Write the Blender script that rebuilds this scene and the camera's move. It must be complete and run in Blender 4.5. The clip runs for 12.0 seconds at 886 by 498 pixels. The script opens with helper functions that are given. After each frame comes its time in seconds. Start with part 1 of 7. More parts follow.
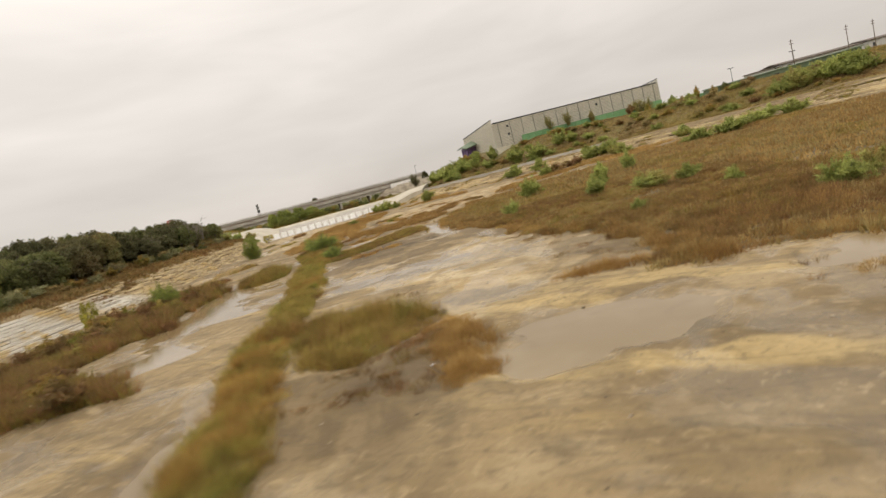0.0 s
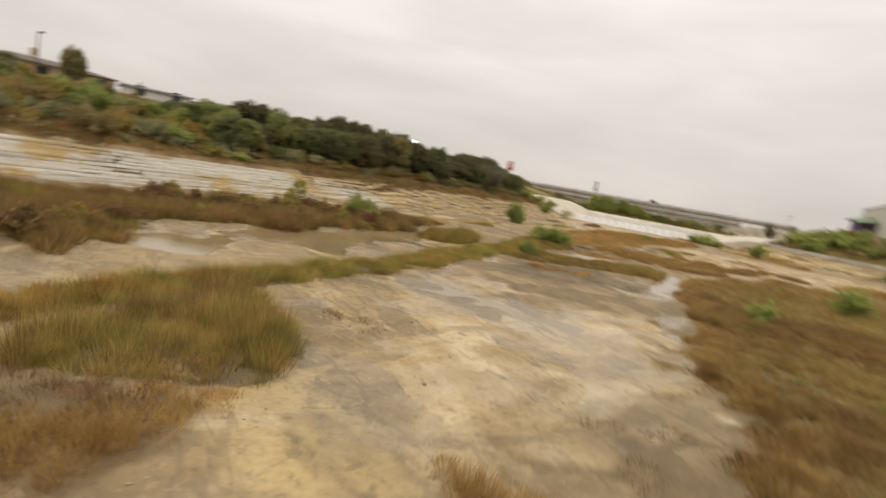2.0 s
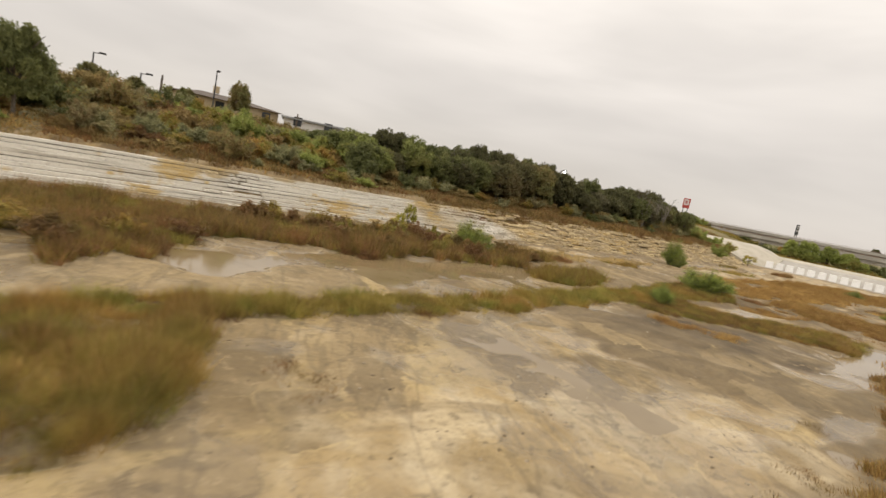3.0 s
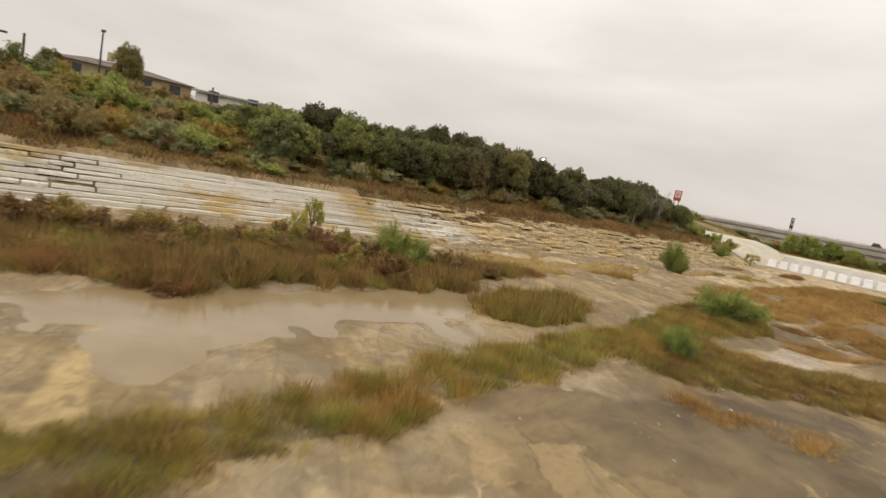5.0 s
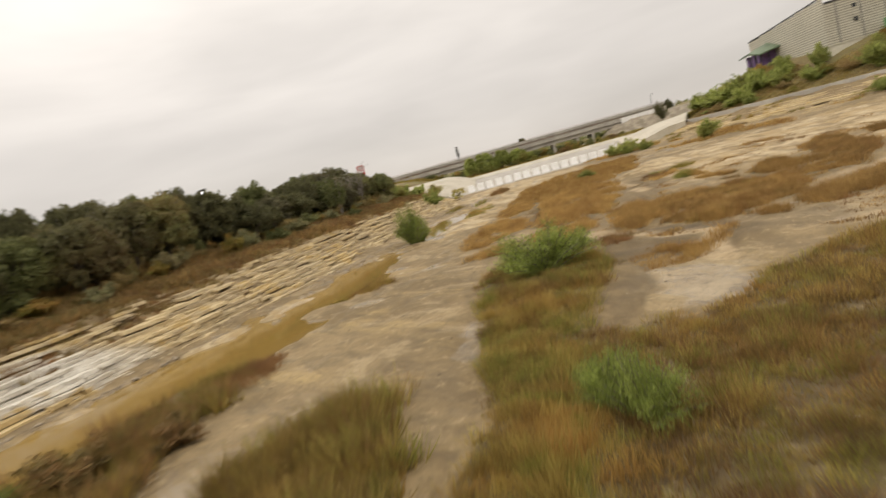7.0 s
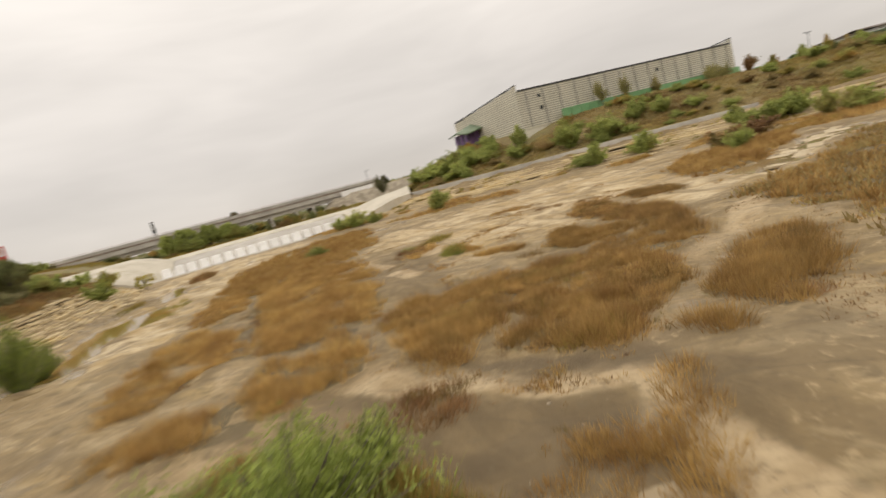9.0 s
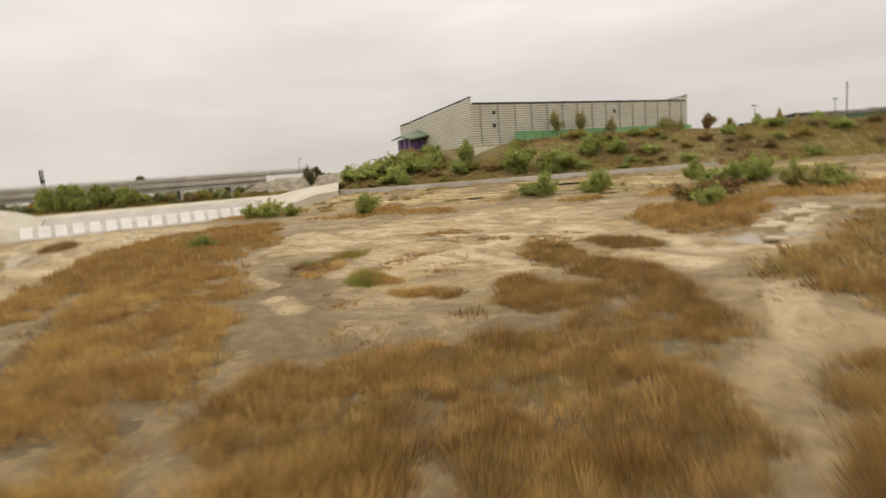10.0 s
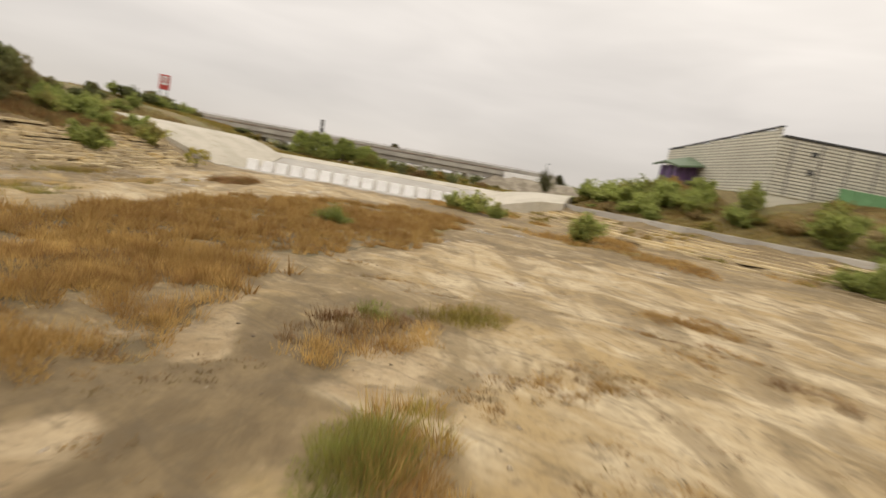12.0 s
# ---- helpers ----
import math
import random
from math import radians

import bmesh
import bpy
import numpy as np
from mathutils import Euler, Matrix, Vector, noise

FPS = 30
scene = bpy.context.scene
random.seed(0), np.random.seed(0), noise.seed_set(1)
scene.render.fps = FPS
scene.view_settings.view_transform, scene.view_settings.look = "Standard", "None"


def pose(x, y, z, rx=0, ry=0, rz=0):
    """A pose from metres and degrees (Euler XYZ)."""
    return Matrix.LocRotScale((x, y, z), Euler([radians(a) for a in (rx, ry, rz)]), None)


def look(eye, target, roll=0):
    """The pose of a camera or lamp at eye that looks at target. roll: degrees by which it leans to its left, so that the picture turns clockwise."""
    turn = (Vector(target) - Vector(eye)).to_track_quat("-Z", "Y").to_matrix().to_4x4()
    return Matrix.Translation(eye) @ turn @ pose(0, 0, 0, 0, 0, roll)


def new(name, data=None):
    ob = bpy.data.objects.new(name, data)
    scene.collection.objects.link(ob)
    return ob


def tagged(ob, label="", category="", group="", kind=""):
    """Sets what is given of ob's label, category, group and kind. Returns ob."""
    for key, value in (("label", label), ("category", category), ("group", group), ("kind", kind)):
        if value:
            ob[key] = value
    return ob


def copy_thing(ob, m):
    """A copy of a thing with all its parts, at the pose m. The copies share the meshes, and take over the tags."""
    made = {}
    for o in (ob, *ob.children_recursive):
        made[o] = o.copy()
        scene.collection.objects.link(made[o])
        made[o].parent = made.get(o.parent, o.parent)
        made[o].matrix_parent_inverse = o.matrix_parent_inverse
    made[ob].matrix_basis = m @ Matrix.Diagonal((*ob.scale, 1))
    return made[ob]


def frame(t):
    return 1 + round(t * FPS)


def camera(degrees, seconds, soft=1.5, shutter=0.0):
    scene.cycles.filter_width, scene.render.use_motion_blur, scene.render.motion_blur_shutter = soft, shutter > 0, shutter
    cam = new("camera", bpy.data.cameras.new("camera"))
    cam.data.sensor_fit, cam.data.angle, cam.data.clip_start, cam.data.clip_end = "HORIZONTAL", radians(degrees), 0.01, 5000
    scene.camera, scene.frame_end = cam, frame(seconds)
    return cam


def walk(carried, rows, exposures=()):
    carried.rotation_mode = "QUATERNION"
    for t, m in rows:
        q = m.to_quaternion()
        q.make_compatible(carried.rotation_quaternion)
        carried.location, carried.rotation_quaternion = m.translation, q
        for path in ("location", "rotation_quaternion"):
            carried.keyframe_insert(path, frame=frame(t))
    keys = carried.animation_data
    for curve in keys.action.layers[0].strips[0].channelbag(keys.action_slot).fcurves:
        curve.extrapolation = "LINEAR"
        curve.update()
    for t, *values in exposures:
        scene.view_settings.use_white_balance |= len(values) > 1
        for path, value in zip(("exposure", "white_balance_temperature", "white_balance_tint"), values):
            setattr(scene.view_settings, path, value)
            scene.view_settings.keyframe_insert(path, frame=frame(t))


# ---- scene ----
# ================= camera =================
cam = camera(78.8, 12.0, soft=1.5, shutter=0.5)
ROWS = [
    (0.0, 0.56, 1.13, 5.39, 2.9, -7.3, -15.0),
    (0.5, 3.37, 3.71, 5.44, 4.9, -7.5, -12.6),
    (0.7, 4.50, 4.83, 5.46, 8.1, -7.6, -7.4),
    (1.0, 6.08, 6.71, 5.49, 14.2, -7.7, -2.4),
    (1.2, 6.91, 8.21, 5.49, 17.8, -7.7, -3.0),
    (1.5, 7.91, 10.68, 5.48, 23.7, -7.7, 0.1),
    (2.0, 8.93, 14.93, 5.52, 36.9, -7.5, 10.2),
    (2.5, 9.07, 19.03, 5.58, 52.4, -7.2, 13.3),
    (3.0, 8.37, 22.56, 5.73, 55.2, -7.2, 11.4),
    (5.0, -1.21, 34.26, 5.94, 53.8, -7.6, 11.2),
    (5.2, -2.44, 35.39, 5.91, 53.9, -7.4, 1.3),
    (5.4, -3.67, 36.52, 5.88, 52.3, -7.4, -12.3),
    (5.5, -4.29, 37.08, 5.86, 51.1, -7.4, -15.4),
    (6.0, -7.26, 39.77, 5.71, 40.3, -7.3, -15.4),
    (6.5, -9.97, 43.15, 5.68, 32.2, -7.4, -15.4),
    (7.0, -11.96, 46.92, 5.67, 25.1, -7.4, -15.5),
    (9.0, -15.56, 63.01, 5.29, -5.1, -7.6, -15.2),
    (9.5, -14.90, 67.55, 5.16, -12.2, -7.7, -15.2),
    (9.7, -14.46, 69.35, 5.11, -13.0, -7.8, -13.5),
    (10.0, -13.71, 72.02, 5.04, -12.9, -8.0, -4.7),
    (10.5, -12.55, 76.41, 4.92, -11.8, -8.0, -0.1),
    (11.0, -11.44, 81.16, 4.73, -8.7, -7.9, 5.8),
    (11.3, -10.87, 83.86, 4.72, -4.4, -8.5, 7.7),
    (11.5, -10.53, 85.67, 4.70, -0.6, -7.9, 8.6),
    (12.0, -9.85, 90.40, 4.50, 11.3, -7.7, 10.1),
]
walk(cam, [(t, pose(x, y, z, 90 + pitch, 0, yaw) @ pose(0, 0, 0, 0, 0, roll)) for t, x, y, z, yaw, pitch, roll in ROWS])

# ================= sky and sun =================
SKY_LOW, SKY_HIGH = 0.62, 1.75
world = bpy.data.worlds.new("overcast_sky")
scene.world = world
world.use_nodes = True
wn, wl = world.node_tree.nodes, world.node_tree.links
wn.clear()


def wnode(kind, **values):
    n = wn.new(kind)
    for key, value in values.items():
        n.inputs[key].default_value = value
    return n


w_out, w_bg = wn.new("ShaderNodeOutputWorld"), wn.new("ShaderNodeBackground")
w_tc = wn.new("ShaderNodeTexCoord")
w_sep = wn.new("ShaderNodeSeparateXYZ")
wl.new(w_tc.outputs["Generated"], w_sep.inputs[0])
w_ramp = wn.new("ShaderNodeValToRGB")
w_ramp.color_ramp.elements[0].position, w_ramp.color_ramp.elements[1].position = 0.0, 0.9
w_ramp.color_ramp.elements[0].color = (SKY_LOW, SKY_LOW * 0.915, SKY_LOW * 0.835, 1)
w_ramp.color_ramp.elements[1].color = (SKY_HIGH, SKY_HIGH * 0.935, SKY_HIGH * 0.85, 1)
e = w_ramp.color_ramp.elements.new(0.12)
e.color = (0.70, 0.642, 0.586, 1)
e = w_ramp.color_ramp.elements.new(0.35)
e.color = (0.955, 0.882, 0.802, 1)
wl.new(w_sep.outputs["Z"], w_ramp.inputs[0])
# flat cloud decks: the direction is flattened towards the horizon, then broken up by noise
w_map = wn.new("ShaderNodeMapping")
w_map.inputs["Scale"].default_value = (1.6, 1.6, 7.0)
wl.new(w_tc.outputs["Generated"], w_map.inputs[0])
w_noise = wnode("ShaderNodeTexNoise", Scale=1.7, Detail=3.5, Roughness=0.5, Distortion=0.3)
wl.new(w_map.outputs[0], w_noise.inputs["Vector"])
w_cr = wn.new("ShaderNodeMapRange")
for key, value in (("From Min", 0.3), ("From Max", 0.75), ("To Min", 0.91), ("To Max", 1.12)):
    w_cr.inputs[key].default_value = value
wl.new(w_noise.outputs["Fac"], w_cr.inputs[0])
w_mul = wn.new("ShaderNodeVectorMath")
w_mul.operation = "SCALE"
wl.new(w_ramp.outputs["Color"], w_mul.inputs[0])
wl.new(w_cr.outputs[0], w_mul.inputs["Scale"])
# the blue sky above the cloud deck still tints it slightly
w_sky = wn.new("ShaderNodeTexSky")
w_sky.sky_type, w_sky.sun_disc = "NISHITA", False
w_sky.sun_elevation, w_sky.sun_rotation = radians(48), radians(-60)
w_sc = wn.new("ShaderNodeVectorMath")
w_sc.operation = "SCALE"
w_sc.inputs["Scale"].default_value = 0.006
wl.new(w_sky.outputs[0], w_sc.inputs[0])
w_add = wn.new("ShaderNodeVectorMath")
w_add.operation = "ADD"
wl.new(w_mul.outputs[0], w_add.inputs[0])
wl.new(w_sc.outputs[0], w_add.inputs[1])
wl.new(w_add.outputs[0], w_bg.inputs["Color"])
w_bg.inputs["Strength"].default_value = 1.0
wl.new(w_bg.outputs[0], w_out.inputs[0])

sun_data = bpy.data.lights.new("sun", "SUN")
sun_data.energy, sun_data.angle, sun_data.color = 0.8, radians(25), (1.0, 0.95, 0.88)
sun = new("sun", sun_data)
sun.matrix_world = look((-60, -30, 80), (0, 40, 0))
scene.view_settings.exposure = 0.0

# ================= numbers of the plan =================
BED, WATER = 0.12, 0.03
LEFT_FOOT = ((-400, 0, 20, 40, 52, 60, 70, 80, 93, 117, 137, 148, 158, 168, 188, 215, 300, 900),
             (-36, -36, -37, -38.5, -39, -38.6, -38.8, -40.0, -41.2, -44, -49, -53, -60.5, -66, -70, -82, -140, -500))
KERB = [(-14, 420), (-15, 260), (-15, 205), (-13, 182), (-7, 167), (5, 158), (16, 151), (28, 142), (38, 133), (50, 122),
        (64, 108), (80, 92), (100, 72), (112, 40), (118, 0), (120, -60), (120, -400)]
KERB_Z = 3.0
BLOCK_A, BLOCK_B = Vector((-56.2, 165.2)), Vector((-27.2, 175.2))   # ends of the row of baffle blocks
CHUTE_DIR = (BLOCK_B - BLOCK_A).normalized()
CHUTE_UP = Vector((-CHUTE_DIR.y, CHUTE_DIR.x))
# pools: x, y, half length across, half length along, turn, depth
POOLS = [(-19.6, 40.8, 3.2, 8.5, 14, 0.4), (-21.5, 50, 1.6, 4, 20, 0.2), (-17.4, 27.2, 3.2, 2.2, 30, 0.28), (-34.2, 62, 4.0, 15, 0, 0.6),
         (-35.2, 80, 3.6, 15, 6, 0.55), (-38.3, 106, 2.2, 14, 6, 0.4), (-41.5, 127, 1.8, 10, 14, 0.35), (3.4, 16.4, 3.9, 2.7, 10, 0.2), 
         (-2.6, 62, 1.3, 7, 10, 0.25), (2.9, 43, 0.9, 5, 18, 0.12), 
         (-13.2, 71.3, 2.9, 2.0, -20, 0.16), (12.5, 98.5, 5.5, 2.6, 25, 0.3), (22, 105, 7, 2.2, 30, 0.3), (8.0, 95.2, 2.0, 1.2, 30, 0.2),
         (-8.6, 14.5, 1.2, 5.0, 10, 0.15), (11.5, 17.8, 2.2, 1.3, 0, 0.08), (-6.2, 40, 2.2, 1.3, 20, 0.12), (-5.5, 47, 2.4, 1.6, 30, 0.12), (-19, 63.5, 1.6, 4, 15, 0.1)]


def vnoise(x, y, size, seed=0):
    """Smooth value noise from -1 to 1 with cells of that size."""
    x, y = np.asarray(x, float) / size, np.asarray(y, float) / size
    ix, iy = np.floor(x), np.floor(y)
    fx, fy = x - ix, y - iy
    fx, fy = fx * fx * (3 - 2 * fx), fy * fy * (3 - 2 * fy)

    def corner(a, b):
        v = np.sin(a * 127.1 + b * 311.7 + seed * 74.7) * 43758.5453
        return v - np.floor(v)

    low = corner(ix, iy) * (1 - fx) + corner(ix + 1, iy) * fx
    high = corner(ix, iy + 1) * (1 - fx) + corner(ix + 1, iy + 1) * fx
    return (low * (1 - fy) + high * fy) * 2 - 1


def ramp(v, a, b):
    k = np.clip((v - a) / (b - a), 0, 1)
    return k * k * (3 - 2 * k)


def to_kerb(x, y):
    """Signed distance from the kerb line: plus is uphill, behind it."""
    x, y = np.asarray(x, float), np.asarray(y, float)
    best, side = np.full(x.shape, 1e9), np.ones(x.shape)
    for (ax, ay), (bx, by) in zip(KERB, KERB[1:]):
        dx, dy = bx - ax, by - ay
        k = np.clip(((x - ax) * dx + (y - ay) * dy) / (dx * dx + dy * dy), 0, 1)
        d = np.hypot(x - ax - k * dx, y - ay - k * dy)
        s = np.sign((y - ay) * dx - (x - ax) * dy)
        side = np.where(d < best, s, side)
        best = np.minimum(best, d)
    return best * side


def ground_z(x, y):
    x, y = np.asarray(x, float), np.asarray(y, float)
    # river bed, then the rise behind the row of blocks
    behind = (x - BLOCK_A.x) * CHUTE_UP.x + (y - BLOCK_A.y) * CHUTE_UP.y
    bumps = 1.0 + 1.1 * ramp(y, 62, 80)
    z = BED + 0.09 * vnoise(x, y, 6, 1) + bumps * (0.05 * vnoise(x, y, 2.3, 2) + 0.035 * vnoise(x, y, 1.0, 3)) + 0.12 * (bumps - 1) + 2.6 * ramp(behind, -1, 20) - 0.55 * ramp(behind, -3, 0) * ramp(-behind, -21, -17)
    shore = 0.42 * vnoise(x, y, 3, 5) + 0.26 * vnoise(x, y, 1.2, 6) + 0.1 * vnoise(x, y, 0.5, 4)
    for px, py, ra, rb, turn, deep in POOLS:
        c, s = math.cos(radians(turn)), math.sin(radians(turn))
        u, v = ((x - px) * c + (y - py) * s) / ra, (-(x - px) * s + (y - py) * c) / rb
        r = np.sqrt(u * u + v * v) + shore
        z = z - deep * ramp(-r, -1.15, -0.55)
    # left bank
    dl = np.interp(y, LEFT_FOOT[0], LEFT_FOOT[1]) - x + 0.3 * vnoise(x, y, 9, 7)
    top = np.interp(y, (-400, 20, 50, 70, 140, 190, 900), (8.8, 8.6, 8.4, 6.5, 6.1, 6.0, 6.4))
    left = 3.1 * np.clip(dl / 6.5, 0, 1) - 0.26 * ramp(dl, 0.2, 1.0) * ramp(-dl, -6.6, -5.6) * ramp(-y, -156, -148) + 1.1 * ramp(dl, 6.5, 13) + (top - 4.2) * ramp(dl, 12, 34) + 0.25 * ramp(dl, 6, 9) * vnoise(x, y, 5, 8)
    # right bank and hill
    d = to_kerb(x, y)
    right = 0.4 * ramp(d, -24, -11) - 0.26 * ramp(d, -11, -10) * ramp(-d, 1.2, 2.0) + 2.1 * np.clip((d + 11) / 10, 0, 1) + 0.3 * ramp(d, -1.2, -0.4) + 6.9 * (1 - 0.28 * ramp(x, 30, 65)) * ramp(d, 2.5, 24) + 0.3 * ramp(d, 5, 10) * vnoise(x, y, 6, 9)
    return (z + left) * (1 - ramp(d, -10, 0)) + np.minimum(z, 0.4) * ramp(d, -10, 0) + right

# ================= materials =================


class Mat:
    """A node material with a Principled BSDF."""

    def __init__(self, name, rough=0.8, metal=0.0):
        self.m = bpy.data.materials.new(name)
        self.m.use_nodes = True
        self.n, self.l = self.m.node_tree.nodes, self.m.node_tree.links
        self.p = self.n["Principled BSDF"]
        self.p.inputs["Roughness"].default_value, self.p.inputs["Metallic"].default_value = rough, metal
        self.coord = self.n.new("ShaderNodeNewGeometry").outputs["Position"]

    def node(self, kind, **values):
        n = self.n.new(kind)
        for key, value in values.items():
            n.inputs[key.replace("_", " ")].default_value = value
        return n

    def local(self):
        self.coord = self.n.new("ShaderNodeTexCoord").outputs["Object"]
        return self

    def noise(self, scale, detail=4.0, rough=0.55, stretch=None, bend=0.0):
        v = self.coord
        if stretch:
            mp = self.n.new("ShaderNodeMapping")
            mp.vector_type = "TEXTURE"
            mp.inputs["Scale"].default_value, mp.inputs["Rotation"].default_value = stretch[:3], (0, 0, radians(stretch[3] if len(stretch) > 3 else 0))
            self.l.new(v, mp.inputs[0])
            v = mp.outputs[0]
        n = self.node("ShaderNodeTexNoise", Scale=scale, Detail=detail, Roughness=rough, Distortion=bend)
        self.l.new(v, n.inputs["Vector"])
        return n.outputs["Fac"]

    def step(self, value, low, high, to_low=0.0, to_high=1.0):
        n = self.node("ShaderNodeMapRange", From_Min=low, From_Max=high, To_Min=to_low, To_Max=to_high)
        n.interpolation_type = "SMOOTHSTEP"
        self.l.new(value, n.inputs[0])
        return n.outputs[0]

    def math(self, op, a, b):
        n = self.n.new("ShaderNodeMath")
        n.operation = op
        for k, v in enumerate((a, b)):
            if isinstance(v, (int, float)):
                n.inputs[k].default_value = v
            else:
                self.l.new(v, n.inputs[k])
        return n.outputs[0]

    def mix(self, fac, a, b, mode="MIX"):
        n = self.n.new("ShaderNodeMix")
        n.data_type, n.blend_type = "RGBA", mode
        for k, v in ((0, fac), (6, a), (7, b)):
            if isinstance(v, tuple):
                n.inputs[k].default_value = (*v, 1)
            elif isinstance(v, (int, float)):
                n.inputs[k].default_value = v
            else:
                self.l.new(v, n.inputs[k])
        return n.outputs[2]

    def set(self, key, value):
        self.l.new(value, self.p.inputs[key])
        return self

    def bump(self, height, depth, strength=1.0):
        n = self.node("ShaderNodeBump", Strength=strength, Distance=depth)
        self.l.new(height, n.inputs["Height"])
        self.l.new(n.outputs[0], self.p.inputs["Normal"])
        return self

    def island(self):
        return self.n.new("ShaderNodeNewGeometry").outputs["Random Per Island"]

    def each(self):
        return self.n.new("ShaderNodeObjectInfo").outputs["Random"]

    def attr(self, name):
        n = self.n.new("ShaderNodeAttribute")
        n.attribute_name = name
        return n.outputs["Fac"]


def two_tone(name, a, b, scale, rough=0.8, fine=None, depth=0.0, each=0.0, metal=0.0, local=False, stretch=None):
    m = Mat(name, rough, metal)
    if local:
        m.local()
    c = m.mix(m.step(m.noise(scale, 5, stretch=stretch), 0.35, 0.65), a, b)
    f = m.noise(fine or scale * 9, 6, 0.65)
    c = m.mix(m.step(f, 0.3, 0.7, 0.0, 0.35), c, tuple(v * 0.62 for v in a))
    if each:
        c = m.mix(m.step(m.each(), 0, 1, 0, each), c, tuple(v * 0.55 for v in b))
    m.set("Base Color", c)
    if depth:
        m.bump(f, depth)
    return m.m


def leaf(name, a, b, dry, dry_part=0.25, scale=0.35, glow=0.3, other=None):
    """Blades and leaves: colour varies from leaf to leaf, plant to plant and over the ground; some light passes through."""
    m = Mat(name, 0.65)
    c = m.mix(m.island(), tuple(v * 0.72 for v in a), tuple(v * 1.08 for v in b))
    c = m.mix(m.step(m.noise(scale, 4), 0.42, 0.62, 0, 0.85), c, tuple(0.5 * (u + v) * 0.72 for u, v in zip(a, b)))
    c = m.mix(m.step(m.noise(scale * 0.45, 3), 0.62 - dry_part * 0.5, 0.78 - dry_part * 0.5), c, dry)
    if other:
        c = m.mix(m.step(m.noise(0.55, 5, 0.6, bend=0.8), 0.48, 0.60, 0, 0.85), c, m.mix(m.island(), tuple(v * 0.75 for v in other), tuple(v * 1.25 for v in other)))
    c = m.mix(m.step(m.noise(1.5, 4, 0.6), 0.46, 0.66, 0, 0.65), c, tuple(min(0.7, v * 1.22) for v in b))
    c = m.mix(m.step(m.noise(1.1, 5, 0.65, bend=0.6), 0.52, 0.70, 0, 0.6), c, tuple(v * 0.55 for v in a))
    tone = m.attr("tone")
    c = m.mix(m.step(tone, 0.58, 0.95, 0, 0.6), c, tuple(min(0.75, v * 1.3) for v in b))
    c = m.mix(m.math("MULTIPLY", m.step(tone, 0.05, 0.42, 0.65, 0), m.step(tone, 0.0, 0.04)), c, tuple(v * k for v, k in zip(a, (0.62, 0.52, 0.5))))
    c = m.mix(m.step(m.each(), 0, 1, 0, 0.4), c, tuple(v * 0.65 for v in a))
    m.set("Base Color", c)
    m.p.inputs["Specular IOR Level"].default_value = 0.25
    t = m.n.new("ShaderNodeBsdfTranslucent")
    m.l.new(c, t.inputs["Color"])
    s = m.node("ShaderNodeMixShader", Fac=glow)
    m.l.new(m.p.outputs[0], s.inputs[1])
    m.l.new(t.outputs[0], s.inputs[2])
    m.l.new(s.outputs[0], m.n["Material Output"].inputs["Surface"])
    return m.m


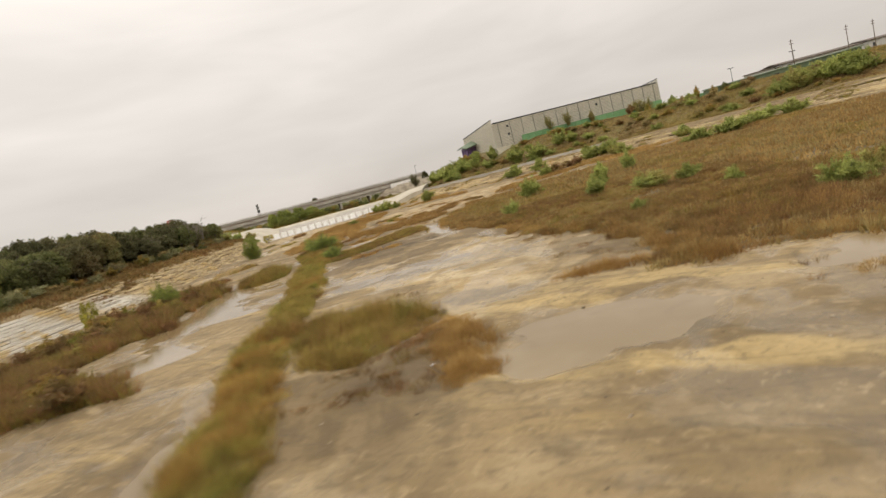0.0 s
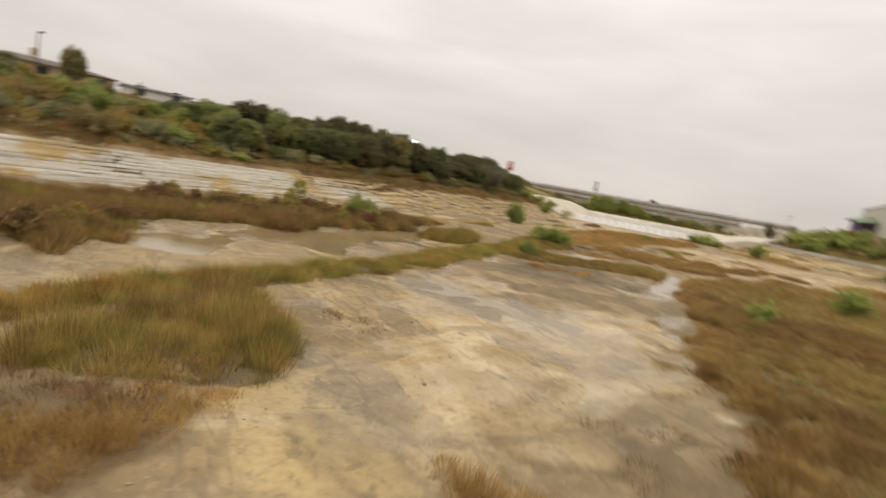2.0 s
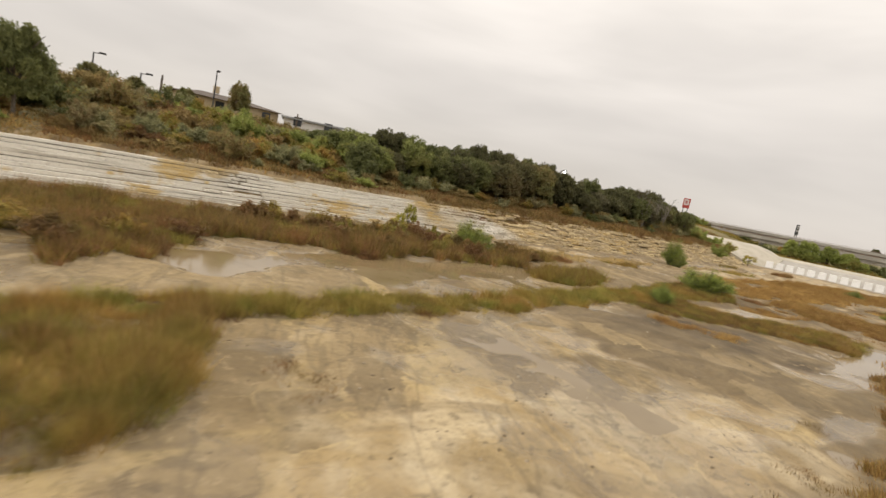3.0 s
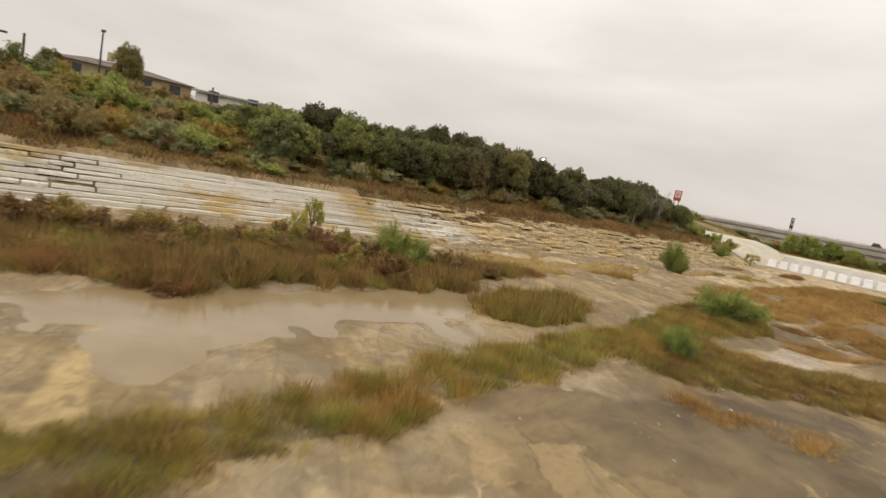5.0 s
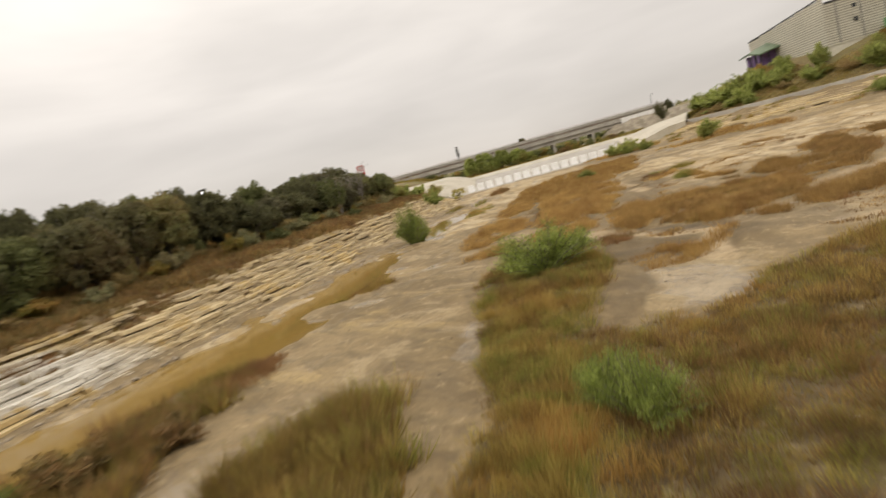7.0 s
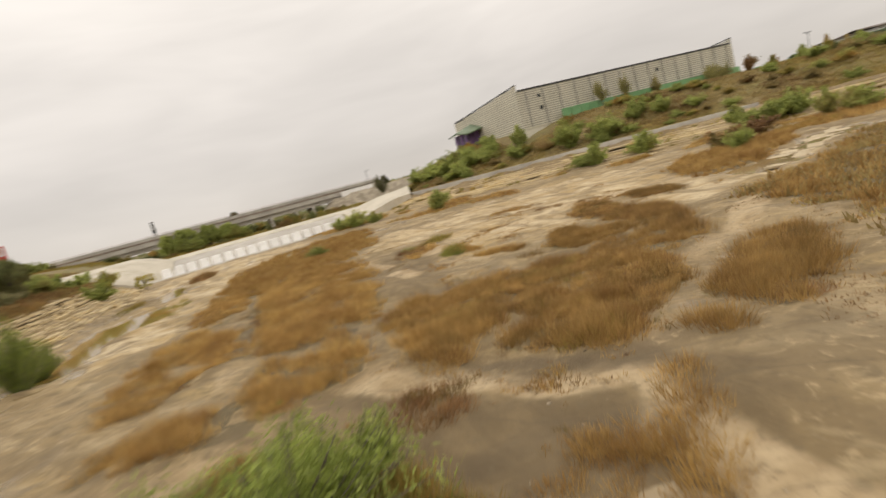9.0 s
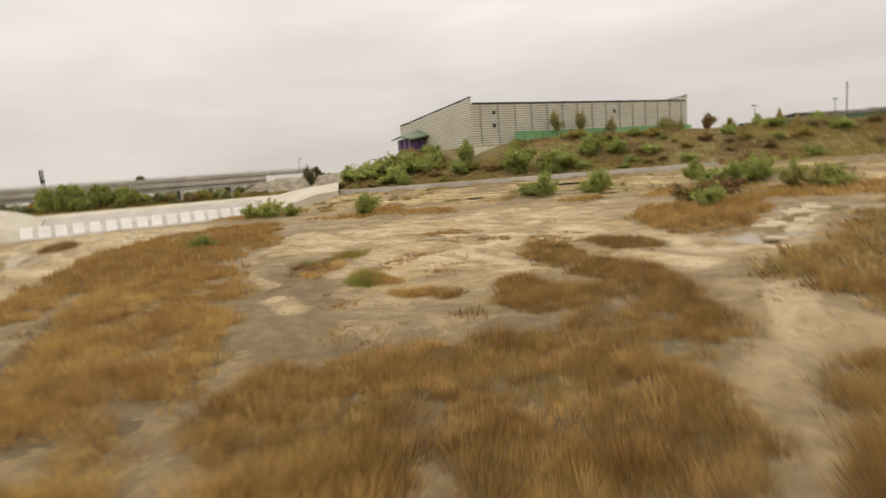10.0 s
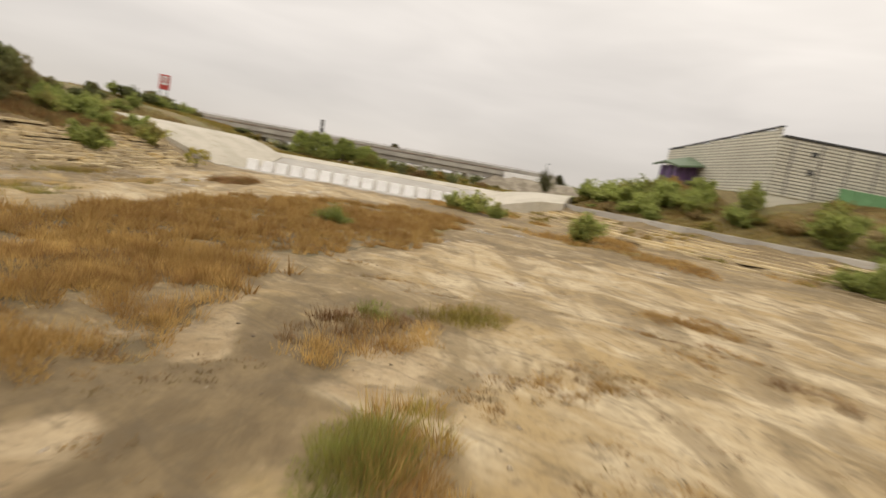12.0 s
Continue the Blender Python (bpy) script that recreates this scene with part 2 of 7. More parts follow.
def ground_material():
    m = Mat("limestone_mud_and_soil", 0.75)
    big, mid, fine = m.noise(0.13, 5, bend=0.4), m.noise(0.55, 7, 0.62, bend=0.5), m.noise(5.0, 9, 0.7)
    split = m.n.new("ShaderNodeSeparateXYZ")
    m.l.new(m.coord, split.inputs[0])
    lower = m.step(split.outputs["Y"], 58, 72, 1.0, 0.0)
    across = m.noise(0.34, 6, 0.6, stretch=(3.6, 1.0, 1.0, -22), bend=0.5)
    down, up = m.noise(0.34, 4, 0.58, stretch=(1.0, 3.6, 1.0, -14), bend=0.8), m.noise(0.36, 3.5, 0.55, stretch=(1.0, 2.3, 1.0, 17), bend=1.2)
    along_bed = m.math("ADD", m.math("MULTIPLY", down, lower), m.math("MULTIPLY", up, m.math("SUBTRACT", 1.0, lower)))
    chips = m.noise(0.42, 7, 0.62, stretch=(1.8, 1.0, 1.0, -22), bend=0.6)
    seam_a = m.step(m.math("ABSOLUTE", m.math("SUBTRACT", m.noise(0.30, 4, 0.55, stretch=(5.0, 0.9, 1.0, -22)), 0.5), 0.0), 0.003, 0.014, 1.0, 0.0)
    # joints that cut the rock bed into slabs, with slabs of slightly different tone
    turn = m.n.new("ShaderNodeMapping")
    turn.vector_type = "TEXTURE"
    turn.inputs["Rotation"].default_value = (0, 0, radians(-21))
    bent = m.n.new("ShaderNodeVectorMath")
    wavy = m.node("ShaderNodeTexNoise", Scale=0.45, Detail=7.0, Roughness=0.62)
    m.l.new(m.coord, wavy.inputs["Vector"])
    bent.operation = "MULTIPLY_ADD"
    bent.inputs[1].default_value = (2.6, 2.6, 0)
    m.l.new(wavy.outputs["Color"], bent.inputs[0])
    m.l.new(m.coord, bent.inputs[2])
    m.l.new(bent.outputs[0], turn.inputs[0])
    slabs = m.node("ShaderNodeTexBrick", Scale=1.0, Mortar_Size=0.05, Mortar_Smooth=0.5, Brick_Width=3.4, Row_Height=1.7)
    slabs.inputs["Color1"].default_value, slabs.inputs["Color2"].default_value, slabs.inputs["Mortar"].default_value = (0.0, 0.0, 0.0, 1), (1, 1, 1, 1), (0.5, 0.5, 0.5, 1)
    slabs.offset, slabs.squash, slabs.squash_frequency = 0.37, 0.7, 3
    m.l.new(turn.outputs[0], slabs.inputs["Vector"])
    joint, tone = slabs.outputs["Fac"], slabs.outputs["Color"]
    mud, pale, silt, ochre = (0.172, 0.121, 0.058), (0.280, 0.204, 0.106), (0.115, 0.088, 0.050), (0.42, 0.300, 0.125)
    c = m.mix(m.step(big, 0.38, 0.62), mud, pale)
    c = m.mix(m.step(across, 0.50, 0.66, 0, 0.6), c, m.mix(m.step(chips, 0.4, 0.6), ochre, (0.33, 0.25, 0.14)))
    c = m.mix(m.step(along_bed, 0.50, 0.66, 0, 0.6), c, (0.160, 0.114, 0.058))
    c = m.mix(m.step(chips, 0.52, 0.64, 0, 0.55), c, (0.40, 0.310, 0.180))
    c = m.mix(m.step(mid, 0.52, 0.68, 0, 0.6), c, silt)
    c = m.mix(m.math("MULTIPLY", m.step(m.attr("ochre"), 0.2, 0.8), m.step(mid, 0.38, 0.55, 0.2, 0.7)), c, (0.46, 0.340, 0.155))
    c = m.mix(m.step(m.attr("silt"), 0.1, 0.9), c, m.mix(m.step(m.noise(1.3, 7, 0.7, stretch=(1.0, 2.2, 1.0, 15), bend=0.3), 0.34, 0.66), (0.122, 0.085, 0.041), (0.198, 0.141, 0.070)))
    pale_c = m.mix(m.step(chips, 0.4, 0.6), (0.37, 0.262, 0.122), (0.54, 0.435, 0.275))
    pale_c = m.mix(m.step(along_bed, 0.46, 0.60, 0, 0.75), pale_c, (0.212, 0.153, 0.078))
    c = m.mix(m.step(m.attr("pale"), 0.1, 0.9, 0, 0.75), c, pale_c)
    c = m.mix(m.math("MULTIPLY", m.step(tone, 0.1, 0.6, 0.4, 0.0), m.attr("jointed")), c, m.mix(m.step(chips, 0.4, 0.6), (0.150, 0.110, 0.060), (0.185, 0.142, 0.085)))
    c = m.mix(m.math("MULTIPLY", m.step(tone, 0.6, 1.0, 0.0, 0.4), m.attr("jointed")), c, m.mix(m.step(chips, 0.4, 0.6), (0.40, 0.290, 0.140), (0.41, 0.315, 0.180)))
    c = m.mix(m.math("MULTIPLY", m.math("MULTIPLY", joint, m.attr("jointed")), m.step(m.noise(0.4, 3), 0.44, 0.58, 0.0, 0.6)), c, m.mix(m.step(m.noise(0.23, 3), 0.45, 0.55), (0.085, 0.064, 0.038), (0.48, 0.36, 0.175)))
    c = m.mix(m.step(m.attr("sand"), 0.1, 0.9, 0, 0.8), c, m.mix(m.step(mid, 0.38, 0.62), (0.30, 0.215, 0.115), (0.46, 0.355, 0.215)))
    c = m.mix(m.attr("wet_mud"), c, m.mix(m.step(mid, 0.4, 0.6), (0.074, 0.052, 0.028), (0.128, 0.091, 0.048)))
    soil = m.mix(m.step(mid, 0.35, 0.65), (0.158, 0.120, 0.050), (0.210, 0.160, 0.066))
    soil = m.mix(m.step(m.noise(0.22, 5), 0.44, 0.60, 0, 0.85), soil, (0.165, 0.148, 0.052))
    soil = m.mix(m.step(m.noise(0.33, 5), 0.54, 0.66, 0, 0.6), soil, (0.125, 0.088, 0.042))
    # damp soil in the beds, darkened further to hold the shade between grass cushions
    soil = m.mix(m.step(m.attr("bed_soil"), 0.3, 0.8, 0, 0.85), soil, m.mix(m.step(mid, 0.35, 0.65), (0.080, 0.058, 0.030), (0.130, 0.094, 0.048)))
    c = m.mix(m.step(m.math("ADD", m.attr("plants"), m.math("MULTIPLY", m.step(mid, 0.3, 0.7, -0.5, 0.5), 0.7)), 0.35, 0.65), c, soil)
    verge = m.math("MULTIPLY", m.step(m.math("ADD", m.attr("verge"), m.step(mid, 0.3, 0.7, -0.25, 0.25)), 0.2, 0.7), m.step(m.attr("plants"), 0.3, 0.7, 0.8, 0.0))
    c = m.mix(verge, c, m.mix(m.step(m.noise(1.6, 6, 0.65), 0.42, 0.58), (0.135, 0.093, 0.043), (0.215, 0.152, 0.072)))
    grit = m.noise(2.2, 7, 0.7, bend=0.4)
    c = m.mix(m.math("MULTIPLY", m.step(grit, 0.54, 0.66, 0, 0.55), m.math("SUBTRACT", 1.0, m.attr("silt"))), c, (0.39, 0.295, 0.165))
    c = m.mix(m.step(grit, 0.36, 0.46, 0.5, 0), c, (0.120, 0.090, 0.050))
    c = m.mix(m.math("MULTIPLY", seam_a, m.step(m.attr("plants"), 0.2, 0.6, 0.3, 0.0)), c, (0.085, 0.064, 0.038))
    c = m.mix(m.step(fine, 0.42, 0.75, 0, 0.45), c, (0.115, 0.084, 0.044))
    m.set("Base Color", c)
    m.p.inputs["Specular IOR Level"].default_value = 0.35
    wet = m.step(m.math("ADD", m.math("ADD", m.math("MULTIPLY", m.attr("wet"), 0.8), m.math("MULTIPLY", m.attr("jointed"), 0.16)), m.step(m.noise(0.3, 5, bend=0.8), 0.35, 0.65, -0.3, 0.38)), 0.25, 0.65)
    dry_land = m.step(m.attr("plants"), 0.3, 0.7)
    wet = m.math("MULTIPLY", wet, m.math("SUBTRACT", 1.0, m.math("MAXIMUM", dry_land, m.math("MAXIMUM", m.math("MULTIPLY", m.attr("silt"), 0.85), m.attr("wet_mud")))))
    m.set("Roughness", m.math("SUBTRACT", 0.88, m.math("MULTIPLY", wet, 0.68)))
    m.bump(m.math("ADD", m.math("MULTIPLY", mid, 0.6), m.math("MULTIPLY", fine, 0.4)), 0.10, 0.75)
    return m.m


def water_material():
    m = Mat("muddy_water", 0.04)
    c = m.mix(m.step(m.noise(0.12, 4), 0.4, 0.62), (0.205, 0.148, 0.075), (0.26, 0.198, 0.115))
    c = m.mix(m.step(m.noise(0.5, 4, bend=1.0), 0.55, 0.75, 0, 0.5), c, (0.165, 0.116, 0.056))
    split = m.n.new("ShaderNodeSeparateXYZ")
    m.l.new(m.coord, split.inputs[0])
    m.set("Base Color", m.mix(m.step(split.outputs["X"], -31, -26, 1, 0), c, (0.235, 0.150, 0.042)))
    m.p.inputs["IOR"].default_value = 1.33
    m.bump(m.noise(5.0, 3), 0.004, 0.5)
    return m.m


def concrete_material(name, a, b, stain):
    m = Mat(name, 0.85)
    c = m.mix(m.step(m.noise(0.25, 5), 0.4, 0.6), a, b)
    c = m.mix(m.step(m.noise(0.9, 6, 0.65, stretch=(1, 1, 0.25)), 0.52, 0.75, 0, 0.6), c, stain)
    m.set("Base Color", m.mix(m.step(m.noise(14, 6), 0.4, 0.8, 0, 0.25), c, stain))
    m.bump(m.noise(10, 6), 0.02, 0.5)
    return m.m


def rock_material():
    m = Mat("layered_limestone", 0.82)
    split = m.n.new("ShaderNodeSeparateXYZ")
    m.l.new(m.coord, split.inputs[0])
    yellow = m.step(m.math("ADD", split.outputs["Y"], m.step(m.noise(0.09, 4), 0.3, 0.7, -9, 9)), 54, 66, 0.06, 0.9)
    high = m.step(m.math("ADD", split.outputs["Z"], m.step(m.noise(0.16, 5), 0.35, 0.65, -1.2, 1.2)), 2.2, 2.9, 0, 0.85)
    yellow = m.math("MAXIMUM", yellow, high)
    thin = m.noise(0.8, 6, 0.6, stretch=(5.0, 5.0, 0.16))
    c = m.mix(yellow, (0.66, 0.625, 0.55), (0.56, 0.43, 0.22))
    c = m.mix(m.step(thin, 0.52, 0.66, 0, 0.45), c, (0.22, 0.19, 0.145))
    c = m.mix(m.math("MULTIPLY", m.step(m.each(), 0, 1, 0, 0.6), m.math("ADD", yellow, 0.25)), c, (0.31, 0.24, 0.145))
    c = m.mix(m.math("MULTIPLY", m.step(m.noise(0.16, 6, 0.6), 0.55, 0.60, 0, 0.9), m.step(m.noise(0.9, 5, 0.6, stretch=(1.0, 1.6, 0.5)), 0.42, 0.52)), c, (0.50, 0.36, 0.15))
    m.set("Base Color", m.mix(m.step(m.noise(6, 7, 0.7), 0.45, 0.78, 0, 0.5), c, (0.13, 0.105, 0.07)))
    m.bump(m.noise(4, 8, 0.7), 0.08, 0.9)
    return m.m


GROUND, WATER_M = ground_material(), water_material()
CONCRETE = concrete_material("weathered_concrete", (0.34, 0.315, 0.275), (0.43, 0.40, 0.35), (0.22, 0.19, 0.145))
WHITE_CONCRETE = concrete_material("pale_concrete", (0.42, 0.38, 0.30), (0.49, 0.445, 0.36), (0.30, 0.245, 0.17))
BLOCK_WHITE = concrete_material("white_painted_concrete", (0.74, 0.72, 0.69), (0.80, 0.785, 0.76), (0.5, 0.47, 0.42))
# darker copy of the concrete: the bridges' shade is mixed into its colour
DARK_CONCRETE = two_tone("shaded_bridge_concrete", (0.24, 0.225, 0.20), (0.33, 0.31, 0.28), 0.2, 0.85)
ROCK = rock_material()
PALE_ROCK = two_tone("pale_limestone_shelf", (0.40, 0.315, 0.190), (0.52, 0.43, 0.29), 0.6, 0.85, fine=4.0, depth=0.05, each=0.3)
STRAW = leaf("dry_straw_grass", (0.400, 0.236, 0.070), (0.600, 0.395, 0.140), (0.330, 0.185, 0.060), 0.3, other=(0.350, 0.205, 0.075), glow=0.36)
BROWN_STRAW = leaf("brown_straw_grass", (0.330, 0.195, 0.060), (0.530, 0.345, 0.122), (0.270, 0.155, 0.055), 0.3, other=(0.270, 0.175, 0.062), glow=0.36)
OLIVE = leaf("olive_grass", (0.230, 0.180, 0.044), (0.430, 0.335, 0.090), (0.437, 0.252, 0.073), 0.35, other=(0.252, 0.274, 0.056), glow=0.36)
GREEN_G = leaf("green_grass", (0.190, 0.220, 0.045), (0.340, 0.360, 0.085), (0.340, 0.270, 0.070), 0.2)
YELLOW_G = leaf("yellow_green_grass", (0.310, 0.235, 0.058), (0.550, 0.425, 0.120), (0.440, 0.300, 0.080), 0.2, glow=0.36)
RUSSET = leaf("russet_weeds", (0.185, 0.100, 0.045), (0.325, 0.178, 0.072), (0.170, 0.135, 0.045), 0.35, other=(0.255, 0.200, 0.065))
HILL_G = leaf("faded_hill_grass", (0.275, 0.208, 0.082), (0.470, 0.365, 0.150), (0.370, 0.245, 0.100), 0.3, scale=0.15, glow=0.36)
WILLOW = leaf("willow_leaves", (0.200, 0.248, 0.050), (0.380, 0.440, 0.105), (0.319, 0.319, 0.088), 0.1, glow=0.42)
SHRUB = leaf("dull_green_leaves", (0.270, 0.310, 0.078), (0.470, 0.510, 0.145), (0.345, 0.287, 0.092), 0.2, glow=0.42)
YELLOW = leaf("yellowing_leaves", (0.338, 0.321, 0.051), (0.506, 0.456, 0.085), (0.423, 0.304, 0.068), 0.1, glow=0.42)
OAK = leaf("dark_oak_leaves", (0.100, 0.097, 0.045), (0.185, 0.178, 0.080), (0.190, 0.145, 0.070), 0.2, scale=0.12, glow=0.42)
TREE_LEAF = leaf("green_tree_leaves", (0.174, 0.198, 0.060), (0.330, 0.348, 0.114), (0.324, 0.246, 0.096), 0.2, scale=0.2, glow=0.42)
MID_LEAF = leaf("mid_green_leaves", (0.135, 0.152, 0.057), (0.265, 0.275, 0.104), (0.342, 0.244, 0.104), 0.2, scale=0.12, glow=0.42)
SAGE = leaf("grey_green_leaves", (0.265, 0.262, 0.125), (0.440, 0.420, 0.210), (0.288, 0.206, 0.100), 0.25, scale=0.15, glow=0.42)
GREY_LEAF = leaf("dull_grey_green_leaves", (0.130, 0.122, 0.068), (0.230, 0.212, 0.118), (0.210, 0.160, 0.085), 0.25, scale=0.15, glow=0.42)
BARK = two_tone("grey_bark", (0.11, 0.09, 0.065), (0.19, 0.16, 0.125), 3.0, 0.9, depth=0.02)
PALE_BARK = two_tone("pale_dead_wood", (0.21, 0.185, 0.150), (0.28, 0.25, 0.205), 3.0, 0.85)
CLAD_LIGHT = two_tone("cream_metal_cladding", (0.60, 0.565, 0.455), (0.66, 0.62, 0.50), 0.25, 0.5, each=0.15)
CLAD_DARK = two_tone("grey_metal_cladding", (0.30, 0.28, 0.225), (0.36, 0.34, 0.275), 0.25, 0.5, each=0.15)
PURPLE = two_tone("purple_paint", (0.13, 0.07, 0.19), (0.17, 0.095, 0.235), 0.6, 0.6)
FENCE_GREEN = two_tone("green_paint", (0.135, 0.285, 0.120), (0.175, 0.345, 0.155), 0.3, 0.6)
ROOF_GREEN = two_tone("dull_green_roof", (0.095, 0.135, 0.075), (0.14, 0.185, 0.11), 0.4, 0.6)
DARK = two_tone("dark_metal", (0.035, 0.035, 0.035), (0.06, 0.058, 0.055), 2.0, 0.55)
RUST = two_tone("rusty_rail_paint", (0.22, 0.12, 0.08), (0.30, 0.18, 0.13), 2.0, 0.7)
STEEL = two_tone("galvanised_steel", (0.30, 0.30, 0.30), (0.38, 0.38, 0.375), 2.0, 0.45, metal=0.7)
WOOD = two_tone("weathered_pole_wood", (0.11, 0.085, 0.06), (0.17, 0.135, 0.10), 2.5, 0.9)
STUCCO = two_tone("tan_stucco", (0.46, 0.36, 0.22), (0.52, 0.42, 0.27), 0.5, 0.9)
ORANGE = two_tone("orange_paint", (0.46, 0.16, 0.06), (0.52, 0.20, 0.08), 0.5, 0.8)
SHINGLE = two_tone("brown_roof_shingles", (0.10, 0.08, 0.065), (0.15, 0.12, 0.095), 1.5, 0.9)
GREY_WALL = two_tone("grey_wall_paint", (0.42, 0.41, 0.385), (0.50, 0.49, 0.46), 0.4, 0.8)
SIGN_RED = two_tone("red_sign_paint", (0.42, 0.05, 0.04), (0.48, 0.07, 0.05), 1.0, 0.5)
SIGN_WHITE = two_tone("white_sign_paint", (0.72, 0.72, 0.72), (0.78, 0.78, 0.78), 1.0, 0.5)
GLASS = two_tone("dark_window_glass", (0.03, 0.033, 0.036), (0.05, 0.053, 0.056), 1.0, 0.1)
GRAVEL = two_tone("loose_pale_stones", (0.33, 0.265, 0.18), (0.40, 0.33, 0.235), 1.0, 0.85, each=0.4)
DEBRIS = two_tone("dead_brown_stalks", (0.07, 0.05, 0.03), (0.12, 0.085, 0.05), 3.0, 0.9)
LAMP = Mat("lit_lamp_glass")
LAMP.p.inputs["Emission Color"].default_value, LAMP.p.inputs["Emission Strength"].default_value = (1, 0.98, 0.92, 1), 12.0
LAMP = LAMP.m

# ================= building helpers =================


def mesh_np(name, verts, faces):
    """A mesh from arrays; faces is an n x 3 or n x 4 array."""
    me = bpy.data.meshes.new(name)
    faces = np.asarray(faces, np.int32)
    k = faces.shape[1]
    me.vertices.add(len(verts))
    me.vertices.foreach_set("co", np.asarray(verts, np.float32).ravel())
    me.loops.add(faces.size)
    me.loops.foreach_set("vertex_index", faces.ravel())
    me.polygons.add(len(faces))
    me.polygons.foreach_set("loop_start", np.arange(0, faces.size, k, dtype=np.int32))
    me.update(calc_edges=True)
    return me


def obj(name, me, mat, parent=None, label=""):
    ob = new(name, me)
    if mat and not me.materials:
        me.materials.append(mat)
    if parent:
        ob.parent = parent
    if label:
        tagged(ob, label)
    return ob


def part(name, bm, material, parent=None, label=""):
    me = bpy.data.meshes.new(name)
    bm.to_mesh(me)
    bm.free()
    return obj(name, me, material, parent, label)


def thing(name, place, turn=0.0, label="", category="", group="", kind=""):
    """An Empty at the base of a thing, which parents its parts."""
    ob = new(name)
    ob.matrix_basis = pose(*place, 0, 0, turn)
    ob.empty_display_size = 0.3
    return tagged(ob, label, category, group, kind)


def box(bm, x0, y0, z0, x1, y1, z1, bevel=0.0):
    m = Matrix.Translation(((x0 + x1) / 2, (y0 + y1) / 2, (z0 + z1) / 2)) @ Matrix.Diagonal((x1 - x0, y1 - y0, z1 - z0, 1))
    made = bmesh.ops.create_cube(bm, size=1, matrix=m)
    if bevel:
        edges = list({e for v in made["verts"] for e in v.link_edges})
        bmesh.ops.bevel(bm, geom=edges, offset=bevel, segments=1, affect="EDGES")
    return bm


def tube(bm, a, b, r0, r1=None, sides=8):
    a, b = Vector(a), Vector(b)
    way = b - a
    m = Matrix.Translation((a + b) / 2) @ way.to_track_quat("Z", "Y").to_matrix().to_4x4()
    bmesh.ops.create_cone(bm, cap_ends=True, segments=sides, radius1=r0, radius2=r0 if r1 is None else r1, depth=way.length, matrix=m)
    return bm


def gz(x, y):
    return float(ground_z(np.array([x]), np.array([y]))[0])


# ================= ground =================


def spread(lo, hi, step, out_lo, out_hi):
    """Even steps from lo to hi, widening beyond."""
    mid = list(np.arange(lo, hi + step / 2, step))
    a, d = [], step
    v = lo
    while v > out_lo:
        d *= 1.14
        v -= d
        a.append(v)
    b, d, v = [], step, hi
    while v < out_hi:
        d *= 1.14
        v += d
        b.append(v)
    return np.array(a[::-1] + mid + b)


# regions of plants in the plan; each is drawn as one bed of plants
STRIP = [(-5.8, 8), (-6.5, 12), (-7.1, 15), (-7.9, 18.5), (-8.9, 22), (-9.5, 25.5), (-9.9, 29), (-10.6, 33), (-11.3, 37.4), (-12.3, 41.8), (-13.7, 46.8), (-14.8, 52), (-15.8, 57), (-17.0, 61.5), (-18.5, 66)]
HOOK = [(-9.6, 27.2), (-7.2, 25.9), (-4.2, 25.2), (-2.7, 23.6), (-1.3, 22.4), (-1.3, 21.2), (-2.2, 20.4), (-3.0, 19.4), (-4.6, 18.1), (-6.0, 19.3), (-6.7, 21.2), (-7.4, 23.2), (-9.2, 24.6)]
BANK = [(-14, 12), (-14.5, 22), (-17, 24.5), (-21, 26.8), (-24.3, 30.5), (-24, 34), (-20.5, 37.6), (-22, 39.5), (-22.8, 42.2), (-23.2, 48), (-24.2, 53),
        (-28.0, 59), (-29.4, 63.5), (-30.6, 60), (-30.2, 54), (-32.0, 48), (-34.2, 42), (-34, 32), (-33, 20), (-28, 8)]
BARE = [(-10, 17), (-12, 21.2), (-15.2, 22.0), (-18.1, 21.6), (-22.5, 20.2), (-22, 17), (-18, 12), (-10, 12)]
UPPER_STRIP = [(-16.2, 56), (-17.2, 58.5), (-18.9, 63), (-21.5, 71), (-20.5, 75), (-15.5, 71), (-15.6, 64), (-14.6, 60), (-13.6, 56.5), (-12.9, 52.5)]
BAND = [(-14, 56), (-12.4, 53.2), (-10.6, 53.6), (-9.8, 56.4), (-8.9, 57.5), (-7.2, 58.6), (-5, 60.5), (-4, 63), (-5, 69), (-8.5, 67.2), (-10.4, 65), (-12.1, 62.7), (-15, 62)]
TAN = [(-20.6, 76.5), (-25, 76.7), (-27, 82), (-27.7, 87), (-28.2, 94), (-29.5, 104), (-32, 120), (-33, 131), (-30, 141), (-24.5, 150), (-18.5, 142), (-17.3, 120),
       (-19.2, 113), (-19.4, 107), (-18.5, 103.5), (-16.9, 99), (-17.3, 96), (-16.8, 93), (-16.6, 90), (-16.2, 88.3), (-17, 86.4), (-18, 84.5), (-17.8, 81.5), (-17.2, 78)]
BIG = [(-15.8, 78.2), (-15.0, 76.9), (-14.2, 78.3), (-13.4, 79.2), (-12.5, 80.6), (-11.7, 80.6), (-11.7, 79.4), (-12.4, 78.2), (-13.4, 77.3), (-12.2, 76.1), (-11.0, 75.1), (-10.1, 75.8),
       (-8.7, 77.3), (-6.9, 79.1), (-5.9, 81.6), (-6.8, 83.8), (-9.2, 86.8), (-12.0, 86.3), (-14.8, 86.6), (-16.4, 85.4), (-16.7, 83.6), (-15.9, 81.5), (-16.2, 79.7)]
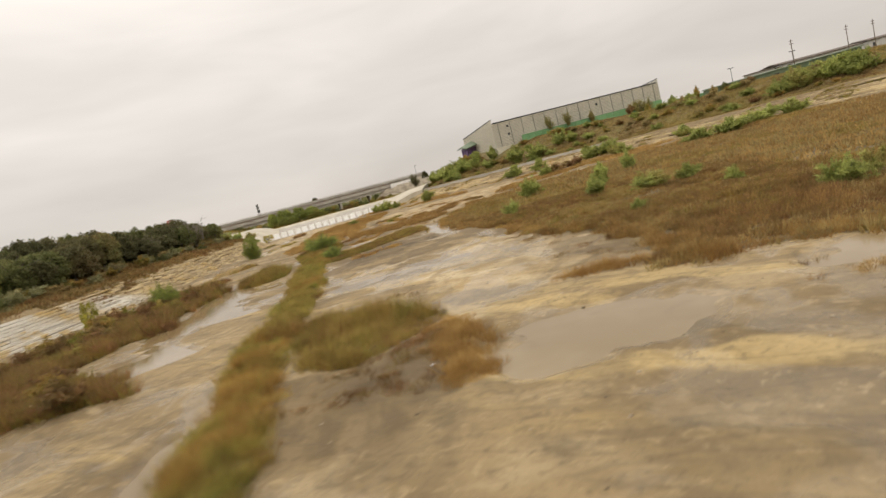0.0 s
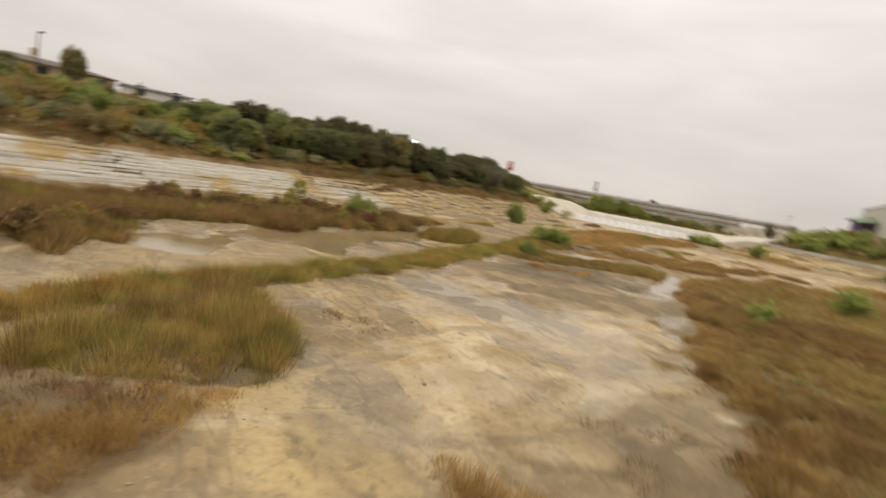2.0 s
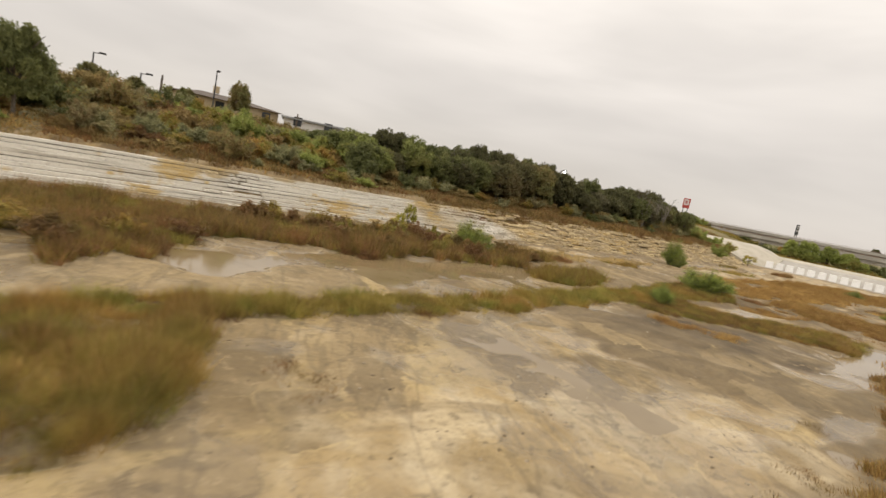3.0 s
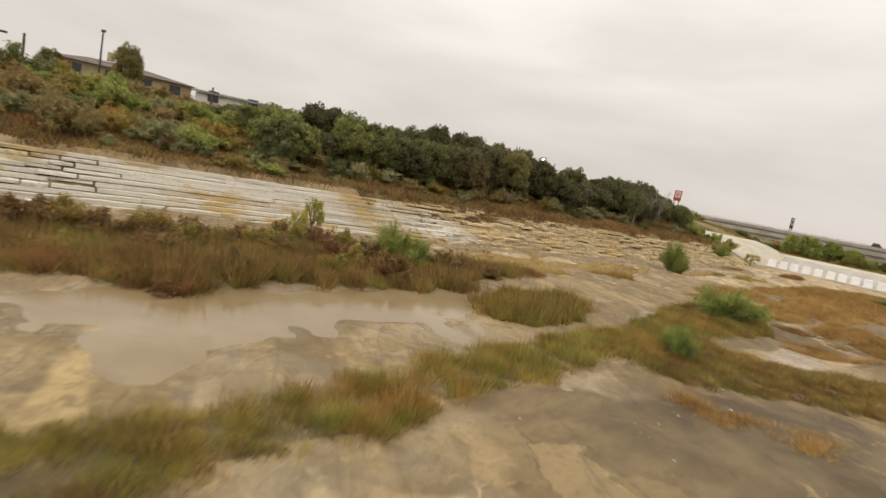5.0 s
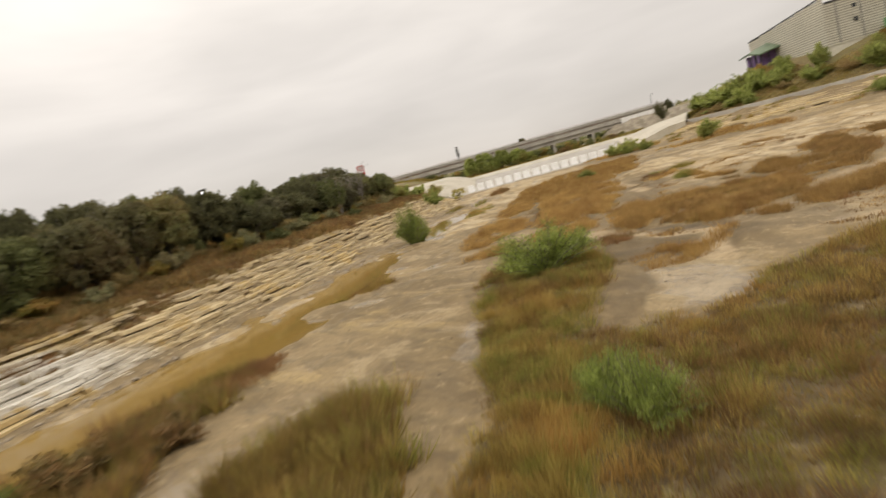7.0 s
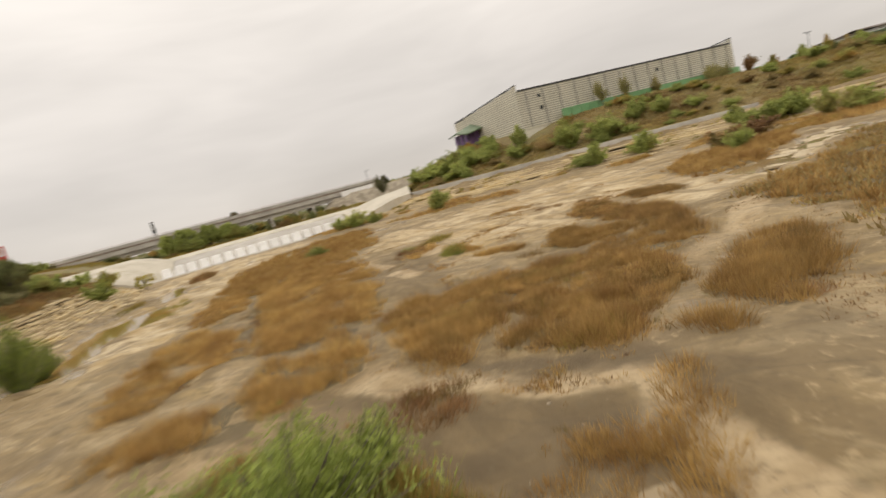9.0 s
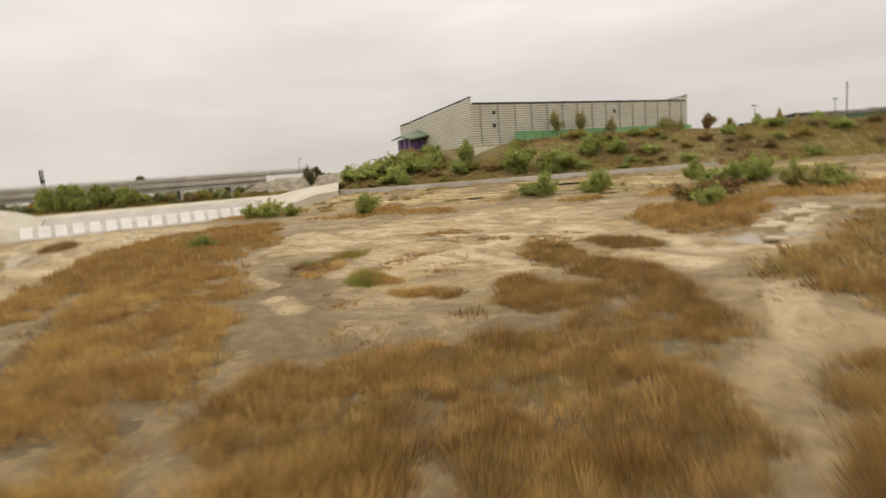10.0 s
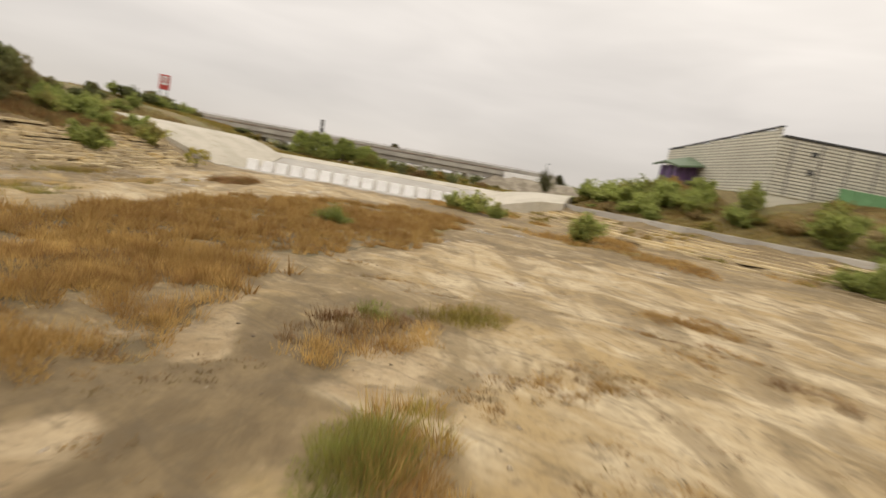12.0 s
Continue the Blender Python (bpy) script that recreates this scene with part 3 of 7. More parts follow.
DIAG = [(-2.8, 93.4), (-1.5, 94.6), (0.1, 94.1), (-0.2, 91), (-0.9, 88.5), (-1.7, 86), (-3.3, 83.2), (-4.8, 82.9), (-5.1, 84.6), (-4.2, 87.5), (-3.2, 89.5)]
MIDDLE = [(-8.2, 90), (-7.4, 92), (-6.5, 93.7), (-5.6, 92.8), (-4.8, 91.6), (-3.7, 90.3), (-4.2, 89), (-5.2, 88.5), (-7.3, 88.6)]
WEST = [(-6.1, 78.3), (-4.6, 79.8), (-3.2, 81.0), (-1.6, 81.3), (-1.7, 79.7), (-2.7, 78), (-5, 75.6), (-6.9, 74.4), (-7.2, 75.8), (-7.3, 77.3)]
FIELD = [(14.5, 17.4), (12.6, 19.9), (10.6, 20.9), (9.0, 20.6), (7.6, 20.6), (7.3, 22.2), (7.7, 24), (8.4, 27.8), (7.9, 32.4), (5.6, 36.8), (1.9, 49.3), (-1.5, 62), (-2.2, 71), (1.3, 79.5), (1.8, 84.7),
         (4, 89.9), (9, 92), (14.3, 95.5), (30, 104), (48, 106), (62, 92), (78, 60), (90, 10), (60, -30), (30, -5), (20, 12)]
JOIN = [(-7.6, 86.2), (-6.6, 83.2), (-5.4, 82.2), (-4.4, 83.5), (-4.2, 86.8), (-5.0, 88.7), (-6.2, 87.4)]
FAR_A = [(-3.3, 96.6), (-3.2, 98), (-1.7, 102.8), (0.0, 103.2), (0.2, 99.5), (-0.9, 96.8), (-2.2, 94.9), (-3, 95)]
FAR_C = [(2.0, 101.8), (4.3, 101.8), (5.0, 98), (3.0, 96.5), (1.5, 97.6)]
RIGHT_BED = [(10.4, 110.5), (8.4, 103), (8, 100.4), (12, 100.5), (22, 108.5), (28, 116), (18, 118)]


def inside(x, y, outline):
    """Which points lie inside an outline."""
    hit = np.zeros(x.shape, bool)
    for (ax, ay), (bx, by) in zip(outline, outline[1:] + outline[:1]):
        cross = (ay > y) != (by > y)
        with np.errstate(divide="ignore", invalid="ignore"):
            hit ^= cross & (x < (bx - ax) * (y - ay) / (by - ay + 1e-12) + ax)
    return hit


def along(x, y, line):
    """Distance from a line of points."""
    best = np.full(x.shape, 1e9)
    for (ax, ay), (bx, by) in zip(line, line[1:]):
        dx, dy = bx - ax, by - ay
        k = np.clip(((x - ax) * dx + (y - ay) * dy) / (dx * dx + dy * dy), 0, 1)
        best = np.minimum(best, np.hypot(x - ax - k * dx, y - ay - k * dy))
    return best


def wobble(x, y, much=0.5):
    return x + much * vnoise(x, y, 1.7, 21) + 0.4 * much * vnoise(x, y, 0.6, 22), y + much * vnoise(x, y, 1.7, 23) + 0.4 * much * vnoise(x, y, 0.6, 24)


def planted(x, y):
    """Where plants cover the ground: 1 inside the beds, on both banks' tops and far off."""
    wx, wy = wobble(x, y, 0.3)
    p = np.zeros(x.shape)
    for o in (HOOK, BANK, UPPER_STRIP, BAND, TAN, BIG, DIAG, MIDDLE, WEST, JOIN, FAR_A, FAR_C, FIELD, RIGHT_BED):
        p = np.maximum(p, inside(wx, wy, o))
    bare = vnoise(x, y, 3.2, 56) + 0.5 * vnoise(x, y, 1.4, 57) < -0.5
    p = np.where(bare & inside(wx, wy, TAN), 0.0, p)
    p = np.where(inside(wx, wy, BARE), 0.0, p)
    p = np.maximum(p, along(wx, wy, STRIP) < 1.0)
    dl = np.interp(y, LEFT_FOOT[0], LEFT_FOOT[1]) - x
    d = to_kerb(x, y)
    p = np.maximum(p, ramp(dl, 6, 8))
    p = np.maximum(p, ramp(d, 2.0, 3.5))
    p = np.maximum(p, ramp(d, -9, -11) * ramp(d, -22, -18) * (vnoise(x, y, 6, 31) > -0.1) * 0.9)
    behind = (x - BLOCK_A.x) * CHUTE_UP.x + (y - BLOCK_A.y) * CHUTE_UP.y
    p = np.maximum(p, ramp(behind, 21, 24))
    return np.maximum(p, ramp(-y, 0, 25))


gx, gy = spread(-46, 30, 0.3, -2600, 2600), spread(4, 130, 0.3, -1500, 3200)
XX, YY = np.meshgrid(gx, gy)
ZZ = ground_z(XX, YY)
nx, ny = len(gx), len(gy)
idx = np.arange(nx * ny).reshape(ny, nx)
quads = np.stack([idx[:-1, :-1], idx[:-1, 1:], idx[1:, 1:], idx[1:, :-1]], -1).reshape(-1, 4)
g_mesh = mesh_np("ground", np.stack([XX, YY, ZZ], -1).reshape(-1, 3), quads)
g_mesh.polygons.foreach_set("use_smooth", np.ones(len(quads), bool))


def layer(me, name, values):
    a = me.attributes.new(name, "FLOAT", "POINT")
    a.data.foreach_set("value", np.asarray(values, np.float32).ravel())


beds = planted(XX, YY)
layer(g_mesh, "plants", beds)
# bare mud close to the beds of plants
soft = beds.copy()
for _ in range(22):
    p = np.pad(soft, 1, mode="edge")
    soft = (p[:-2, 1:-1] + p[2:, 1:-1] + p[1:-1, :-2] + p[1:-1, 2:] + p[1:-1, 1:-1]) / 5
layer(g_mesh, "verge", np.clip(soft * 2.2, 0, 1) * ramp(YY, 40, 56))
layer(g_mesh, "wet", ramp(-(ZZ - WATER), -0.14, 0.0))
# worn ochre seams in the rock bed
OCHRE = [[(0.7, 14.6), (3.3, 13.6), (7.9, 11.5)], [(-0.9, 22.0), (1.1, 22.4), (3.7, 21.6), (7.3, 19.7), (9.8, 17.4)], [(-2.3, 43.0), (-0.5, 42.4), (3.0, 42.0)],
         [(-12.4, 34.0), (-14.4, 34.8), (-17.6, 35.9)], [(-10.5, 35.0), (-6.0, 33.1), (-2.8, 30.8), (0.7, 30.4)], [(-0.9, 21.6), (2.7, 20.0), (4.5, 19.0)], [(5.4, 21.5), (7.1, 21.4), (7.7, 20.4)],
         [(-1.5, 34.8), (2.3, 33.8)], [(-8.3, 32.6), (-3.5, 31.4), (1.6, 30.1)], [(-1.7, 42.0), (3.0, 40.5)], [(-10.4, 44.1), (-2.6, 38.8), (1.3, 35.7)], [(-1.0, 23.0), (-2.0, 29.0), (-5.0, 38.0), (-7.5, 46.0)], [(2.4, 23.5), (0.6, 31.0), (-1.5, 40.0)], [(4.6, 24.0), (3.0, 32.0), (1.0, 40.0)], [(-3.4, 26.8), (2.5, 25.6)], [(-9.0, 38.5), (-2.0, 36.5), (2.0, 34.0)]]
SILT = [(6.6, 33, 1.8, 5), (3.6, 42, 1.6, 6), (0.8, 52, 1.4, 6), (-6, 15.5, 4.0, 3.5), (-2, 17.5, 2.6, 3.0), (8, 30, 2.5, 6), (-8.0, 51.5, 5.0, 5.5), (-3.5, 46.5, 5.0, 6), (-9.8, 46.5, 3.0, 4.5), (-13.5, 72, 4.0, 3.0), (-15, 66, 2.0, 4.5), (5.8, 30, 1.2, 5), (-15.2, 95, 3.2, 10), (-18.0, 81, 2.2, 6), (-13, 103, 2.5, 5), (-2.6, 15.5, 2.2, 3.0), (-7, 87, 3.5, 1.5)]
PALE = [(-2, 118, 22, 14), (5, 100, 5, 8), (-8, 104, 6, 9), (-33, 115, 4, 25), (2, 33, 5, 10), (-36.5, 70, 1.2, 16), (10, 90, 5, 4), (2, 104, 12, 12), (-42, 150, 13, 12), (-36, 134, 5, 14), (-46, 140, 5, 10), (-34, 116, 4, 10)]
for name, spots in (("silt", SILT), ("pale", PALE)):
    v = np.zeros(XX.shape)
    for sx, sy, ra, rb in spots:
        r = np.hypot((XX - sx) / ra, (YY - sy) / rb) + 0.35 * vnoise(XX, YY, 2.5, 41) + 0.2 * vnoise(XX, YY, 0.9, 42)
        v = np.maximum(v, ramp(-r, -1.1, -0.75))
    layer(g_mesh, name, v)
ochre_v = np.zeros(XX.shape)
for i, bed in enumerate(OCHRE):
    wide = 0.0 if i < 8 else 0.35
    ochre_v = np.maximum(ochre_v, (1.0 if i < 8 else 0.7) * ramp(-(along(*wobble(XX, YY, 0.3), bed) + 0.3 * vnoise(XX, YY, 1.3, 45) + wide), -0.95, -0.3))
layer(g_mesh, "ochre", ochre_v)
# grey wet mud: x, y, half width, half length, turn
WET_MUD = [(-7.5, 52.8, 5.0, 4.8, 0, 1.0), (-12.7, 79.3, 0.8, 2.2, -12, 0.75), (-12.6, 75.4, 3.4, 0.9, -35, 0.8), (-8.6, 74.4, 1.6, 1.4, 0, 0.6), (-14.0, 71.6, 2.4, 2.4, 0, 0.6), (-17.4, 82.0, 0.6, 4.0, 20, 0.5), (-2.4, 17.0, 1.8, 3.2, 0, 0.7),
           (-17.4, 90.0, 0.7, 6.0, 0, 0.5), (-8.3, 87.6, 2.6, 0.6, -15, 0.5), (-5.4, 36.5, 0.6, 4.0, -20, 0.35), (5.6, 29.5, 0.8, 5.0, -8, 0.45), (-18.5, 59.5, 1.4, 1.4, 0, 0.5), (-8.0, 72.4, 2.6, 1.8, 0, 0.55), (-15.6, 66.0, 1.2, 5.0, 12, 0.75), (-12.4, 87.5, 2.6, 0.8, 0, 0.5)]
damp = np.zeros(XX.shape)
for sx, sy, ra, rb, turn, much in WET_MUD:
    c, q = math.cos(radians(turn)), math.sin(radians(turn))
    u, v = (XX - sx) * c + (YY - sy) * q, -(XX - sx) * q + (YY - sy) * c
    r = np.hypot(u / ra, v / rb) + 0.35 * vnoise(XX, YY, 2.5, 43) + 0.3 * vnoise(XX, YY, 0.9, 44)
    damp = np.maximum(damp, much * ramp(-r, -1.3, -0.4))
layer(g_mesh, "wet_mud", damp)
# pale dry sand of the trodden way between the beds
SAND = [[(-18.5, 80.0), (-17.0, 78.0), (-14.4, 75.6), (-12.8, 73.9), (-11.2, 73.4), (-11.5, 71.3), (-11.1, 68.5)], [(-11.2, 74.0), (-9.3, 75.8), (-7.6, 77.7), (-4.8, 81.0), (-1.0, 84.0), (1.5, 86.5)], [(-20.9, 75.5), (-22, 82), (-23.4, 89)], [(-19.3, 87.2), (-16.4, 79.5)],
        [(-18.4, 103.6), (-17.0, 100.6), (-16.2, 99.6)], [(-13.2, 99.6), (-12.4, 102.8)], [(-15.8, 95.9), (-14.9, 93.0)]]
sand = np.zeros(XX.shape)
for bed in SAND:
    sand = np.maximum(sand, ramp(-(along(*wobble(XX, YY, 0.25), bed) + 0.25 * vnoise(XX, YY, 1.3, 46)), -0.95, -0.35))
layer(g_mesh, "sand", sand)
ROCK_BED = [(-7.5, 27), (-1, 22.5), (3.5, 20.5), (7.2, 22), (7.2, 32), (3, 45), (-0.5, 60), (-9, 47), (-11, 43), (-8.8, 32)]
rock = inside(*wobble(XX, YY, 0.8), ROCK_BED).astype(float)
for _ in range(5):
    p = np.pad(rock, 1, mode="edge")
    rock = (p[:-2, 1:-1] + p[2:, 1:-1] + p[1:-1, :-2] + p[1:-1, 2:] + p[1:-1, 1:-1]) / 5
layer(g_mesh, "jointed", rock)
# mask of the river-bed grass beds, where shade is put into the soil colour
layer(g_mesh, "bed_soil", beds * (to_kerb(XX, YY) < -12) * (np.interp(YY, LEFT_FOOT[0], LEFT_FOOT[1]) - XX < 0) * ramp(-YY, -150, -100))


def on_mesh(x, y):
    """Height of the ground mesh itself at many places at once."""
    i = np.clip(np.searchsorted(gx, x) - 1, 0, nx - 2)
    j = np.clip(np.searchsorted(gy, y) - 1, 0, ny - 2)
    u, v = (x - gx[i]) / (gx[i + 1] - gx[i]), (y - gy[j]) / (gy[j + 1] - gy[j])
    return (ZZ[j, i] * (1 - u) + ZZ[j, i + 1] * u) * (1 - v) + (ZZ[j + 1, i] * (1 - u) + ZZ[j + 1, i + 1] * u) * v


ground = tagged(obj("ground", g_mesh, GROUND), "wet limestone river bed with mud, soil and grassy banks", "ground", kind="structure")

wx, wy = np.meshgrid(np.arange(-46, 60.1, 2.0), np.arange(-4, 152.1, 2.0))
wi = np.arange(wx.size).reshape(wx.shape)
w_mesh = mesh_np("water", np.stack([wx, wy, np.full(wx.shape, WATER)], -1).reshape(-1, 3), np.stack([wi[:-1, :-1], wi[:-1, 1:], wi[1:, 1:], wi[1:, :-1]], -1).reshape(-1, 4))
tagged(obj("water", w_mesh, WATER_M), "shallow muddy brown water standing in the river bed", "water", kind="structure")

# ================= plants =================
rng = np.random.default_rng(7)
GRASS_DENSITY = 2.0


def blade_mesh(name, x, y, z, h, w, lean, way, tone):
    """Many single blades: each is a narrow leaf that leans the given way from its root on the ground."""
    n = len(x)
    a = rng.uniform(0, 2 * np.pi, n)
    side = np.stack([np.cos(a), np.sin(a), 0 * a], -1) * (w / 2)[:, None]
    root = np.stack([x, y, z - 0.03], -1)
    out = np.stack([np.cos(way), np.sin(way), 0 * way], -1) * (lean * h)[:, None]
    up = np.stack([0 * h, 0 * h, h * (1 - 0.2 * np.clip(lean, 0, 1.5))], -1)
    v = np.stack([root - side, root + side, root + up + out], 1).reshape(-1, 3)
    me = mesh_np(name, v, np.arange(n)[:, None] * 3 + [0, 1, 2])
    layer(me, "tone", np.repeat(tone, 3))
    return me


def grass(name, material, label, where, bounds, per_m2, height, width=0.022, lean=0.75, tuft=22, spread_r=0.26, clump=0.5):
    """A bed of grass cushions wherever where(x, y) says so: the blades of each fan out from its middle."""
    if width > 0.08:
        tuft, spread_r = 6, 0.55
    elif width < 0.03 and tuft == 22:
        per_m2, width, tuft, spread_r = per_m2 * 1.5, width * 0.85, 40, 0.30
    x0, y0, x1, y1 = bounds
    n = int((x1 - x0) * (y1 - y0) * per_m2 * GRASS_DENSITY / tuft)
    cx, cy = rng.uniform(x0, x1, n), rng.uniform(y0, y1, n)
    keep = where(cx + rng.normal(0, 0.15, n), cy + rng.normal(0, 0.15, n))
    if width < 0.08:
        keep &= vnoise(cx, cy, 1.1, 51) + 0.6 * vnoise(cx, cy, 0.45, 52) > rng.uniform(-1.3, clump, n)
    cx, cy = cx[keep], cy[keep]
    size = 0.80 + 0.42 * vnoise(cx, cy, 1.3, 53) + 0.34 * vnoise(cx, cy, 0.7, 54) + 0.22 * vnoise(cx, cy, 5.0, 55) + rng.uniform(-0.25, 0.3, len(cx))
    tone = np.clip(0.5 + 0.3 * vnoise(cx, cy, 0.9, 35) + rng.normal(0, 0.22, len(cx)), 0.05, 1.0)
    cx, cy, size, tone = (np.repeat(v, tuft) for v in (cx, cy, np.clip(size, 0.25, 1.6), tone))
    m = len(cx)
    k, a = np.sqrt(rng.uniform(0, 1, m)), rng.uniform(0, 2 * np.pi, m)
    r = spread_r * (0.6 + 0.5 * size) * k
    x, y = cx + r * np.cos(a), cy + r * np.sin(a)
    h = 0.95 * height * size * (1 - 0.45 * k * k) * rng.uniform(0.6, 1.15, m)
    me = blade_mesh(name, x, y, on_mesh(x, y), h, width * rng.uniform(0.6, 1.4, m), lean * (0.2 + 0.9 * k) * rng.uniform(0.5, 1.2, m), a + rng.normal(0, 0.7, m), tone)
    return tagged(obj(name, me, material), label, "grass", kind="stuff")


def in_bed(outline, much=0.3):
    return lambda x, y: inside(*wobble(x, y, much), outline)


def box_of(outline, pad=0.8):
    xs, ys = [p[0] for p in outline], [p[1] for p in outline]
    return (min(xs) - pad, min(ys) - pad, max(xs) + pad, max(ys) + pad)


def ring(cx, cy, ra, rb, turn=0.0):
    c, s = math.cos(radians(turn)), math.sin(radians(turn))
    return [(cx + ra * math.cos(a) * c - rb * math.sin(a) * s, cy + ra * math.cos(a) * s + rb * math.sin(a) * c) for a in np.linspace(0, 2 * np.pi, 15)[:-1]]


def near_line(line, half):
    return lambda x, y: along(*wobble(x, y, 0.35), line) < half


GAP = [(-20.9, 75.5), (-22, 82), (-23.4, 89), (-24.4, 94), (-25.7, 101), (-28, 110)]
CRACK = [(-19.3, 87.2), (-17.8, 83.2), (-16.4, 79.5)]
grass("grass_strip", OLIVE, "narrow strip of tall olive grass across the river bed", near_line(STRIP, 1.12), (-21, 6, -4, 68), 280, 0.78, clump=-0.1)
grass("grass_strip_weeds", RUSSET, "reddish-brown weeds among the strip of grass", lambda x, y: near_line(STRIP, 1.15)(x, y) & (vnoise(x, y, 3, 61) > 0.1), (-21, 6, -4, 68), 110, 0.6)
grass("grass_hook", OLIVE, "hook-shaped bed of tall olive and straw grass", in_bed(HOOK, 0.5), box_of(HOOK), 190, 0.95, clump=0.8)
grass("hook_yellow", YELLOW_G, "yellow-green grass along the edge of the hook-shaped bed", lambda x, y: in_bed(HOOK)(x, y) & (x > -6.5 + 1.2 * vnoise(x, y, 1.5, 33)) & (vnoise(x, y, 1.2, 34) > -0.35), box_of(HOOK), 300, 0.95, 0.018)
grass("grass_hook_straw", STRAW, "golden straw tips in the hook-shaped grass bed", lambda x, y: in_bed(HOOK)(x, y) & (vnoise(x, y, 1.4, 89) > -0.1), box_of(HOOK), 110, 0.95)
grass("grass_hook_weeds", RUSSET, "tall brown weed stems in the hook-shaped grass bed", in_bed(HOOK, 0.6), box_of(HOOK), 110, 1.15, 0.016, lean=0.35, tuft=9, spread_r=0.2)
FRINGE_C = [(-1.0, 21.2), (-0.6, 19.2), (-0.5, 17.2), (-0.3, 14.8)]
grass("straw_fringe", STRAW, "narrow fringe of orange-brown straw beside a pool", near_line(FRINGE_C, 0.75), (-3, 13, 2, 23), 420, 0.6, clump=0.5)
LOW = [(-5.5, 15.5), (-2.2, 15.2), (-0.4, 16.5), (-0.7, 18.5), (-1.2, 20.4), (-4, 18.8)]
grass("low_weeds", RUSSET, "thin low brown weeds on grey silt", in_bed(LOW, 1.0), box_of(LOW), 160, 0.38, clump=0.6)
grass("bank_weeds", RUSSET, "dense russet weeds along the channel bank", lambda x, y: in_bed(BANK, 0.8)(x, y) & ~in_bed(BARE)(x, y) & (vnoise(x, y, 2.5, 59) > -0.35), box_of(BANK), 125, 1.2, 0.05)
grass("bank_grass", OLIVE, "olive grass along the channel bank", lambda x, y: in_bed(BANK, 0.8)(x, y) & ~in_bed(BARE)(x, y), box_of(BANK), 130, 0.9, 0.045, clump=0.6)
BRIGHT = ring(-25.5, 30.5, 1.6, 3.2, 20)
grass("bright_grass", GREEN_G, "small patch of bright green grass at the channel edge", in_bed(BRIGHT), box_of(BRIGHT), 160, 0.35)
CLUMP = ring(-20.2, 55.0, 2.5, 4.2, 10)
grass("island_weeds", OLIVE, "low rounded island of dark olive weeds in the channel", in_bed(CLUMP, 0.9), box_of(CLUMP), 300, 1.05, 0.04)
grass("island_stems", RUSSET, "brown weed stems in the channel island", in_bed(CLUMP, 0.9), box_of(CLUMP), 150, 1.1)
grass("upper_strip_grass", OLIVE, "wide strip of olive and green grass", in_bed(UPPER_STRIP), box_of(UPPER_STRIP), 240, 0.62)
grass("upper_strip_green", GREEN_G, "yellow-green grass patches in the wide strip", lambda x, y: in_bed(UPPER_STRIP)(x, y) & (vnoise(x, y, 3.0, 67) > 0.0), box_of(UPPER_STRIP), 130, 0.6)
grass("field_stubs", RUSSET, "short brown weed stubs on grey mud along the field", lambda x, y: (along(*wobble(x, y, 0.7), [(6.6, 25.5), (5.8, 31), (4.2, 37), (2.6, 43)]) < 1.3) & (vnoise(x, y, 0.9, 68) > 0.1), (1, 24, 9, 45), 60, 0.2)
grass("upper_strip_weeds", RUSSET, "brown weeds in the wide grass strip", lambda x, y: in_bed(UPPER_STRIP)(x, y) & (vnoise(x, y, 1.8, 62) > -0.2), box_of(UPPER_STRIP), 190, 0.6)
grass("band_grass", OLIVE, "band of olive and brown grass beside grey silt", in_bed(BAND, 0.5), box_of(BAND), 190, 0.52, clump=-0.2)
grass("band_straw", BROWN_STRAW, "straw-coloured tufts edging the grass band", lambda x, y: in_bed(BAND)(x, y) & (vnoise(x, y, 2.0, 63) > 0.0), box_of(BAND), 170, 0.5)
grass("band_weeds", RUSSET, "dark russet weeds through the grass band", lambda x, y: in_bed(BAND)(x, y) & (vnoise(x, y, 1.6, 86) > -0.5), box_of(BAND), 260, 0.5)
grass("west_weeds", RUSSET, "russet weeds in the rounded grass bed", lambda x, y: in_bed(WEST)(x, y) & (vnoise(x, y, 1.5, 87) > 0.0), box_of(WEST), 130, 0.5)
grass("tan_weeds", RUSSET, "russet weeds among the dry tan grass", lambda x, y: in_bed(TAN, 0.8)(x, y) & (y < 106) & (vnoise(x, y, 1.8, 88) > 0.2) & (vnoise(x, y, 3.2, 56) + 0.5 * vnoise(x, y, 1.4, 57) > -0.5), (-31, 75, -15, 107), 45, 0.5)
grass("tan_grass", STRAW, "wide bed of dry tan grass with bare gaps", lambda x, y: in_bed(TAN, 0.8)(x, y) & (along(*wobble(x, y, 0.2), GAP) > 0.5) & (along(*wobble(x, y, 0.2), CRACK) > 0.35) & (y < 106) & (vnoise(x, y, 3.2, 56) + 0.5 * vnoise(x, y, 1.4, 57) > -0.5), (-31, 75, -15, 107), 230, 0.62, clump=0.7)
TAN_EDGE = [(-17.9, 96.3), (-17.2, 98.4), (-18.7, 101.4), (-19.9, 105), (-20.6, 110), (-22.5, 110), (-22.8, 104), (-22, 97.5)]
grass("tan_edge", STRAW, "tufted edge of the dry tan grass bed", lambda x, y: in_bed(TAN_EDGE, 0.7)(x, y) & (vnoise(x, y, 1.2, 58) > -0.35), box_of(TAN_EDGE), 190, 0.55, clump=0.7)
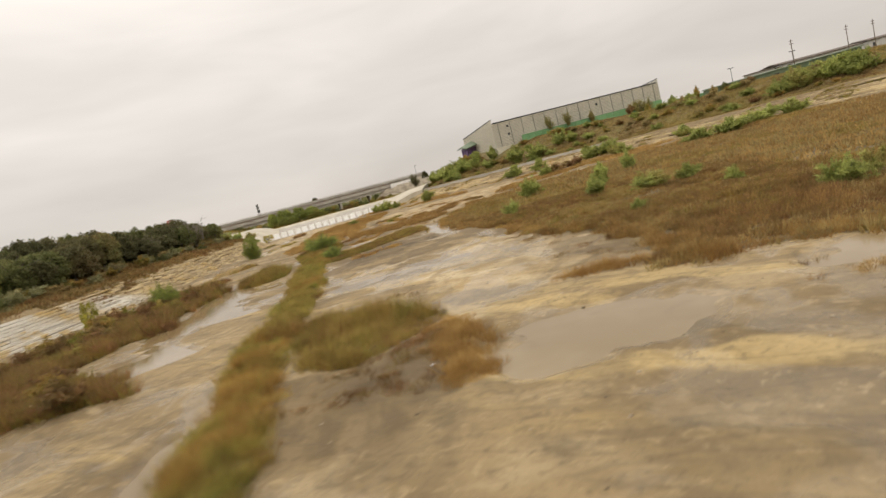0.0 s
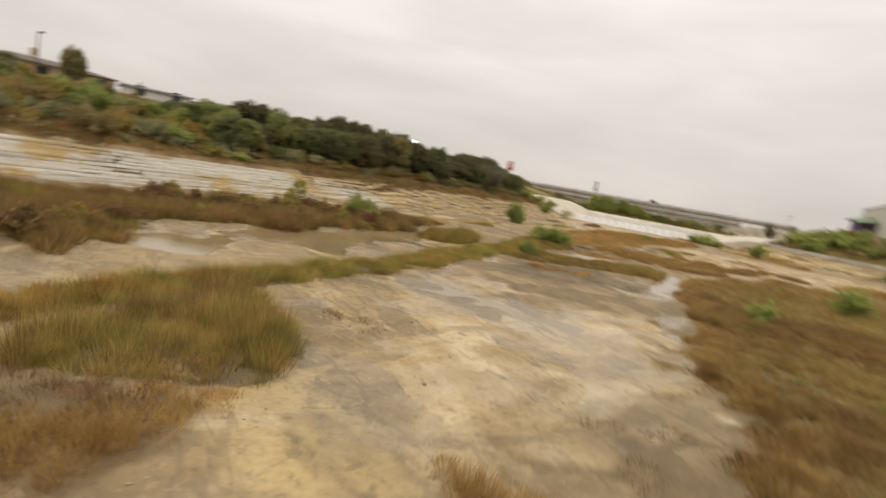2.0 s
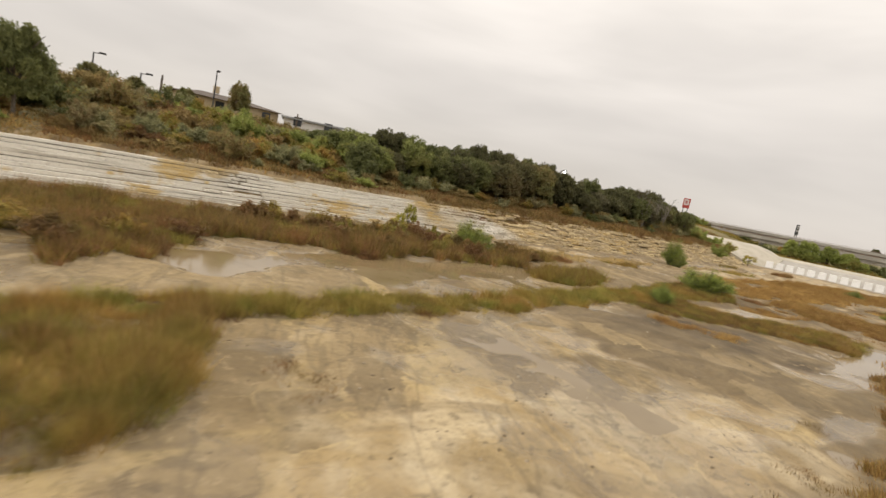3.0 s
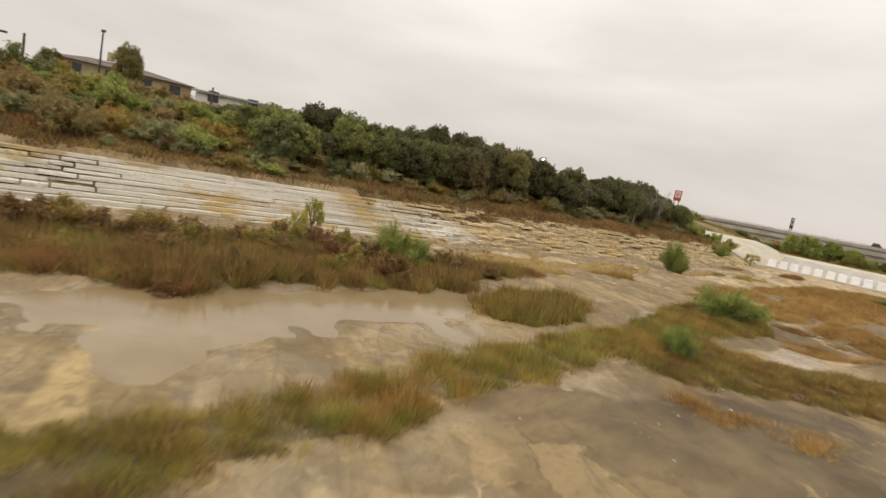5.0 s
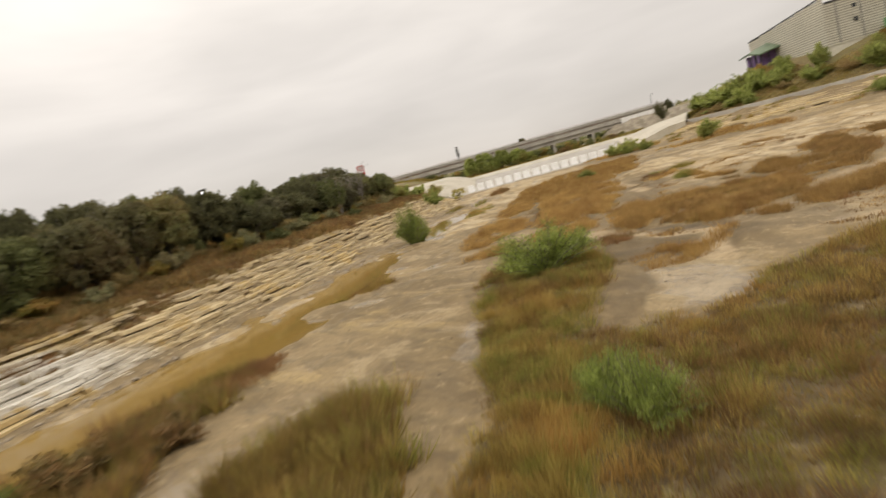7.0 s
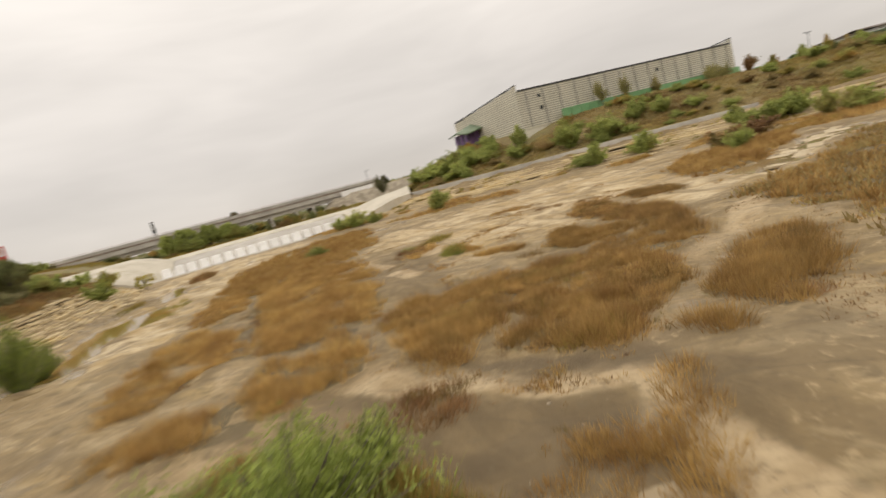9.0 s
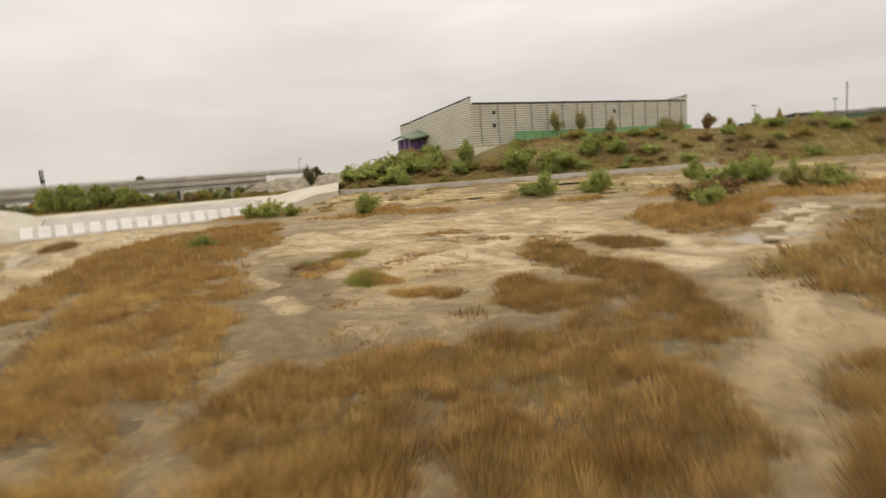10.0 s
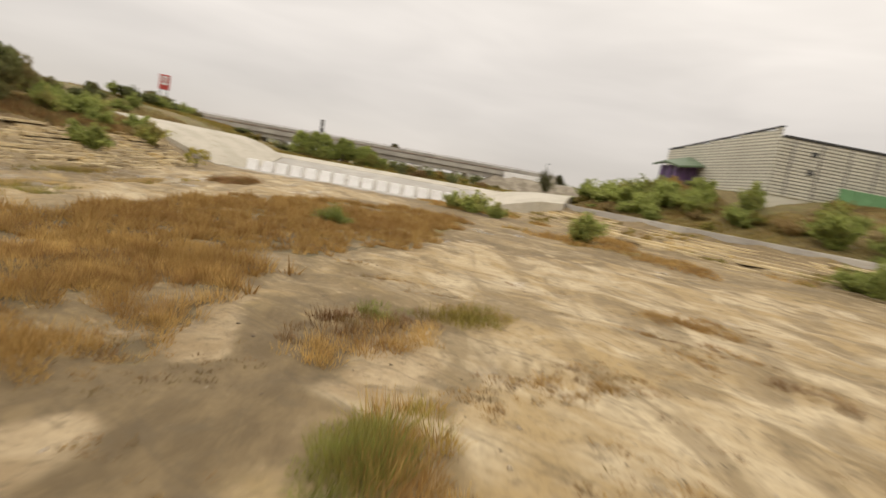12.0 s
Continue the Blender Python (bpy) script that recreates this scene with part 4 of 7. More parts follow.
grass("tan_grass_far", STRAW, "dry tan grass reaching towards the concrete blocks", lambda x, y: in_bed(TAN, 1.2)(x, y) & (y >= 104) & (vnoise(x, y, 3.2, 56) + 0.5 * vnoise(x, y, 1.4, 57) > -0.5), (-34, 103, -17, 148), 90, 0.7, 0.06, clump=0.8)
grass("big_grass", BROWN_STRAW, "large irregular island of dry tan grass", in_bed(BIG), box_of(BIG), 430, 0.58, 0.020, clump=0.4)
grass("big_weeds", RUSSET, "dark brown weeds inside the tan grass", lambda x, y: in_bed(BIG)(x, y) & (vnoise(x, y, 1.6, 64) > -0.1), box_of(BIG), 90, 0.55)
grass("big_edge", RUSSET, "russet stems along the edge of the tan grass island", lambda x, y: in_bed(BIG)(x, y) & (along(*wobble(x, y, 0.2), [(-13.5, 77.5), (-12.2, 76.2), (-11.0, 75.2), (-10.2, 75.8)]) < 0.4), box_of(BIG), 200, 0.4)
grass("big_olive", OLIVE, "olive sprigs through the tan grass island", lambda x, y: in_bed(BIG)(x, y) & (vnoise(x, y, 1.1, 90) > 0.3), box_of(BIG), 110, 0.5)
grass("silt_stubs", HILL_G, "thin olive stubs on damp silt beside the tan grass", lambda x, y: near_line([(-13.2, 76.0), (-11.6, 74.6)], 0.7)(x, y) & (vnoise(x, y, 0.9, 91) > 0.0), (-15, 73, -10, 78), 45, 0.3)
grass("slanting_grass", RUSSET, "slanting bed of brown grass on pale rock", lambda x, y: in_bed(DIAG)(x, y) & (vnoise(x, y, 2.2, 66) > -0.1), box_of(DIAG), 170, 0.55)
grass("slanting_straw", BROWN_STRAW, "dry straw tufts in the slanting bed", in_bed(DIAG, 0.5), box_of(DIAG), 320, 0.55)
grass("middle_grass", BROWN_STRAW, "small bed of dry grass on bare rock", in_bed(MIDDLE, 0.5), box_of(MIDDLE), 340, 0.55)
grass("joining_grass", BROWN_STRAW, "brown grass between two beds on pale rock", in_bed(JOIN), box_of(JOIN), 300, 0.55)
grass("west_grass", BROWN_STRAW, "rounded bed of dry grass beside a sandy path", in_bed(WEST), box_of(WEST), 300, 0.6)
grass("field_straw", BROWN_STRAW, "broad field of dry brown grass", lambda x, y: in_bed(FIELD, 0.9)(x, y) & (x < 24) & (y < 60), (-4, 12, 25, 60), 150, 0.5, 0.04, clump=0.9)
grass("field_weeds", RUSSET, "russet weeds over the broad dry field", lambda x, y: in_bed(FIELD, 0.9)(x, y) & (x < 24) & (y < 60) & (vnoise(x, y, 5, 80) > -0.5), (-4, 12, 25, 60), 210, 0.5, 0.04, clump=0.9)
grass("field_faded", HILL_G, "faded olive-brown grass in the broad dry field", lambda x, y: in_bed(FIELD, 0.9)(x, y) & (x < 24) & (y < 60) & (vnoise(x, y, 5, 80) < 0.2), (-4, 12, 25, 60), 90, 0.5, 0.045, clump=0.9)
grass("field_olive", OLIVE, "olive grass patches in the broad dry field", lambda x, y: in_bed(FIELD, 0.9)(x, y) & (vnoise(x, y, 7, 65) > 0.0) & (x < 40) & (y < 80), (-4, 12, 40, 80), 70, 0.5, 0.045)
grass("field_far_straw", BROWN_STRAW, "dry brown grass far out in the field", lambda x, y: in_bed(FIELD, 1.5)(x, y) & ((x >= 23) | (y >= 58)), (-5, -30, 90, 108), 9, 0.6, 0.15)
grass("field_far_weeds", HILL_G, "faded olive weeds far out in the field", lambda x, y: in_bed(FIELD, 1.5)(x, y) & ((x >= 23) | (y >= 58)), (-5, -30, 90, 108), 9, 0.6, 0.15)
grass("field_fringe", STRAW, "taller dry grass fringing the bare bed", lambda x, y: in_bed(FIELD, 0.5)(x, y) & (along(*wobble(x, y, 0.6), FIELD[:18]) < 1.8), (-5, 14, 31, 106), 170, 0.55)
grass("right_bed_grass", STRAW, "dry grass bed below the rock ledges", in_bed(RIGHT_BED, 1.0), box_of(RIGHT_BED), 90, 0.7, 0.06)
SMALL = [("small_clump", STRAW, ring(5.6, 22.9, 1.9, 0.55, 0), 330, 0.5), ("dry_patch", STRAW, ring(-12.9, 70.2, 1.5, 1.6), 230, 0.4), ("side_tuft", BROWN_STRAW, ring(-8.5, 75.0, 0.5, 1.1, -18), 280, 0.45),
         ("path_tuft", BROWN_STRAW, ring(-10.8, 72.2, 0.35, 1.5, -18), 240, 0.4), ("low_tuft", RUSSET, ring(-15.7, 74.8, 1.1, 1.3), 200, 0.4), ("rock_strip", BROWN_STRAW, FAR_A, 240, 0.5), ("rock_strip", RUSSET, FAR_A, 130, 0.5),
         ("rock_strip", BROWN_STRAW, FAR_C, 200, 0.5), ("rock_strip", RUSSET, FAR_C, 130, 0.45), ("round_tuft", GREEN_G, ring(-12.0, 97.0, 0.55, 1.0), 420, 0.6), ("round_tuft", OLIVE, ring(-11.5, 98.6, 0.7, 1.2, -15), 380, 0.65), ("round_tuft", STRAW, ring(-10.9, 97.0, 0.7, 1.1), 300, 0.55), ("round_tuft", STRAW, ring(-10.2, 93.6, 1.1, 0.8), 560, 0.6), ("round_tuft", BROWN_STRAW, ring(-9.2, 92.4, 0.5, 0.5), 400, 0.45),
         ("round_tuft", RUSSET, ring(-9.1, 92.4, 0.5, 0.35), 260, 0.4), ("crescent_tuft", STRAW, ring(-13.7, 102.4, 0.7, 2.6, -25), 240, 0.5), ("crescent_tuft", RUSSET, ring(-14.6, 103.2, 0.9, 2.4, -20), 130, 0.45), ("crescent_tuft", GREEN_G, ring(-14.4, 105.0, 0.8, 0.8), 240, 0.5), ("crescent_tuft", OLIVE, ring(-11.9, 106.6, 0.6, 1.8, -30), 240, 0.5), ("round_tuft", RUSSET, ring(-9.3, 89.0, 0.5, 0.5, 30), 260, 0.4),
         ("silt_tuft", STRAW, ring(-9.4, 52.0, 1.5, 0.7, 20), 280, 0.45), ("silt_tuft", STRAW, ring(-6.8, 53.2, 0.8, 1.3, 20), 180, 0.4), ("mud_tuft", RUSSET, ring(10.2, 17.6, 0.9, 0.7), 160, 0.35),
         ("mud_tuft", STRAW, ring(10.6, 15.6, 1.8, 0.5, -20), 140, 0.3), ("shore_weeds", RUSSET, ring(-28.5, 62, 1.0, 2.2, 20), 220, 0.6), ("shore_weeds", OLIVE, ring(-30.8, 74.2, 2.4, 1.0, 30), 200, 0.6),
         ("shore_weeds", RUSSET, ring(-30.5, 74.6, 2.0, 1.0, 30), 120, 0.7), ("shore_weeds", OLIVE, ring(-35.5, 110, 1.5, 6, 8), 90, 0.5), ("shore_weeds", RUSSET, ring(-41.5, 139, 1.6, 4.5, 10), 110, 0.8), ("shore_weeds", OLIVE, ring(-43.5, 122, 1.0, 5, 12), 90, 0.6), ("ledge_tuft", RUSSET, ring(-1.8, 106.4, 1.3, 0.6, -35), 160, 0.4),
         ("shore_weeds", RUSSET, ring(-3.6, 27.6, 1.3, 0.6, 0), 60, 0.25), ("ledge_tuft", STRAW, ring(-4, 113, 1.6, 0.6, 0), 160, 0.4)]
for nm, mt, outline, dens, hh in SMALL:
    lab = {"STRAW": "dry straw", "BROWN": "dry brown", "RUSSET": "dark brown", "OLIVE": "olive green", "GREEN": "bright green"}[{STRAW: "STRAW", BROWN_STRAW: "BROWN", RUSSET: "RUSSET", OLIVE: "OLIVE", GREEN_G: "GREEN"}[mt]]
    grass(nm, mt, "small tuft bed of " + lab + " grass on bare rock", in_bed(outline, 0.35), box_of(outline), dens, hh)


def bare_bed(x, y):
    return (planted(x, y) < 0.5) & (ground_z(x, y) > WATER) & (vnoise(x, y, 2.6, 69) + 0.8 * vnoise(x, y, 0.8, 70) > 0.55)


grass("sparse_weeds", RUSSET, "sparse small brown weeds scattered over bare rock", bare_bed, (-19, 70, 6, 116), 110, 0.2, spread_r=0.13, tuft=12)
grass("sparse_straw", STRAW, "sparse small straw tufts scattered over bare rock", lambda x, y: bare_bed(x, y) & (vnoise(x, y, 1.7, 71) > 0.0), (-19, 70, 6, 116), 80, 0.24, spread_r=0.13, tuft=12)


def on_left_bank(x, y):
    dl = np.interp(y, LEFT_FOOT[0], LEFT_FOOT[1]) - x
    return (dl > 6.2 + 0.8 * vnoise(x, y, 3, 71)) & (dl < 44)


def on_hill(x, y):
    d = to_kerb(x, y)
    c, s = math.cos(math.atan2(15.0, 57.3)), math.sin(math.atan2(15.0, 57.3))
    u, v = (x - 16.0) * c + (y - 169.6) * s, -(x - 16.0) * s + (y - 169.6) * c
    return (d > 2.2) & (d < 34) & ~((u > -3) & (u < 63) & (v > -2.4))


grass("left_bank_grass", HILL_G, "dry brown grass on the bank above the ledges", lambda x, y: on_left_bank(x, y) & (vnoise(x, y, 8, 72) > -0.5), (-95, -5, -40, 175), 14, 0.75, 0.12)
grass("left_bank_straw", STRAW, "straw grass edging the top of the ledges", lambda x, y: on_left_bank(x, y) & (vnoise(x, y, 5, 73) > 0.0), (-75, -5, -40, 175), 14, 0.7, 0.11)
grass("wood_edge_weeds", RUSSET, "russet weeds on the slope below the wood", lambda x, y: on_left_bank(x, y) & (np.interp(y, LEFT_FOOT[0], LEFT_FOOT[1]) - x < 14) & (vnoise(x, y, 4, 74) > -0.45), (-68, 20, -42, 150), 40, 0.8, 0.09)
grass("hill_grass", HILL_G, "faded olive-brown grass over the hillside below the warehouse", on_hill, (-20, 60, 130, 215), 32, 0.42, 0.13)
grass("hill_weeds", RUSSET, "brown weeds over the hillside", lambda x, y: on_hill(x, y) & (vnoise(x, y, 7, 75) > 0.25), (-20, 60, 130, 215), 22, 0.5, 0.09)
grass("hill_olive", OLIVE, "olive grass over the hillside", lambda x, y: on_hill(x, y) & (vnoise(x, y, 11, 76) > 0.0), (-20, 60, 130, 215), 24, 0.45, 0.09)


def on_ledge(x, y):
    dl = np.interp(y, LEFT_FOOT[0], LEFT_FOOT[1]) - x
    return (dl > 1.8) & (dl < 8) & (y > 56) & (vnoise(x, y, 4, 78) + 0.6 * vnoise(x, y, 1.3, 79) + 0.6 * (dl - 3.6 - 2.2 * ramp(y, 68, 76)) > 0.0)


def on_right_ledge(x, y):
    d = to_kerb(x, y)
    return (d > -9) & (d < -1.0) & (y > 70) & (vnoise(x, y, 4, 78) + 0.6 * vnoise(x, y, 1.3, 79) > 0.3)


grass("ledge_weeds", RUSSET, "russet weeds over the upper layers of the ledge", lambda x, y: (np.interp(y, LEFT_FOOT[0], LEFT_FOOT[1]) - x > 3.6 + 1.2 * vnoise(x, y, 3, 50)) & (np.interp(y, LEFT_FOOT[0], LEFT_FOOT[1]) - x < 8) & (y < 74), (-49, 56, -40, 74), 90, 0.55, 0.05)
grass("ledge_tufts", HILL_G, "brown grass tufts growing over the broken ledge", on_ledge, (-70, 55, -39, 152), 60, 0.5, 0.07)
grass("ledge_tufts", OLIVE, "olive grass tufts between the rock layers", on_right_ledge, (-25, 70, 90, 175), 40, 0.45, 0.08)


def foot_bed(x, y):
    d = to_kerb(x, y)
    return (d > -21) & (d < -9.0) & (vnoise(x, y, 6, 31) > -0.1) & (y > 70)


grass("ledge_foot_grass", STRAW, "dry grass along the foot of the rock ledges", foot_bed, (-32, 70, 90, 172), 22, 0.6, 0.1)
grass("ledge_foot_weeds", OLIVE, "olive weeds along the foot of the rock ledges", lambda x, y: foot_bed(x, y) & (vnoise(x, y, 5, 77) > 0.1), (-32, 70, 90, 172), 20, 0.6, 0.1)
grass("upstream_grass", OLIVE, "green and tan grass behind the concrete crest", lambda x, y: ((x - BLOCK_A.x) * CHUTE_UP.x + (y - BLOCK_A.y) * CHUTE_UP.y > 22) & (to_kerb(x, y) < -1), (-110, 175, -10, 235), 8, 0.7, 0.16)


def leaf_cloud(name, n, place, size, up=0.0, long=1.6):
    """n separate small leaves at the places given, each turned at random."""
    a = rng.normal(0, 1, (n, 3))
    a[:, 2] = a[:, 2] * (1 - up) + up * rng.uniform(0.8, 2.0, n)
    a /= np.linalg.norm(a, axis=1)[:, None] + 1e-9
    b = np.cross(a, rng.normal(0, 1, (n, 3)))
    b /= np.linalg.norm(b, axis=1)[:, None] + 1e-9
    s = (size * rng.uniform(0.6, 1.4, n))[:, None]
    v = np.stack([place - a * s * long / 2 - b * s * 0.2, place + b * s * 0.6, place + a * s * long / 2], 1).reshape(-1, 3)
    return mesh_np(name, v, np.arange(n * 3).reshape(-1, 3))


def willow_mesh(n_stems, leaves, size):
    """A loose bush of thin stems in several groups of uneven height, with narrow leaves; unit radius and unit height."""
    bm = bmesh.new()
    pts = []
    groups = [(rng.uniform(0, 2 * np.pi), 0.85 * math.sqrt(rng.uniform(0, 1)), rng.uniform(0.62, 1.08)) for _ in range(11)]
    for k in range(n_stems):
        ga, gr, gh = groups[k % len(groups)]
        tx, ty = math.cos(ga) * gr + rng.normal(0, 0.17), math.sin(ga) * gr + rng.normal(0, 0.17)
        r = math.hypot(tx, ty)
        tip = Vector((tx, ty, (1.05 - 0.45 * r * r) * gh * rng.uniform(0.6, 1.08)))
        base = Vector((tx * 0.08, ty * 0.08, -0.06))
        mid = base.lerp(tip, 0.5) + Vector((rng.normal(0, 0.04), rng.normal(0, 0.04), 0.08))
        tube(bm, base, mid, 0.010, 0.007, 4)
        tube(bm, mid, tip, 0.007, 0.003, 4)
        for k in rng.uniform(0.12, 1.0, leaves):
            p = base.lerp(mid, k * 2) if k < 0.5 else mid.lerp(tip, k * 2 - 1)
            s = 0.03 + 0.05 * k
            pts.append((p.x + rng.normal(0, s), p.y + rng.normal(0, s), max(0.02, p.z + rng.normal(0, s * 0.6))))
    st = bpy.data.meshes.new("branchwork")
    bm.to_mesh(st)
    bm.free()
    return st, leaf_cloud("foliage", len(pts), np.array(pts), size, 0.55, 3.2)


def crown_mesh(blobs, n, size, spread_c=0.11):
    """Leaves gathered in rounded clumps over an uneven crown, with gaps between them; unit radius, from height 0.1 to 1."""
    per = n // blobs
    pts = []
    lobes = [(rng.uniform(0, 2 * np.pi), rng.uniform(0.75, 1.1)) for _ in range(5)]
    for _ in range(blobs):
        a, e, r = rng.uniform(0, 2 * np.pi), rng.uniform(-0.85, 1.35), rng.uniform(0.45, 1.0) ** 0.6
        out = max(0.72, max(k * math.cos((a - b) * 0.9) for b, k in lobes))
        c = np.array([math.cos(a) * math.cos(e) * r * 0.85 * out, math.sin(a) * math.cos(e) * r * 0.85 * out, 0.50 + 0.43 * math.sin(e) * r * rng.uniform(0.85, 1.05)])
        d = rng.normal(0, 1, (per, 3))
        d *= (rng.uniform(0.55, 1.25, per) / (np.linalg.norm(d, axis=1) + 1e-9))[:, None]
        pts.append(c + d * spread_c * rng.uniform(0.7, 1.35) * np.array([1.25, 1.25, 0.8]))
    p = np.concatenate(pts)
    p[:, 2] = np.clip(p[:, 2], 0.06, None)
    return leaf_cloud("crown", len(p), p, size, 0.2, 1.5)


def trunk_mesh(limbs=7, r=0.05):
    bm = bmesh.new()
    top = Vector((0.03, -0.02, 0.42))
    tube(bm, (0, 0, -0.05), top, r, r * 0.65, 7)
    for k in range(limbs):
        a = 2 * math.pi * k / limbs + rng.uniform(-0.3, 0.3)
        end = Vector((math.cos(a) * rng.uniform(0.35, 0.7), math.sin(a) * rng.uniform(0.35, 0.7), rng.uniform(0.5, 0.88)))
        mid = top.lerp(end, 0.5) + Vector((0, 0, 0.06))
        start = Vector((0, 0, rng.uniform(0.22, 0.4)))
        tube(bm, start, mid, r * 0.5, r * 0.3, 5)
        tube(bm, mid, end, r * 0.3, r * 0.1, 5)
    me = bpy.data.meshes.new("trunk")
    bm.to_mesh(me)
    bm.free()
    return me


WILLOWS = [willow_mesh(110, 150, 0.020) for _ in range(3)]
ROUND = [willow_mesh(44, 82, 0.058) for _ in range(3)]
CROWNS = [crown_mesh(90, 11700, 0.047) for _ in range(4)]
AIRY = [crown_mesh(34, 1700, 0.050, 0.10) for _ in range(2)]
TRUNKS = [trunk_mesh() for _ in range(3)]


def tinted(me, material):
    c = me.copy()
    c.materials.clear()
    c.materials.append(material)
    return c


KINDS = {}


def plant(kind, x, y, r, h, label, category, group="", sink=0.0):
    """One shrub or tree: a template of its kind is built once and then copied."""
    name, meshes, bark, leaves = kind
    variant = int(rng.integers(0, len(meshes)))
    key = (name, leaves.name, variant)
    m = pose(x, y, gz(x, y) - sink, 0, 0, rng.uniform(0, 360)) @ Matrix.Diagonal((r, r, h, 1))
    if key not in KINDS:
        top = thing(name, (0, 0, 0))
        low, high = meshes[variant]
        obj(low.name.split(".")[0], tinted(low, bark), bark, top)
        obj(high.name.split(".")[0], tinted(high, leaves), leaves, top)
        KINDS[key] = top
        top.matrix_basis = m
        top.scale = (1, 1, 1)
        top.matrix_basis = m
        ob = top
    else:
        src = KINDS[key]
        keep = src.matrix_basis.copy()
        src.matrix_basis = Matrix()
        ob = copy_thing(src, m)
        src.matrix_basis = keep
    return tagged(ob, label, category, group)


TREES = list(zip(TRUNKS + TRUNKS[:1], CROWNS))
WILLOW_K, YELLOW_K, SAGE_K = ("willow_shrub", WILLOWS, BARK, WILLOW), ("sapling", list(zip(TRUNKS, AIRY)), BARK, YELLOW), ("shrub", ROUND, BARK, SAGE)
GREEN_K, MIXED_K, OLIVE_K = ("round_shrub", ROUND, BARK, SHRUB), ("shrub", ROUND, BARK, MID_LEAF), ("shrub", ROUND, BARK, OLIVE)
GREEN_TREE_K, SAGE_TREE_K = ("tree", TREES, BARK, TREE_LEAF), ("tree", TREES, BARK, GREY_LEAF)
HILL_K = ("shrub", ROUND, BARK, HILL_G)
OAK_K, TREE_K, RUSSET_K = ("oak_tree", TREES, BARK, OAK), ("tree", TREES, BARK, MID_LEAF), ("weed_shrub", ROUND, BARK, RUSSET)

for x, y, r, h in [(-18.4, 70.5, 2.4, 2.2), (-17.4, 71.8, 1.4, 1.6), (-13.4, 56.9, 1.05, 1.5), (-14.2, 57.8, 0.8, 1.2), (-28.4, 50.8, 1.8, 2.6), (-29.5, 52.8, 1.2, 2.0), (-23.7, 122.6, 1.5, 1.3), (-36.0, 92.5, 1.7, 3.8), (-36.8, 95.0, 1.5, 2.8)]:
    plant(WILLOW_K, x, y, r, h, "bright green willow shrub growing in wet gravel", "shrub", "willow shrubs in the river bed")
for x, y, r, h, k in [(-17, 22, 1.5, 1.4, RUSSET_K), (-19.5, 24.5, 1.2, 1.2, OLIVE_K), (-22, 27.5, 1.3, 1.1, RUSSET_K), (-25.5, 34, 1.1, 1.0, OLIVE_K), (-21.5, 37.8, 0.9, 0.9, RUSSET_K), (-24.2, 40.5, 1.1, 1.2, RUSSET_K), (-24.6, 45, 1.2, 1.2, OLIVE_K),
                      (-25.2, 49, 1.3, 1.5, RUSSET_K), (-27.5, 47.5, 1.2, 1.3, OLIVE_K), (-28.5, 55, 1.4, 1.3, RUSSET_K), (-27, 38, 1.3, 1.2, RUSSET_K), (-29, 42.5, 1.3, 1.4, OLIVE_K), (-20.5, 20, 1.4, 1.3, OLIVE_K), (-26.8, 57, 1.0, 0.9, RUSSET_K)]:
    plant(k, x, y, r, h, "low brown and olive shrub along the channel bank", "shrub", "shrubs along the channel bank")
for k in range(22):
    y = 33 + 19 * k / 21 + rng.uniform(-0.8, 0.8)
    plant((RUSSET_K, RUSSET_K, OLIVE_K)[k % 3], float(np.interp(y, (33, 52), (-33, -30.5))) + rng.uniform(-1.6, 3.0), y, rng.uniform(1.0, 1.7), rng.uniform(1.1, 1.7), "low brown and olive shrub along the channel bank", "shrub", "shrubs along the channel bank")
for x, y, r, h in [(-34.0, 47.6, 1.15, 3.1), (-33.2, 46.4, 0.8, 2.2), (-32.6, 45.4, 0.6, 1.7)]:
    plant(YELLOW_K, x, y, r, h, "slender yellow-green sapling beside the rock ledge", "sapling", "yellow saplings by the ledge")
for x, y, r, h in [(9.5, 69.8, 1.9, 1.9), (13.1, 51.0, 1.7, 1.5), (18.3, 67.5, 1.7, 1.7), (23.3, 73.5, 1.7, 1.9), (16.5, 46.0, 2.2, 1.1), (19.0, 45.6, 1.6, 1.0), (11.4, 35.4, 0.8, 0.6), (5.2, 53.0, 1.3, 1.1), (19.2, 38.7, 1.0, 0.8), (18.6, 27.4, 1.4, 1.1), (20.8, 28.4, 1.2, 1.0), (16.0, 60.0, 1.2, 1.0)]:
    plant(GREEN_K, x, y, r * 0.85, h * 1.35, "low green shrub in dry brown grass", "shrub", "low shrubs in the dry field")
